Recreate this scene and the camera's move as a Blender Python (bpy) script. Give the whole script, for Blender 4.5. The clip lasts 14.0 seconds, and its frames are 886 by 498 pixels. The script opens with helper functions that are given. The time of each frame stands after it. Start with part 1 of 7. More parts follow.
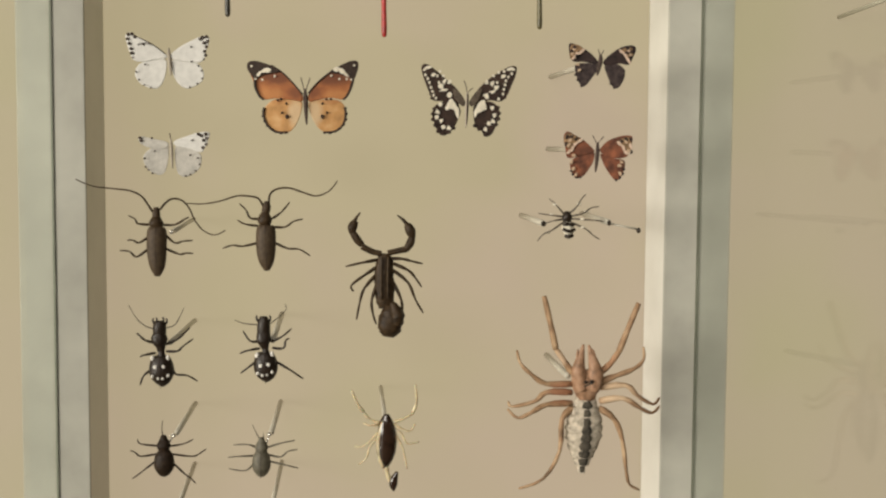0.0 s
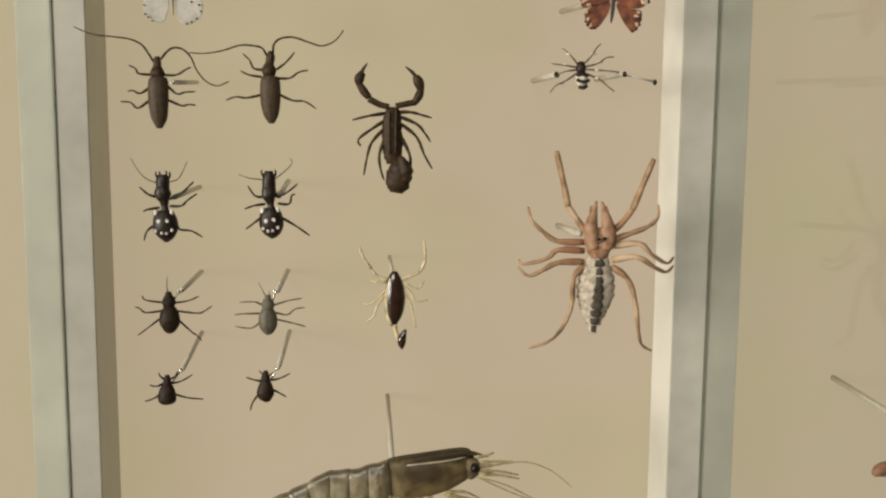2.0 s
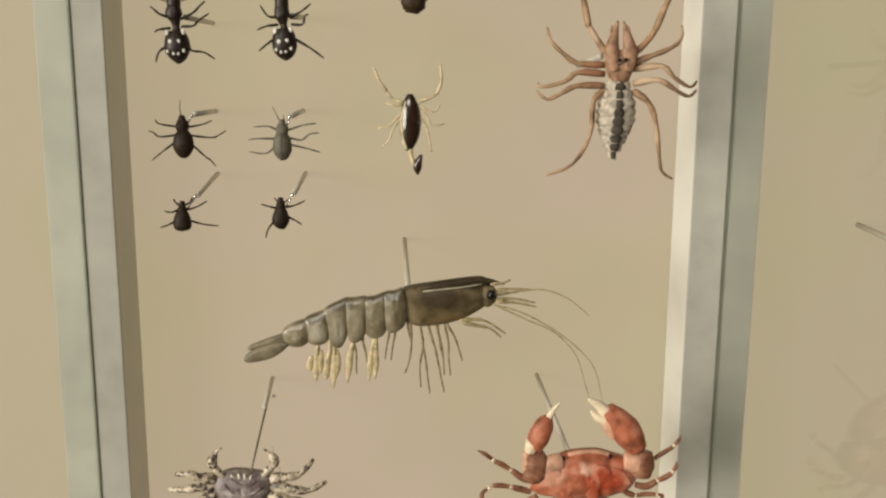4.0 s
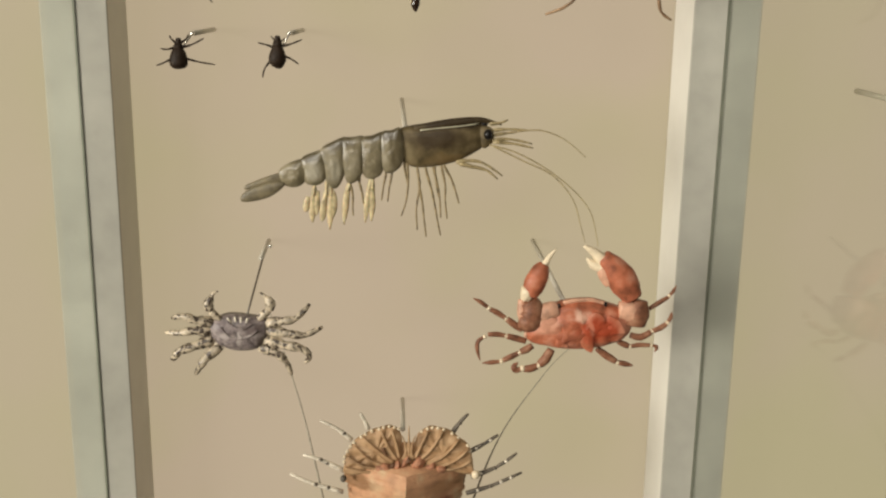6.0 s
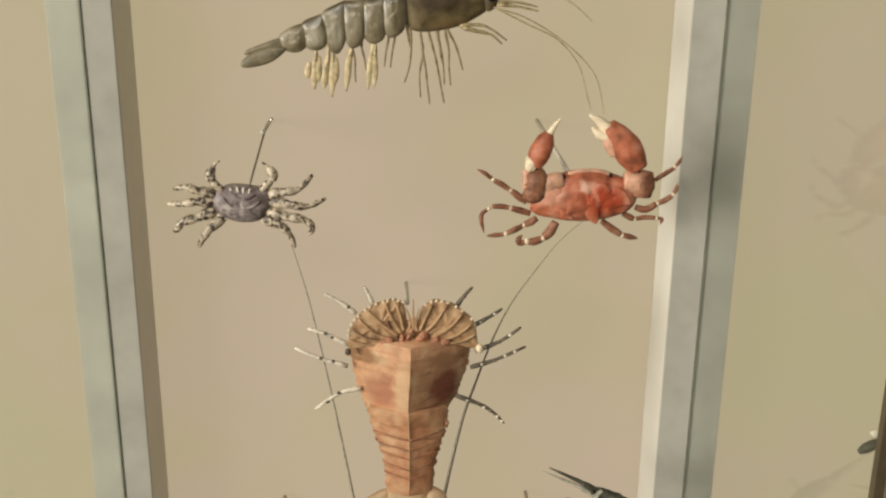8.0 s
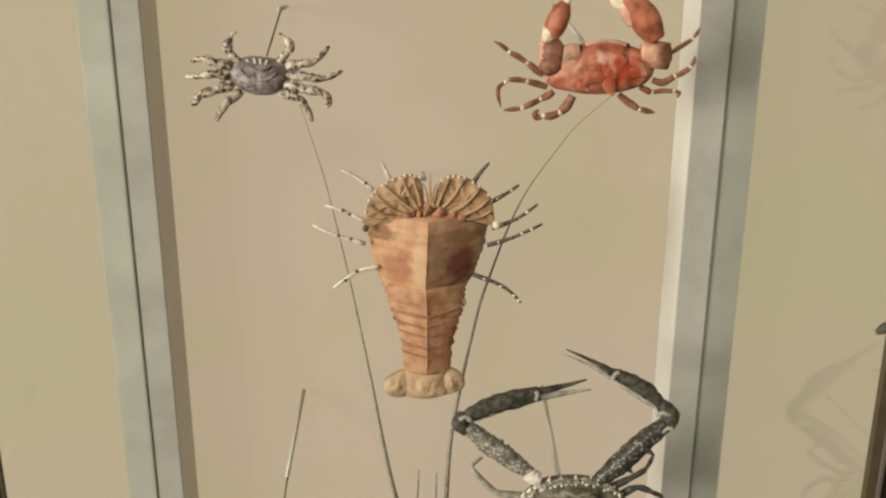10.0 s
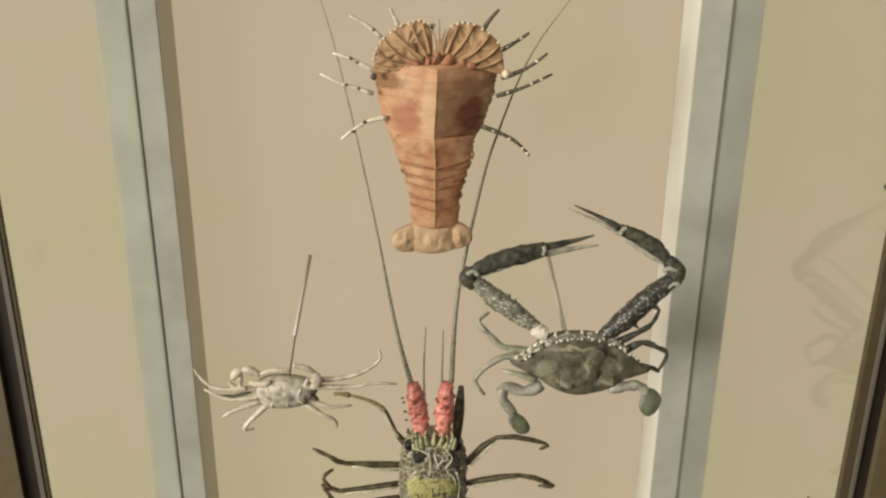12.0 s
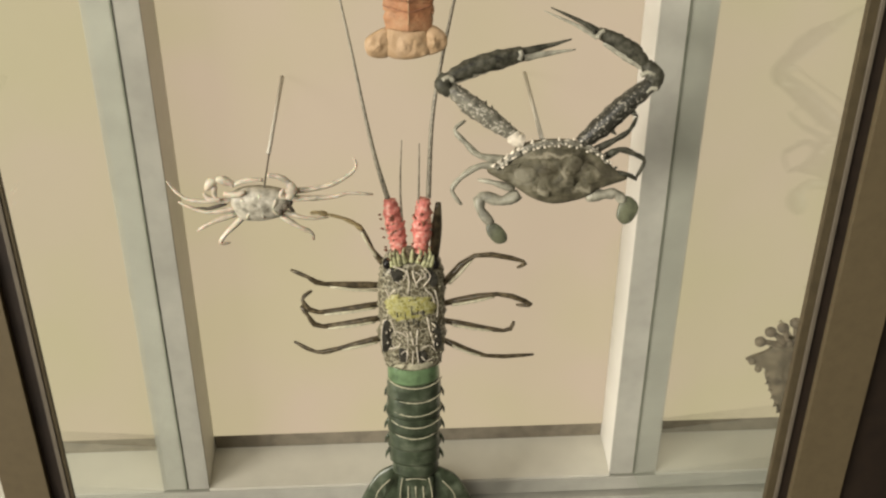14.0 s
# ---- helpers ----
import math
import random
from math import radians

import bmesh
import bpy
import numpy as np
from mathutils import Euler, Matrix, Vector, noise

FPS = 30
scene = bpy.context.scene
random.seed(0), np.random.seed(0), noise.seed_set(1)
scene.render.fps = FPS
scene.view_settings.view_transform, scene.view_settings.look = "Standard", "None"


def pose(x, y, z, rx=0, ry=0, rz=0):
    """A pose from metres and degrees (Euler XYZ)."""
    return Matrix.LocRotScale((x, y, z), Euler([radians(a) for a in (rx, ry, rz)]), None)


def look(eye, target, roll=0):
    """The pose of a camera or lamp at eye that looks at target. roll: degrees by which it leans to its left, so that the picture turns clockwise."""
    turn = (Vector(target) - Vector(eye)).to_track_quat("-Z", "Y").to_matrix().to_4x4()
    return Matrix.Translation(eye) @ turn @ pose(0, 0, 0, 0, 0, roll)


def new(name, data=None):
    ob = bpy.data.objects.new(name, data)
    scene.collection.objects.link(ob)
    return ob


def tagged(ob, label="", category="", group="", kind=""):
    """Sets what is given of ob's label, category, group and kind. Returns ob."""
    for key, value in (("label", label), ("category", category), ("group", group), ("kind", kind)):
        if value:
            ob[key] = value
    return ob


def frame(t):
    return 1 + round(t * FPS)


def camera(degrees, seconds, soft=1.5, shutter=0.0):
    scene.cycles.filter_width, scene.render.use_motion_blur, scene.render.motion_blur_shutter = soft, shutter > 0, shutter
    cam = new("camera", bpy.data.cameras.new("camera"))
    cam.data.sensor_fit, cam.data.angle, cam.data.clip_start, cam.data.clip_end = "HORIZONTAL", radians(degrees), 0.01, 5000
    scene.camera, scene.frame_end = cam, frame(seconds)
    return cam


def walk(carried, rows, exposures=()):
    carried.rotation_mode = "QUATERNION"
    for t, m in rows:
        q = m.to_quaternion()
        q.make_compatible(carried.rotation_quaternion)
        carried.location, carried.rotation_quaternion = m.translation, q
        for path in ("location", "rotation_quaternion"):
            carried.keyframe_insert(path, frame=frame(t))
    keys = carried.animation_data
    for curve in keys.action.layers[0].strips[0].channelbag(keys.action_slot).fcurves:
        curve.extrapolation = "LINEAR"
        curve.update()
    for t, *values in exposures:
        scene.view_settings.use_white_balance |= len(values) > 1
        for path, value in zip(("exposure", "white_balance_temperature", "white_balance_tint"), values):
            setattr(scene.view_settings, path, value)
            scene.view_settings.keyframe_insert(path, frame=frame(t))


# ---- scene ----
cam = camera(50.0, 14.0, soft=2.3)
PATH = [
    (0, -0.0000, -0.0000, 1.6000, -4.51, -3.31, -0.39),
    (0.5, 0.0002, 0.0025, 1.5787, -4.52, -3.94, -0.79),
    (1, -0.0046, 0.0066, 1.5590, -4.64, -4.52, -0.78),
    (1.5, 0.0023, 0.0110, 1.5510, -4.62, -5.87, -0.67),
    (2, 0.0024, 0.0137, 1.5271, -3.88, -6.92, -0.46),
    (2.5, 0.0022, 0.0156, 1.4966, -3.86, -7.78, -0.15),
    (3, 0.0085, 0.0161, 1.4740, -3.49, -7.85, -0.12),
    (3.5, 0.0087, 0.0127, 1.4701, -2.86, -10.12, -0.28),
    (3.7, 0.0087, 0.0127, 1.4588, -2.49, -10.61, -0.30),
    (5.8, 0.0090, -0.0096, 1.3352, -2.71, -12.43, -0.80),
    (6, 0.0090, -0.0101, 1.3289, -2.57, -12.73, -0.81),
    (6.5, 0.0090, -0.0100, 1.3112, -2.57, -13.65, -0.78),
    (7, 0.0063, -0.0149, 1.2888, -2.58, -14.14, -0.74),
    (7.5, 0.0082, -0.0182, 1.2773, -2.35, -15.37, -0.68),
    (8, 0.0068, -0.0193, 1.2660, -2.56, -16.20, -0.62),
    (8.2, 0.0066, -0.0200, 1.2575, -2.37, -16.70, -0.58),
    (10.3, 0.0052, -0.0520, 1.1683, -1.48, -18.10, -0.09),
    (10.5, 0.0046, -0.0538, 1.1623, -1.33, -18.90, -0.07),
    (11, -0.0041, -0.0605, 1.1521, -1.81, -21.18, -0.26),
    (11.5, -0.0121, -0.0639, 1.1287, -2.15, -22.51, -0.40),
    (12, -0.0055, -0.0706, 1.1058, -1.80, -21.71, -0.40),
    (12.5, -0.0097, -0.0773, 1.0741, -2.28, -23.46, -0.13),
    (13, -0.0036, -0.0700, 1.0462, -3.05, -24.57, 0.05),
    (13.5, -0.0015, -0.0905, 1.0412, -3.26, -26.28, 0.12),
    (14, -0.0039, -0.0987, 1.0204, -3.31, -27.76, -0.19),
]
walk(cam, [(t, pose(x, y, z, 90 + pitch, roll, yaw)) for t, x, y, z, yaw, pitch, roll in PATH],
     exposures=[(0, -0.07), (6.5, -0.03), (10.5, -0.04), (12.5, 0.04), (14, 0.17)])

# ---- light: a dim gallery with one broad soft lamp from the left, itself unseen, and a weaker unseen fill lamp added under the ceiling in front; the tray panels are taken as backlit diffusers, their even brightness put in as emission ----
world = bpy.data.worlds.new("gallery_air")
world.use_nodes = True
world.node_tree.nodes["Background"].inputs[0].default_value = (1.0, 0.9, 0.74, 1)
world.node_tree.nodes["Background"].inputs[1].default_value = 0.045
scene.world = world


def area_lamp(name, eye, target, w, h, watts, colour):
    data = bpy.data.lights.new(name, "AREA")
    data.shape, data.size, data.size_y, data.energy, data.color = "RECTANGLE", w, h, watts, colour
    ob = new(name, data)
    ob.matrix_world = look(eye, target)
    return ob


area_lamp("gallery_lamp_left", (-6.2, -3.75, 1.8), (0.05, 0.95, 0.95), 4.4, 2.1, 800.0, (1.0, 0.945, 0.85))
# Unseen fill, added to brighten the rims, the sill and the specimens' fronts.
area_lamp("gallery_lamp_ceiling", (-0.9, -1.7, 2.75), (0.0, 0.92, 0.6), 1.6, 1.0, 66.0, (1.0, 0.945, 0.85))

# ---- materials ----


def material(name, colour, rough=0.6, metal=0.0, spec=0.5, vary=0.12, scale=60.0, bump=0.0, bump_scale=400.0, second=None, coat=0.0,
             stain=0.0, stain_scale=9.0, sub=0.0, stain_rgb=(1, 1, 1)):
    """A procedural surface: fine grain and broad blotches round one base colour, with a fine relief."""
    m = bpy.data.materials.new(name)
    m.use_nodes = True
    n, l = m.node_tree.nodes, m.node_tree.links
    b = n["Principled BSDF"]
    b.inputs["Roughness"].default_value, b.inputs["Metallic"].default_value = rough, metal
    b.inputs["Specular IOR Level"].default_value, b.inputs["Coat Weight"].default_value = spec, coat
    b.inputs["Coat Roughness"].default_value = 0.2
    if sub:
        b.inputs["Subsurface Weight"].default_value, b.inputs["Subsurface Scale"].default_value = sub, 0.004
    tex = n.new("ShaderNodeTexCoord")
    g = n.new("ShaderNodeTexNoise")
    g.inputs["Scale"].default_value, g.inputs["Detail"].default_value = scale, 6
    l.new(tex.outputs["Object"], g.inputs["Vector"])
    ramp = n.new("ShaderNodeValToRGB")
    dark = [c * (1 - 2.2 * vary) for c in colour]
    light = second or [min(1, c * (1 + 1.6 * vary)) for c in colour]
    ramp.color_ramp.elements[0].position, ramp.color_ramp.elements[1].position = 0.3, 0.7
    ramp.color_ramp.elements[0].color, ramp.color_ramp.elements[1].color = (*dark, 1), (*light, 1)
    mid = ramp.color_ramp.elements.new(0.5)
    mid.color = (*colour, 1)
    l.new(g.outputs["Fac"], ramp.inputs["Fac"])
    out = ramp.outputs["Color"]
    if stain:
        s = n.new("ShaderNodeTexNoise")
        s.inputs["Scale"].default_value, s.inputs["Detail"].default_value = stain_scale, 3
        l.new(tex.outputs["Object"], s.inputs["Vector"])
        r2 = n.new("ShaderNodeValToRGB")
        r2.color_ramp.elements[0].position, r2.color_ramp.elements[1].position = 0.35, 0.65
        r2.color_ramp.elements[0].color = (*[(1 - stain) * c for c in stain_rgb], 1)
        r2.color_ramp.elements[1].color = (1, 1, 1, 1)
        l.new(s.outputs["Fac"], r2.inputs["Fac"])
        mix = n.new("ShaderNodeMix")
        mix.data_type, mix.blend_type = "RGBA", "MULTIPLY"
        mix.inputs["Factor"].default_value = 1.0
        l.new(out, mix.inputs["A"]), l.new(r2.outputs["Color"], mix.inputs["B"])
        out = mix.outputs["Result"]
    l.new(out, b.inputs["Base Color"])
    if bump:
        g2 = n.new("ShaderNodeTexNoise")
        g2.inputs["Scale"].default_value, g2.inputs["Detail"].default_value = bump_scale, 4
        l.new(tex.outputs["Object"], g2.inputs["Vector"])
        bp = n.new("ShaderNodeBump")
        bp.inputs["Strength"].default_value, bp.inputs["Distance"].default_value = bump, 0.001
        l.new(g2.outputs["Fac"], bp.inputs["Height"])
        l.new(bp.outputs["Normal"], b.inputs["Normal"])
    return m


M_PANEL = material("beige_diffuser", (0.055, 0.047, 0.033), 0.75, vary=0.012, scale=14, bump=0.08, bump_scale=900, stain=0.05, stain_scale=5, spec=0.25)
# Side walls and sill are toned lighter than rims to carry their light.
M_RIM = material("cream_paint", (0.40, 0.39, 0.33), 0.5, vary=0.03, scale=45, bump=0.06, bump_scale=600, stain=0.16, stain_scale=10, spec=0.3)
M_WALL = material("wall_paint_lifted", (0.69, 0.67, 0.60), 0.6, vary=0.015, scale=30, bump=0.06, bump_scale=600, stain=0.06, stain_scale=9, spec=0.3)
M_SILL = material("sill_paint_lifted", (0.54, 0.52, 0.44), 0.55, vary=0.02, scale=30, bump=0.06, bump_scale=600, stain=0.07, stain_scale=11, spec=0.3)
# The panel's even brightness is put in as emission; dark base mutes cast shadows.
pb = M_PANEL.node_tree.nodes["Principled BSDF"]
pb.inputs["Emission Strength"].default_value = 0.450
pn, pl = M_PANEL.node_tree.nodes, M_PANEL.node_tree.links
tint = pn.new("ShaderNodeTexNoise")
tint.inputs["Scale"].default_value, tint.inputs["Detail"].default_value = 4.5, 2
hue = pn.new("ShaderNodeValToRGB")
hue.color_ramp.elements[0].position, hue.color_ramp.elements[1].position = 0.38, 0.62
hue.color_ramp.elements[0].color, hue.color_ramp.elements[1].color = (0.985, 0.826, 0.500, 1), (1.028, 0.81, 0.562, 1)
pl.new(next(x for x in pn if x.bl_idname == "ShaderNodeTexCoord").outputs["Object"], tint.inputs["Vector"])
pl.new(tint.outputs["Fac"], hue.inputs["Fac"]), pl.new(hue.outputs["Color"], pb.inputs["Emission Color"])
# The darkness inside the slot is put into this strip's colour.
M_SLOT = material("slot_shade", (0.19, 0.165, 0.12), 0.8, vary=0.1)
M_SEAM = material("seam_rubber", (0.13, 0.135, 0.095), 0.6, vary=0.1)
M_BRONZE = material("bronze_metal", (0.085, 0.066, 0.036), 0.45, metal=0.2, vary=0.08, scale=80)
M_BEAD = material("steel_bead", (0.115, 0.096, 0.068), 0.55, metal=0.0, vary=0.05)
M_BLACK = material("black_rubber", (0.016, 0.010, 0.006), 0.5, vary=0.15)
M_FACE = material("brown_paint", (0.100, 0.076, 0.040), 0.5, vary=0.04, scale=120, bump=0.1)
M_ROOM = material("gallery_paint", (0.12, 0.105, 0.085), 0.8, vary=0.08, scale=4)
M_FLOOR = material("gallery_floor", (0.10, 0.085, 0.065), 0.45, vary=0.15, scale=8, bump=0.1)
M_CEIL = material("gallery_ceiling", (0.16, 0.15, 0.13), 0.85, vary=0.05, scale=5)

M_GLASS = bpy.data.materials.new("clear_glass")
M_GLASS.use_nodes = True
gn, gl = M_GLASS.node_tree.nodes, M_GLASS.node_tree.links
gn.clear()
clear, gloss, blend, face, out = (gn.new("ShaderNode" + k) for k in ("BsdfTransparent", "BsdfGlossy", "MixShader", "LayerWeight", "OutputMaterial"))
clear.inputs["Color"].default_value = (0.962, 0.982, 0.960, 1)
gloss.inputs["Color"].default_value, gloss.inputs["Roughness"].default_value = (1, 1, 1, 1), 0.0
face.inputs["Blend"].default_value = 0.5
bend, amount = gn.new("ShaderNodeMath"), gn.new("ShaderNodeMath")
bend.operation, bend.inputs[1].default_value = "POWER", 5.0
amount.operation = "MULTIPLY_ADD"
amount.inputs[1].default_value, amount.inputs[2].default_value = 0.98, 0.018
gl.new(face.outputs["Facing"], bend.inputs[0]), gl.new(bend.outputs[0], amount.inputs[0]), gl.new(amount.outputs[0], blend.inputs["Fac"])
gl.new(clear.outputs["BSDF"], blend.inputs[1]), gl.new(gloss.outputs["BSDF"], blend.inputs[2]), gl.new(blend.outputs["Shader"], out.inputs["Surface"])

# ---- mesh helpers ----


def link(name, bm, mat, parent=None, label="", smooth=False):
    me = bpy.data.meshes.new(name)
    bmesh.ops.recalc_face_normals(bm, faces=bm.faces)
    if smooth:
        for f in bm.faces:
            f.smooth = True
    bm.to_mesh(me)
    bm.free()
    me.materials.append(mat)
    ob = new(name, me)
    if parent:
        ob.parent = parent
    if label:
        tagged(ob, label)
    return ob


def part(name, bm, mat, parent, label="", smooth=True):
    return link(name, bm, mat, parent, label, smooth)


def box(bm, x0, x1, y0, y1, z0, z1, bevel=0.0):
    made = bmesh.ops.create_cube(bm, size=1.0, matrix=Matrix.Translation(((x0 + x1) / 2, (y0 + y1) / 2, (z0 + z1) / 2))
                                 @ Matrix.Diagonal((x1 - x0, y1 - y0, z1 - z0, 1)))
    if bevel:
        edges = list({e for v in made["verts"] for e in v.link_edges})
        bmesh.ops.bevel(bm, geom=edges, offset=bevel, segments=2, profile=0.5, affect="EDGES")
    return bm


def boxed(name, mat, x0, x1, y0, y1, z0, z1, bevel=0.0, parent=None, label=""):
    return link(name, box(bmesh.new(), x0, x1, y0, y1, z0, z1, bevel), mat, parent, label)


def setting(name, mat, x0, x1, y0, y1, z0, z1, label, category, bevel=0.0):
    return tagged(boxed(name, mat, x0, x1, y0, y1, z0, z1, bevel), label, category, kind="structure")


# ---- the gallery round the display ----
setting("floor", M_FLOOR, -9.0, 4.0, -5.0, 1.3, -0.1, 0.0, "dark polished gallery floor", "floor")
setting("ceiling", M_CEIL, -9.0, 4.0, -5.0, 1.3, 2.9, 3.0, "dark painted gallery ceiling", "ceiling")
setting("wall_north", M_ROOM, -9.0, 4.0, 1.2, 1.3, 0.0, 2.9, "dark painted wall behind the display", "wall")
setting("wall_south", M_ROOM, -9.0, 4.0, -5.1, -5.0, 0.0, 2.9, "dark painted gallery wall facing the display", "wall")
setting("wall_west", M_ROOM, -9.1, -9.0, -5.0, 1.3, 0.0, 2.9, "dark painted gallery side wall", "wall")
setting("wall_east", M_ROOM, 4.0, 4.1, -5.0, 1.3, 0.0, 2.9, "dark painted gallery side wall", "wall")

# ---- three shallow trays side by side, each with a rim and a recessed panel ----
SEAM_L, SEAM_R, PITCH = -0.2837, 0.3151, 0.5988
FRONT, PANEL, SILL, TOP = 0.8864, 0.9507, 0.1545, 2.25


def display_tray(x0, left_rim, right_rim, label):
    """A tray from seam to seam: two upright rims, a sill and head, and the panel over a shallow strip painted dark as
    the slot's shade.
    """
    x1 = x0 + PITCH
    a, b = x0 + 0.001, x1 - 0.001
    tray = tagged(new("display_tray"), label, "display panel", "trays side by side", "structure")
    tray.location = (x0, PANEL, 0)
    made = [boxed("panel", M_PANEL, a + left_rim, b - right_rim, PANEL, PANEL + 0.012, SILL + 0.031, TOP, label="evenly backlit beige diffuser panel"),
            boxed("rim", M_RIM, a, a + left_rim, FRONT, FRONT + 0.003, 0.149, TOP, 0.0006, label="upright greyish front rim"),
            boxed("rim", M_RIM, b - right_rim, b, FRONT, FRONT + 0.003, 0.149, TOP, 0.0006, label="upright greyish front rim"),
            boxed("side_wall", M_WALL, a, a + left_rim - 0.0004, FRONT + 0.003, PANEL + 0.05, 0.149, TOP, label="white painted side wall, tone lifted for the light on it"),
            boxed("side_wall", M_WALL, b - right_rim + 0.0004, b, FRONT + 0.003, PANEL + 0.05, 0.149, TOP, label="white painted side wall, tone lifted for the light on it"),
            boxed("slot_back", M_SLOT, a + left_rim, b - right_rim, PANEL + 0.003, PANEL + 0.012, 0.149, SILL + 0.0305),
            boxed("head", M_RIM, a, b, FRONT, PANEL + 0.05, TOP, TOP + 0.04)]
    sill = bmesh.new()
    box(sill, a + left_rim, b - right_rim, FRONT, PANEL + 0.002, 0.125, SILL - 0.0055)
    for v in sill.verts:
        if v.co.y > FRONT + 0.01 and v.co.z > 0.14:
            v.co.z = SILL + 0.0085
    made.append(link("sill", sill, M_SILL, label="sloping cream painted sill, tone lifted for the light on it"))
    for o in made:
        o.parent = tray
        o.matrix_parent_inverse = Matrix.Translation((-x0, -PANEL, 0))
    return tray


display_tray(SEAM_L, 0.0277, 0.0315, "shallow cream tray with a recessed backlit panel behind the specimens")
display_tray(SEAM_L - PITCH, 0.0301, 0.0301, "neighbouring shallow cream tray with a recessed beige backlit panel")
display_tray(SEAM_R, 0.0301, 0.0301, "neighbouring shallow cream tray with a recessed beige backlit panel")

base = tagged(new("base_board"), "cream painted base boards under the trays", "base board", kind="structure")
for k, (z0, z1, y0) in enumerate(((0.1235, 0.1455, FRONT - 0.002), (0.0, 0.1195, FRONT - 0.012))):
    boxed("board", M_RIM, -0.9, 0.93, y0, PANEL + 0.05, z0, z1, 0.001, base)
boxed("joint", M_SEAM, -0.9, 0.93, FRONT + 0.004, PANEL + 0.04, 0.1195, 0.1235, 0, base)
boxed("joint", M_SEAM, -0.9, 0.93, FRONT + 0.003, PANEL + 0.04, 0.1455, 0.1490, 0, base)

# ---- upright glass sheets that stand in the seams ----
for k, sx in enumerate((SEAM_L, SEAM_R)):
    sheet = tagged(new("glass_partition"), "upright clear glass sheet between two trays, opening slightly outwards", "glass partition", "glass partitions")
    sheet.location = (sx, FRONT, 0.15)
    sheet.rotation_euler.z = radians(3.5 if k else -3.5)
    pane = boxed("pane", M_GLASS, -0.001, 0.001, -0.336, -0.0020, 0.0, TOP - 0.15, parent=sheet, label="clear glass pane")
    pane.visible_shadow = False
    boxed("seal", M_SEAM, -0.00095, 0.00095, -0.0012, 0.002, 0.0, TOP - 0.15, parent=sheet, label="dark seal in the seam")

# ---- dark metal frames outside the glass ----
FY = 0.535


def case_frame(x, side):
    fr = tagged(new("case_frame"), "brown metal upright frame with a black gasket and a steel bead", "case frame", "case frames", "structure")
    fr.location = (x, FY, 0)
    if side > 0:
        strips = (("inner_strip", M_BRONZE, -0.0041, 0.0034, 0.0, 0.006), ("bead", M_BEAD, 0.0034, 0.0066, -0.0015, 0.006), ("gasket", M_BLACK, 0.0066, 0.0165, 0.001, 0.006),
                  ("face", M_FACE, 0.0165, 0.0625, -0.004, 0.008), ("outer_cover", M_BLACK, 0.0625, 0.17, 0.002, 0.008))
    else:
        strips = (("inner_strip", M_BRONZE, 0.0, 0.0028, 0.0, 0.004), ("bead", M_BEAD, 0.0028, 0.0066, -0.001, 0.004), ("gasket", M_BLACK, 0.0066, 0.0178, 0.001, 0.006),
                  ("face", M_FACE, 0.0178, 0.0550, -0.004, 0.008))
    for name, mat, w0, w1, y0, y1 in strips:
        a, b = sorted((side * w0, side * w1))
        boxed(name, mat, a, b, y0, y1, 0.0, 2.3, 0.0005, fr)
    return fr


case_frame(0.3290, 1)
case_frame(-0.2798, -1)

# ---- shapes for the specimens: millimetres, x to the right, z up, d towards the viewer ----


def mm(p, d=0.0):
    return Vector((p[0], -(p[2] if len(p) > 2 else d), p[1])) / 1000


def smooth_line(pts, steps):
    """A rounded line through the points."""
    if steps < 2 or len(pts) < 3:
        return list(pts)
    out = []
    for i in range(len(pts) - 1):
        a, b, c, e = pts[max(i - 1, 0)], pts[i], pts[i + 1], pts[min(i + 2, len(pts) - 1)]
        for k in range(steps):
            u = k / steps
            out.append(0.5 * (2 * b + (c - a) * u + (2 * a - 5 * b + 4 * c - e) * u * u + (3 * b - 3 * c + e - a) * u ** 3))
    return out + [pts[-1]]


def rings_to_mesh(bm, rings, crease=None):
    rows = [[bm.verts.new(v) for v in r] for r in rings]
    n = len(rows[0])
    for a, b in zip(rows, rows[1:]):
        for k in range(n):
            bm.faces.new((a[k], a[(k + 1) % n], b[(k + 1) % n], b[k]))
    bm.faces.new(rows[0]), bm.faces.new(rows[-1])
    if crease is not None:
        for a, b in zip(rows, rows[1:]):
            bm.edges.get((a[crease], b[crease])).smooth = False
    return bm


def limb(pts, r0, r1, d=0.0, steps=4, n=7, knots=0.0, bm=None, arch=0.0, taper=1.0):
    """A tapering tube; knots swell its joints; arch lifts its middle towards the viewer."""
    bm = bm or bmesh.new()
    ps = [mm(p, d) for p in pts]
    if arch:
        for i, p in enumerate(ps):
            p.y -= arch / 1000 * math.sin(math.pi * i / (len(ps) - 1))
    line = smooth_line(ps, steps)
    total, rings, up = len(line) - 1, [], Vector((0.13, -1, 0.21)).normalized()
    per = total / (len(ps) - 1)
    for i, p in enumerate(line):
        way = (line[min(i + 1, total)] - line[max(i - 1, 0)]).normalized()
        side = way.cross(up).normalized()
        top = side.cross(way)
        r = (r1 + (r0 - r1) * (1 - i / total) ** taper) / 1000
        if knots:
            u = (i / per) % 1.0
            r *= 1 + knots * (math.sin(math.pi * u) - 0.5)
        rings.append([p + r * (math.cos(a) * side + math.sin(a) * top) for a in (k * math.tau / n for k in range(n))])
    return rings_to_mesh(bm, rings)


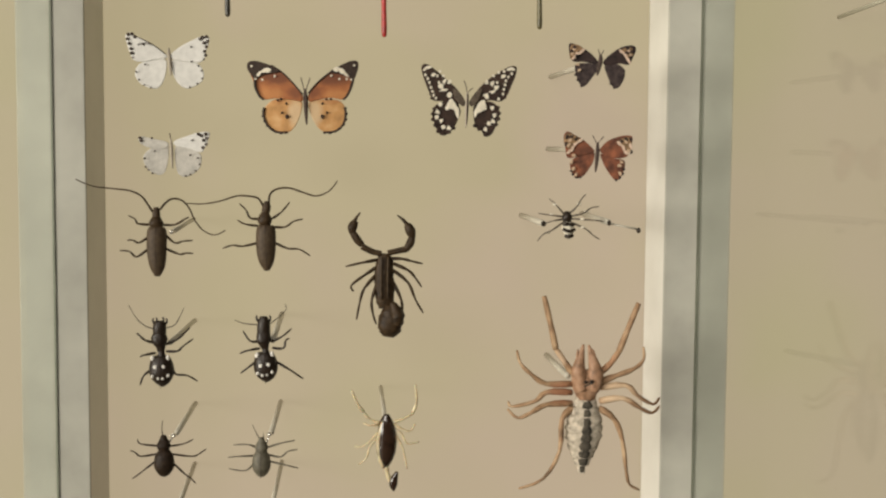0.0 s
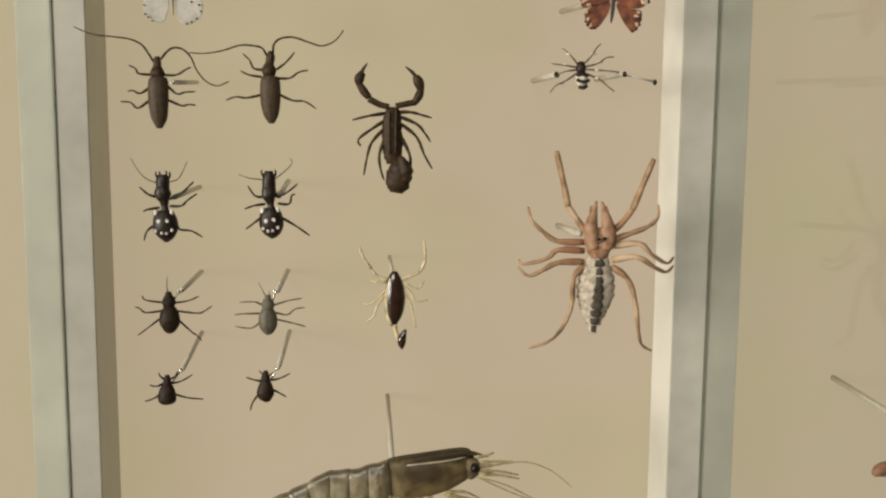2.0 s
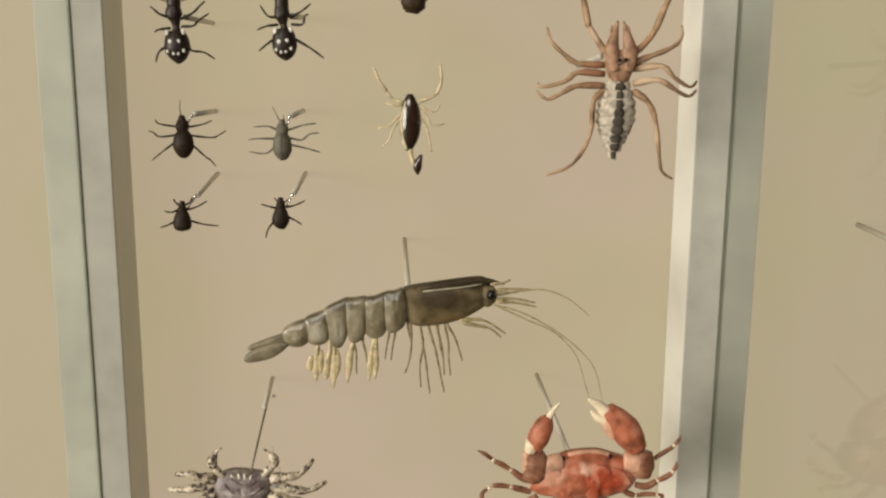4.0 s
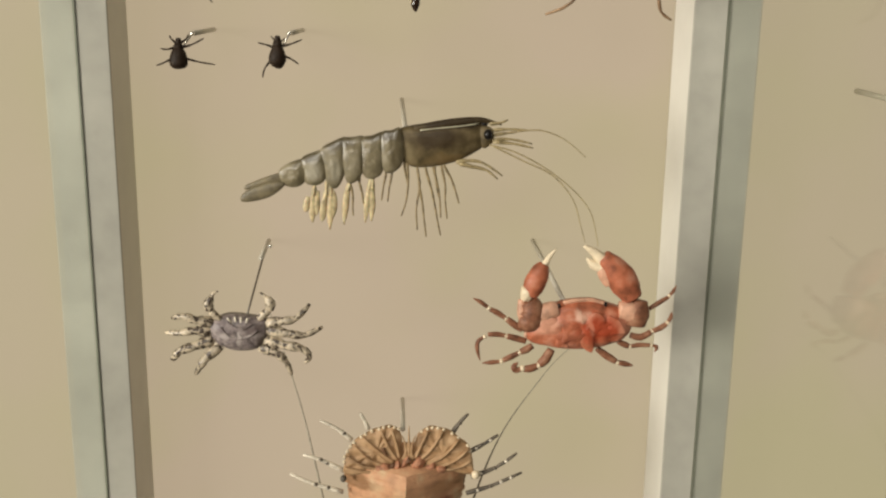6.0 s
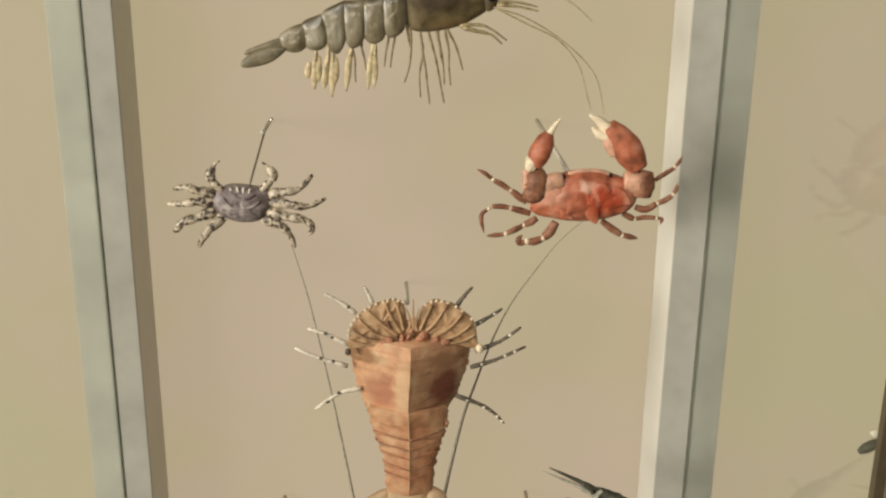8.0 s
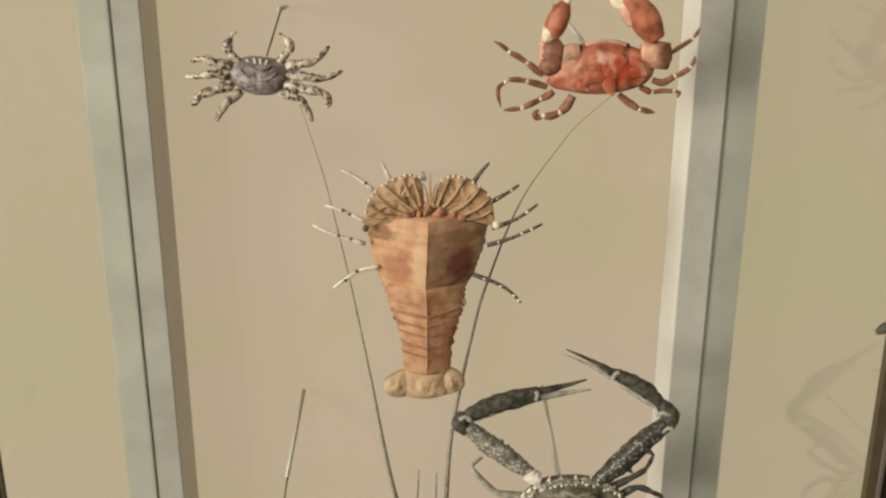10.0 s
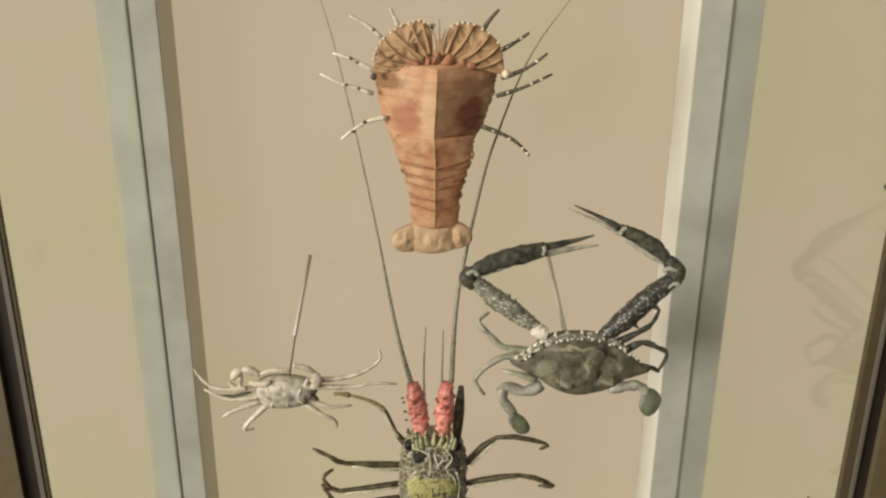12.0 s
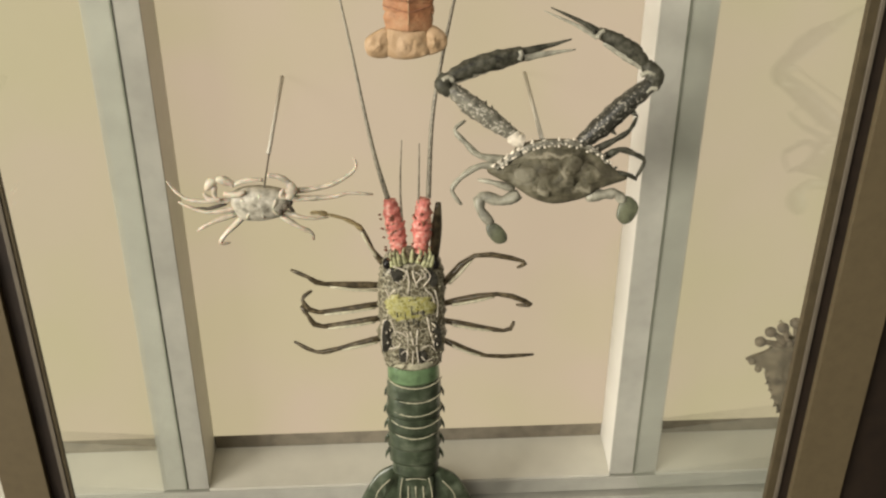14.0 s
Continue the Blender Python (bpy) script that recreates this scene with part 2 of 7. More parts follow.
def trunk(pts, widths, ratio=0.7, d=0.0, steps=4, n=14, roof=0.0, bm=None, wave=0.0, rough=0.0):
    """A body along a line with a half-width at each point; roof 1 gives a keel down its middle, wave ripples its length."""
    bm = bm or bmesh.new()
    ps = [mm(p, d) for p in pts]
    line = smooth_line(ps, steps)
    ws = [v.x for v in smooth_line([Vector((w, 0, 0)) for w in widths], steps)]
    total, rings = len(line) - 1, []
    for i, p in enumerate(line):
        way = (line[min(i + 1, total)] - line[max(i - 1, 0)]).normalized()
        side = Vector((0, -1, 0)).cross(way).normalized()
        w = max(ws[i], 0.05) / 1000 * (1 + wave * math.sin(i * 1.9))
        ring = []
        for k in range(n):
            a = k * math.tau / n
            c, s = math.cos(a), math.sin(a)
            h = s if s < 0 else (1 - roof) * s + roof * (1 - abs(c)) ** 0.9
            q = w * (c * side + Vector((0, -ratio * h, 0)))
            ring.append(p + q * (1 + rough * noise.noise((p + q) * 330)))
        rings.append(ring)
    return rings_to_mesh(bm, rings, n // 4 if roof else None)


def plate(outline, dome=1.0, thick=0.6, d=0.0, steps=4, bm=None, rough=0.0, ripple=0, curl=0.0):
    """A domed plate inside a rounded outline; ripple raises that many radiating folds; curl lifts its far edge."""
    bm = bm or bmesh.new()
    ps = [mm(p) for p in outline]
    closed = smooth_line([ps[-1]] + ps + [ps[0], ps[1]], steps)
    line = closed[steps:-steps - 1] if steps > 1 else ps
    mid = sum(line, Vector()) / len(line)
    n = len(line)
    reach = max((p - mid).length for p in line) or 1
    coarse = min(150, 6.5 / reach)
    rx, rz = (max(abs((p - mid)[k]) for p in line) or 1e-6 for k in (0, 2))
    turns = [math.atan2((p - mid).z / rz, (p - mid).x / rx) for p in line]
    fit = min(math.hypot((p - mid).x / rx, (p - mid).z / rz) for p in line)
    oval = [mid + fit * Vector((rx * math.cos(a), p.y - mid.y, rz * math.sin(a))) for a, p in zip(turns, line)]
    fracs = (1.0, 0.97, 0.92, 0.85, 0.77, 0.69, 0.6, 0.51, 0.42, 0.33, 0.24, 0.15, 0.07) if rough else (1.0, 0.96, 0.88, 0.77, 0.6, 0.4, 0.2)
    rows = []
    for f in fracs:
        h = math.sqrt(max(0.0, 1 - f * f))
        row = []
        for k, p in enumerate(line):
            lift = dome * h
            if ripple:
                lift += 0.35 * dome * f * math.sin(k * math.tau / n * ripple)
            q = mid + (oval[k] + (p - oval[k]) * f * f - mid) * f
            if rough:
                lift += rough * (0.65 * noise.noise(q * coarse) + 0.35 * noise.noise(q * coarse * 2.3)) * (0.3 + h)
            lift += curl * ((q - mid).length / reach) ** 2
            row.append(bm.verts.new(q + Vector((0, -(d + lift) / 1000, 0))))
        rows.append(row)
    for a, b in zip(rows, rows[1:]):
        for k in range(n):
            bm.faces.new((a[k], a[(k + 1) % n], b[(k + 1) % n], b[k]))
    tip = bm.verts.new(sum((v.co for v in rows[-1]), Vector()) / n)
    for k in range(n):
        bm.faces.new((rows[-1][k], rows[-1][(k + 1) % n], tip))
    back = [bm.verts.new(v.co + Vector((0, thick / 1000, 0))) for v in rows[0]]
    for k in range(n):
        bm.faces.new((rows[0][k], rows[0][(k + 1) % n], back[(k + 1) % n], back[k]))
    bm.faces.new(back)
    return bm


def grown(outline, f):
    """The outline, larger by the factor f round its middle."""
    cx, cz = sum(p[0] for p in outline) / len(outline), sum(p[1] for p in outline) / len(outline)
    return [(cx + (p[0] - cx) * f, cz + (p[1] - cz) * f) for p in outline]


def blob(p, rx, rz, rd, d=0.0, bm=None, turn=0.0):
    bm = bm or bmesh.new()
    bmesh.ops.create_uvsphere(bm, u_segments=12, v_segments=8, radius=1.0, matrix=Matrix.Translation(mm(p, d))
                              @ Matrix.Rotation(radians(turn), 4, "Y") @ Matrix.Diagonal((rx / 1000, rd / 1000, rz / 1000, 1)))
    return bm


def specimen(name, at, label, category, group):
    ob = tagged(new(name), label, category, group)
    ob.location = at
    return ob


def many(name, lists, r0, r1, mat, parent, d=0.0, knots=0.35, label="", arch=0.0, steps=3, taper=1.0):
    for pts in lists:
        part(name, limb(pts, r0, r1, d, steps, 7, knots, arch=arch, taper=taper), mat, parent, label)


def dots(name, pts, rx, rz, mat, parent, d, label="", rd=0.25):
    for p in pts:
        part(name, blob(p, rx, rz, rd, d), mat, parent, label)


def rod(pts, r, parent, mat=None):
    part("mount_rod", limb(pts, r, r, steps=1, n=10), mat or M_ROD, parent, "thin frosted mounting rod")


def clip(p, d, parent):
    part("clip", blob(p, 2.3, 1.9, 2.4, d), M_CLIP, parent, "small shiny clip")


# ---- materials of the specimens ----
M_ROD = material("frosted_rod", (0.47, 0.435, 0.35), 0.35, vary=0.04, scale=200, spec=0.5)
M_CLIP = material("clip_metal", (0.75, 0.72, 0.66), 0.15, metal=0.8, vary=0.1, scale=300)
M_WIRE = material("dull_wire", (0.14, 0.12, 0.09), 0.45, metal=0.3, vary=0.1)
M_WHITE = material("white_wing", (0.65, 0.63, 0.58), 0.75, vary=0.03, scale=260, bump=0.15, bump_scale=1500, stain=0.10, stain_scale=70)
M_FADED = material("faded_white_wing", (0.52, 0.49, 0.43), 0.75, vary=0.05, scale=260, bump=0.15, bump_scale=1500, stain=0.25, stain_scale=90)
M_DUSKP = material("purplish_brown_wing", (0.040, 0.026, 0.024), 0.9, vary=0.3, scale=260, bump=0.2, bump_scale=1500, second=(0.065, 0.045, 0.04))
M_INK = material("black_wing_mark", (0.032, 0.018, 0.011), 0.85, vary=0.2, scale=400)
M_PALEBODY = material("pale_fur", (0.36, 0.31, 0.24), 0.9, vary=0.15, scale=700, bump=0.4)
M_TIGER = material("orange_brown_wing", (0.34, 0.115, 0.035), 0.75, vary=0.12, scale=80, second=(0.42, 0.16, 0.05), bump=0.15, bump_scale=1500)
M_AMBER = material("amber_wing", (0.50, 0.26, 0.09), 0.75, vary=0.14, scale=80, second=(0.61, 0.37, 0.17), bump=0.15, bump_scale=1500)
M_LIME = material("dark_brown_wing", (0.030, 0.014, 0.008), 0.85, vary=0.25, scale=200, bump=0.15, bump_scale=1500)
M_GREYWING = material("greyish_brown_wing", (0.085, 0.062, 0.042), 0.85, vary=0.25, scale=400)
M_CREAM = material("cream_wing_spot", (0.68, 0.62, 0.49), 0.8, vary=0.06, scale=300)
M_PINKCREAM = material("pinkish_cream_scales", (0.58, 0.43, 0.32), 0.85, vary=0.15, scale=400)
M_BUFF = material("buff_wing_patch", (0.48, 0.34, 0.22), 0.8, vary=0.2, scale=300)
M_DUSK = material("blackish_wing", (0.024, 0.012, 0.010), 0.85, vary=0.3, scale=200, bump=0.15, bump_scale=1500)
M_OCHRE = material("ochre_wing", (0.21, 0.125, 0.06), 0.8, vary=0.25, scale=300)
M_RUST = material("rust_wing", (0.15, 0.050, 0.024), 0.8, vary=0.3, scale=110, bump=0.15, bump_scale=1500, second=(0.29, 0.095, 0.042))
M_DARKFUR = material("dark_fur", (0.06, 0.04, 0.03), 0.9, vary=0.25, scale=600, bump=0.4)
M_LONG = material("taupe_shell", (0.066, 0.045, 0.026), 0.55, spec=0.2, vary=0.14, scale=260, bump=0.2, bump_scale=1400)
M_BLACK_SHELL = material("black_shell", (0.020, 0.013, 0.008), 0.4, spec=0.25, vary=0.2, scale=300, bump=0.25, bump_scale=1200, coat=0.04)
M_BROWN_SHELL = material("brown_black_shell", (0.023, 0.014, 0.008), 0.5, spec=0.15, vary=0.2, scale=300, bump=0.25, bump_scale=1200)
M_GREY_SHELL = material("grey_shell", (0.095, 0.084, 0.055), 0.6, vary=0.15, scale=300, bump=0.2, bump_scale=1200)
M_SPOTW = material("white_shell_spot", (0.70, 0.67, 0.60), 0.8, vary=0.06, scale=500)
M_SCORP = material("dark_scorpion_shell", (0.040, 0.024, 0.011), 0.5, spec=0.2, vary=0.25, scale=220, bump=0.4, bump_scale=700)
M_SCORPR = material("brown_scorpion_ridge", (0.050, 0.032, 0.016), 0.5, spec=0.2, vary=0.25, scale=220, bump=0.4)
M_GLOSS = material("glossy_dark_shell", (0.028, 0.014, 0.008), 0.12, vary=0.2, scale=200, coat=0.5)
M_STRAW = material("straw_leg", (0.58, 0.48, 0.29), 0.4, vary=0.15, scale=200, sub=0.15)
M_TAN = material("tan_leg", (0.32, 0.195, 0.105), 0.6, vary=0.25, scale=70, second=(0.47, 0.33, 0.195), bump=0.2, bump_scale=900, spec=0.3)
M_RUSSET = material("russet_head", (0.31, 0.175, 0.10), 0.5, vary=0.22, scale=160, second=(0.42, 0.26, 0.165), bump=0.3, spec=0.3)
M_HAIRY = material("pale_hairy_belly", (0.46, 0.40, 0.31), 0.9, vary=0.2, scale=260, bump=0.8, bump_scale=900)
M_STRIPE = material("dark_hairy_stripe", (0.06, 0.05, 0.035), 0.9, vary=0.3, scale=260, bump=0.8, bump_scale=900)
M_PRAWN = material("olive_prawn_shell", (0.115, 0.085, 0.040), 0.5, vary=0.22, scale=120, second=(0.165, 0.125, 0.065), bump=0.3, coat=0.0, spec=0.2)
M_PRAWN2 = material("grey_prawn_shell", (0.215, 0.18, 0.105), 0.34, vary=0.16, scale=130, second=(0.29, 0.25, 0.165), bump=0.3, coat=0.3)
M_PRAWN3 = material("grey_olive_tail_fan", (0.17, 0.14, 0.08), 0.5, vary=0.2, scale=130, bump=0.3)
M_FLAP = material("yellow_swimmeret", (0.56, 0.46, 0.26), 0.4, vary=0.18, scale=180, sub=0.1)
M_PLEG = material("olive_straw_leg", (0.33, 0.26, 0.13), 0.4, vary=0.2, scale=180)
M_PLEGD = material("olive_brown_leg", (0.235, 0.175, 0.085), 0.45, vary=0.25, scale=180)
M_EYE = material("black_eye", (0.012, 0.010, 0.009), 0.3, vary=0.1, spec=0.25)
M_PURPLE = material("purple_grey_shell", (0.21, 0.17, 0.16), 0.45, vary=0.3, scale=220, second=(0.34, 0.29, 0.26), bump=0.25)
M_RED = material("coral_red_shell", (0.44, 0.135, 0.066), 0.5, vary=0.28, scale=70, second=(0.56, 0.26, 0.165), bump=0.35, bump_scale=400, coat=0.08, spec=0.35)
M_PINKISH = material("pinkish_tan_shell", (0.56, 0.31, 0.20), 0.5, vary=0.16, scale=110, bump=0.3, bump_scale=500)
M_REDLEG = material("brown_red_leg", (0.235, 0.098, 0.052), 0.5, vary=0.25, scale=110, second=(0.34, 0.18, 0.105), bump=0.3, spec=0.3)
M_IVORY = material("ivory_claw_tip", (0.74, 0.62, 0.43), 0.35, vary=0.08, scale=150)
M_ORANGE = material("orange_tan_shell", (0.53, 0.30, 0.155), 0.65, vary=0.16, scale=90, second=(0.57, 0.38, 0.215), bump=0.9, bump_scale=300, stain=0.10, stain_scale=30, stain_rgb=(0.9, 0.7, 0.6))
M_PLATE = material("brownish_tan_shell", (0.42, 0.255, 0.125), 0.6, vary=0.15, scale=90, second=(0.52, 0.345, 0.19), bump=0.6, bump_scale=400)
M_FANT = material("pale_tan_shell", (0.50, 0.335, 0.185), 0.65, vary=0.14, scale=70, second=(0.57, 0.40, 0.245), bump=0.5, bump_scale=400)
M_CRUST = material("reddish_crust", (0.40, 0.185, 0.10), 0.6, vary=0.25, scale=200, bump=0.7, bump_scale=500)
M_FURROW = material("crease_shade_brown", (0.17, 0.085, 0.040), 0.7, vary=0.25, scale=200)
M_SHELLF = material("blotched_shaded_tan_shell", (0.56, 0.30, 0.158), 0.65, vary=0.12, scale=70, second=(0.57, 0.39, 0.225), bump=0.9, bump_scale=300)
M_BONE = material("bone_white_leg", (0.70, 0.63, 0.50), 0.5, vary=0.15, scale=150)
M_SMOKE = material("smoke_dark_leg", (0.105, 0.085, 0.06), 0.5, vary=0.3, scale=150)
M_SLATE = material("slate_green_shell", (0.120, 0.108, 0.068), 0.6, vary=0.3, scale=60, second=(0.185, 0.168, 0.112), bump=1.0, bump_scale=190, spec=0.3)
M_SLATED = material("dark_slate_shell", (0.060, 0.058, 0.040), 0.5, spec=0.25, vary=0.35, scale=160, second=(0.11, 0.105, 0.078), bump=0.5, bump_scale=500)
M_SLATEP = material("pale_slate_shell", (0.34, 0.325, 0.25), 0.45, vary=0.2, scale=120, bump=0.3)
M_MOSS = material("moss_paddle", (0.115, 0.122, 0.074), 0.4, vary=0.25, scale=110, bump=0.2)
M_GHOST = material("milky_shell", (0.62, 0.545, 0.42), 0.4, vary=0.2, scale=90, sub=0.2, second=(0.72, 0.65, 0.53), bump=0.3)
M_GHOSTG = material("grey_milky_shell", (0.48, 0.445, 0.35), 0.45, vary=0.25, scale=130, second=(0.62, 0.58, 0.48), bump=0.3)
M_PINK = material("pink_antenna_base", (0.72, 0.215, 0.17), 0.45, vary=0.2, scale=220, second=(0.82, 0.50, 0.40), bump=0.8, bump_scale=400)
M_CHARCOAL = material("charcoal_shell", (0.045, 0.042, 0.032), 0.4, vary=0.3, scale=200, bump=0.3)
M_LOBLEG = material("brownish_green_leg", (0.076, 0.058, 0.031), 0.4, spec=0.35, vary=0.3, scale=140, second=(0.17, 0.135, 0.08), coat=0.2)
M_PALELINE = material("pale_line", (0.50, 0.47, 0.33), 0.5, vary=0.15, scale=200)
M_TAILG = material("green_tail_shell", (0.057, 0.074, 0.043), 0.3, vary=0.25, scale=60, second=(0.13, 0.15, 0.10), coat=0.45, bump=0.35, bump_scale=300)
M_BRIGHTG = material("bright_green_shell", (0.15, 0.235, 0.115), 0.28, vary=0.2, scale=90, coat=0.3)
M_LIMEG = material("yellow_green_shell", (0.36, 0.355, 0.19), 0.4, vary=0.3, scale=220, bump=0.5)
M_ANT = material("grey_antenna", (0.26, 0.235, 0.175), 0.5, vary=0.2, scale=300)
M_FAWN = material("fawn_knobbly_shell", (0.085, 0.066, 0.040), 0.75, vary=0.3, scale=90, second=(0.16, 0.125, 0.08), bump=0.6, bump_scale=400)
M_DRED = material("crimson_dragonfly", (0.36, 0.02, 0.015), 0.35, vary=0.2, scale=200)
M_DOLIVE = material("olive_dragonfly", (0.10, 0.085, 0.035), 0.4, vary=0.2, scale=200)
M_DARKD = material("dark_dragonfly", (0.035, 0.03, 0.018), 0.4, vary=0.2, scale=200)
M_FILM = material("clear_wing_film", (0.62, 0.56, 0.44), 0.35, vary=0.05, scale=200)


def patterned(name, ground, lines, scale, width, speckle=False):
    """Pale lines round irregular cells, or cells of a second colour, as on spotted legs and the lobster's back."""
    m = material(name, ground, 0.38, vary=0.25, scale=180, bump=0.3, bump_scale=700, coat=0.1)
    n, l = m.node_tree.nodes, m.node_tree.links
    tex = next(x for x in n if x.bl_idname == "ShaderNodeTexCoord")
    v = n.new("ShaderNodeTexVoronoi")
    v.feature = "F1" if speckle else "DISTANCE_TO_EDGE"
    v.inputs["Scale"].default_value = scale
    jit = n.new("ShaderNodeTexNoise")
    jit.inputs["Scale"].default_value = scale * 0.8
    add = n.new("ShaderNodeMix")
    add.data_type = "VECTOR"
    add.inputs["Factor"].default_value = 0.012
    l.new(tex.outputs["Object"], jit.inputs["Vector"])
    l.new(tex.outputs["Object"], add.inputs["A"]), l.new(jit.outputs["Color"], add.inputs["B"])
    l.new(add.outputs["Result"], v.inputs["Vector"])
    ramp = n.new("ShaderNodeValToRGB")
    ramp.color_ramp.elements[0].position, ramp.color_ramp.elements[1].position = width * 0.6, width
    ramp.color_ramp.elements[0].color, ramp.color_ramp.elements[1].color = (1, 1, 1, 1), (0, 0, 0, 1)
    l.new(v.outputs["Distance"], ramp.inputs["Fac"])
    b = n["Principled BSDF"]
    old = b.inputs["Base Color"].links[0].from_socket
    mix = n.new("ShaderNodeMix")
    mix.data_type = "RGBA"
    l.new(ramp.outputs["Color"], mix.inputs["Factor"]), l.new(old, mix.inputs["A"])
    mix.inputs["B"].default_value = (*lines, 1)
    l.new(mix.outputs["Result"], b.inputs["Base Color"])
    return m


def blushed(m, spots, wander=0.006, wave=90.0):
    """Soft tints at places of the shell, some its own colour, some light or shade: x, z, half-widths in millimetres,
    strength and colour; their edges wander.
    """
    n, l = m.node_tree.nodes, m.node_tree.links
    b = n["Principled BSDF"]
    tex = next(x for x in n if x.bl_idname == "ShaderNodeTexCoord")
    jit, off, add = n.new("ShaderNodeTexNoise"), n.new("ShaderNodeVectorMath"), n.new("ShaderNodeVectorMath")
    jit.inputs["Scale"].default_value, jit.inputs["Detail"].default_value = wave, 4
    off.operation, add.operation = "MULTIPLY_ADD", "ADD"
    off.inputs[1].default_value, off.inputs[2].default_value = (2 * wander,) * 3, (-wander,) * 3
    l.new(tex.outputs["Object"], jit.inputs["Vector"]), l.new(jit.outputs["Color"], off.inputs[0])
    l.new(tex.outputs["Object"], add.inputs[0]), l.new(off.outputs[0], add.inputs[1])
    for x, z, rx, rz, strength, colour in spots:
        place, size, far, ramp, mix = (n.new("ShaderNode" + k) for k in ("VectorMath", "VectorMath", "VectorMath", "ValToRGB", "Mix"))
        place.operation, size.operation, far.operation = "SUBTRACT", "MULTIPLY", "LENGTH"
        place.inputs[1].default_value = (x / 1000, 0, z / 1000)
        size.inputs[1].default_value = (1000 / rx, 0, 1000 / rz)
        l.new(add.outputs[0], place.inputs[0]), l.new(place.outputs[0], size.inputs[0]), l.new(size.outputs[0], far.inputs[0])
        ramp.color_ramp.elements[0].position, ramp.color_ramp.elements[1].position = 0.45, 1.1
        ramp.color_ramp.elements[0].color, ramp.color_ramp.elements[1].color = (strength,) * 3 + (1,), (0, 0, 0, 1)
        l.new(far.outputs["Value"], ramp.inputs["Fac"])
        mix.data_type = "RGBA"
        l.new(ramp.outputs["Color"], mix.inputs["Factor"]), l.new(b.inputs["Base Color"].links[0].from_socket, mix.inputs["A"])
        mix.inputs["B"].default_value = (*colour, 1)
        l.new(mix.outputs["Result"], b.inputs["Base Color"])
    return m


M_SADDLE = patterned("yellow_green_saddle", (0.36, 0.33, 0.095), (0.46, 0.44, 0.22), 170, 0.12)
M_WEB = patterned("webbed_lobster_shell", (0.12, 0.104, 0.062), (0.40, 0.37, 0.265), 140, 0.085)
M_SPOTLEG = patterned("spotted_cream_leg", (0.50, 0.42, 0.30), (0.055, 0.037, 0.026), 210, 0.56, True)
M_FLECK = patterned("flecked_dark_arm", (0.040, 0.038, 0.028), (0.42, 0.39, 0.31), 260, 0.34, True)
M_FLECKP = patterned("flecked_pale_arm", (0.17, 0.16, 0.12), (0.56, 0.52, 0.42), 240, 0.42, True)

blushed(M_PRAWN, [(60, 34, 62, 8, 0.9, (0.030, 0.020, 0.010)), (54, 19, 30, 12, 0.85, (0.040, 0.026, 0.012)), (27, 2, 14, 14, 0.7, (0.23, 0.18, 0.095)), (66, 1, 26, 7, 0.6, (0.19, 0.125, 0.05))])
# Dark olive back; the pale spots low on the tail are painted highlights.
blushed(M_PRAWN2, [(0, 24, 40, 9, 0.95, (0.070, 0.054, 0.026)), (-32, 17, 20, 9, 0.95, (0.080, 0.062, 0.030)), (-60, 4, 24, 9, 0.95, (0.085, 0.068, 0.034)), (20, 4, 8, 18, 0.7, (0.10, 0.078, 0.04)), (-8, -2, 4, 14, 0.6, (0.12, 0.095, 0.05)), (-50, -10, 9, 10, 0.8, (0.46, 0.42, 0.32)), (-32, -8, 7, 13, 0.7, (0.42, 0.38, 0.28)), (-16, -2, 5, 14, 0.5, (0.34, 0.30, 0.21))], 0.004, 120)

# Reddish blotches; darker right of the keel and paler left, as side light falls.
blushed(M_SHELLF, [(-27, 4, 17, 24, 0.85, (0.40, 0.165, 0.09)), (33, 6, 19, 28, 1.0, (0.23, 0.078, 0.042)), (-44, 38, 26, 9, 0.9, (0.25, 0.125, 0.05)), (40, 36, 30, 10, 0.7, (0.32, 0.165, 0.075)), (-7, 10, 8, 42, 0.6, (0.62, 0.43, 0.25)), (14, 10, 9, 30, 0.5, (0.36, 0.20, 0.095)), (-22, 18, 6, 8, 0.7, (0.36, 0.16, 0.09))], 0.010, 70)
blushed(M_SLATE, [(-40, -4, 14, 12, 0.8, (0.27, 0.25, 0.18)), (-12, 19, 30, 4, 0.85, (0.29, 0.26, 0.185)), (-22, -17, 14, 5, 0.85, (0.28, 0.255, 0.18)), (22, -18, 16, 5, 0.85, (0.28, 0.255, 0.18)), (20, 9, 16, 14, 0.85, (0.055, 0.047, 0.028)), (-17, 4, 13, 9, 0.7, (0.075, 0.064, 0.038)), (50, 0, 14, 9, 0.6, (0.075, 0.066, 0.045)), (4, -24, 12, 4, 0.7, (0.085, 0.074, 0.045)), (2, 0, 4, 14, 0.7, (0.24, 0.215, 0.15)), (36, 2, 4, 12, 0.6, (0.24, 0.215, 0.15))], 0.010, 110)
blushed(M_TIGER, [(-22, 18, 22, 9, 0.85, (0.13, 0.040, 0.016)), (22, 18, 22, 9, 0.85, (0.13, 0.040, 0.016)), (-7, 5, 9, 7, 0.7, (0.16, 0.05, 0.02)), (7, 5, 9, 7, 0.7, (0.16, 0.05, 0.02)), (-28, 3, 14, 6, 0.6, (0.50, 0.22, 0.07)), (28, 3, 14, 6, 0.6, (0.50, 0.22, 0.07))], 0.003, 150)
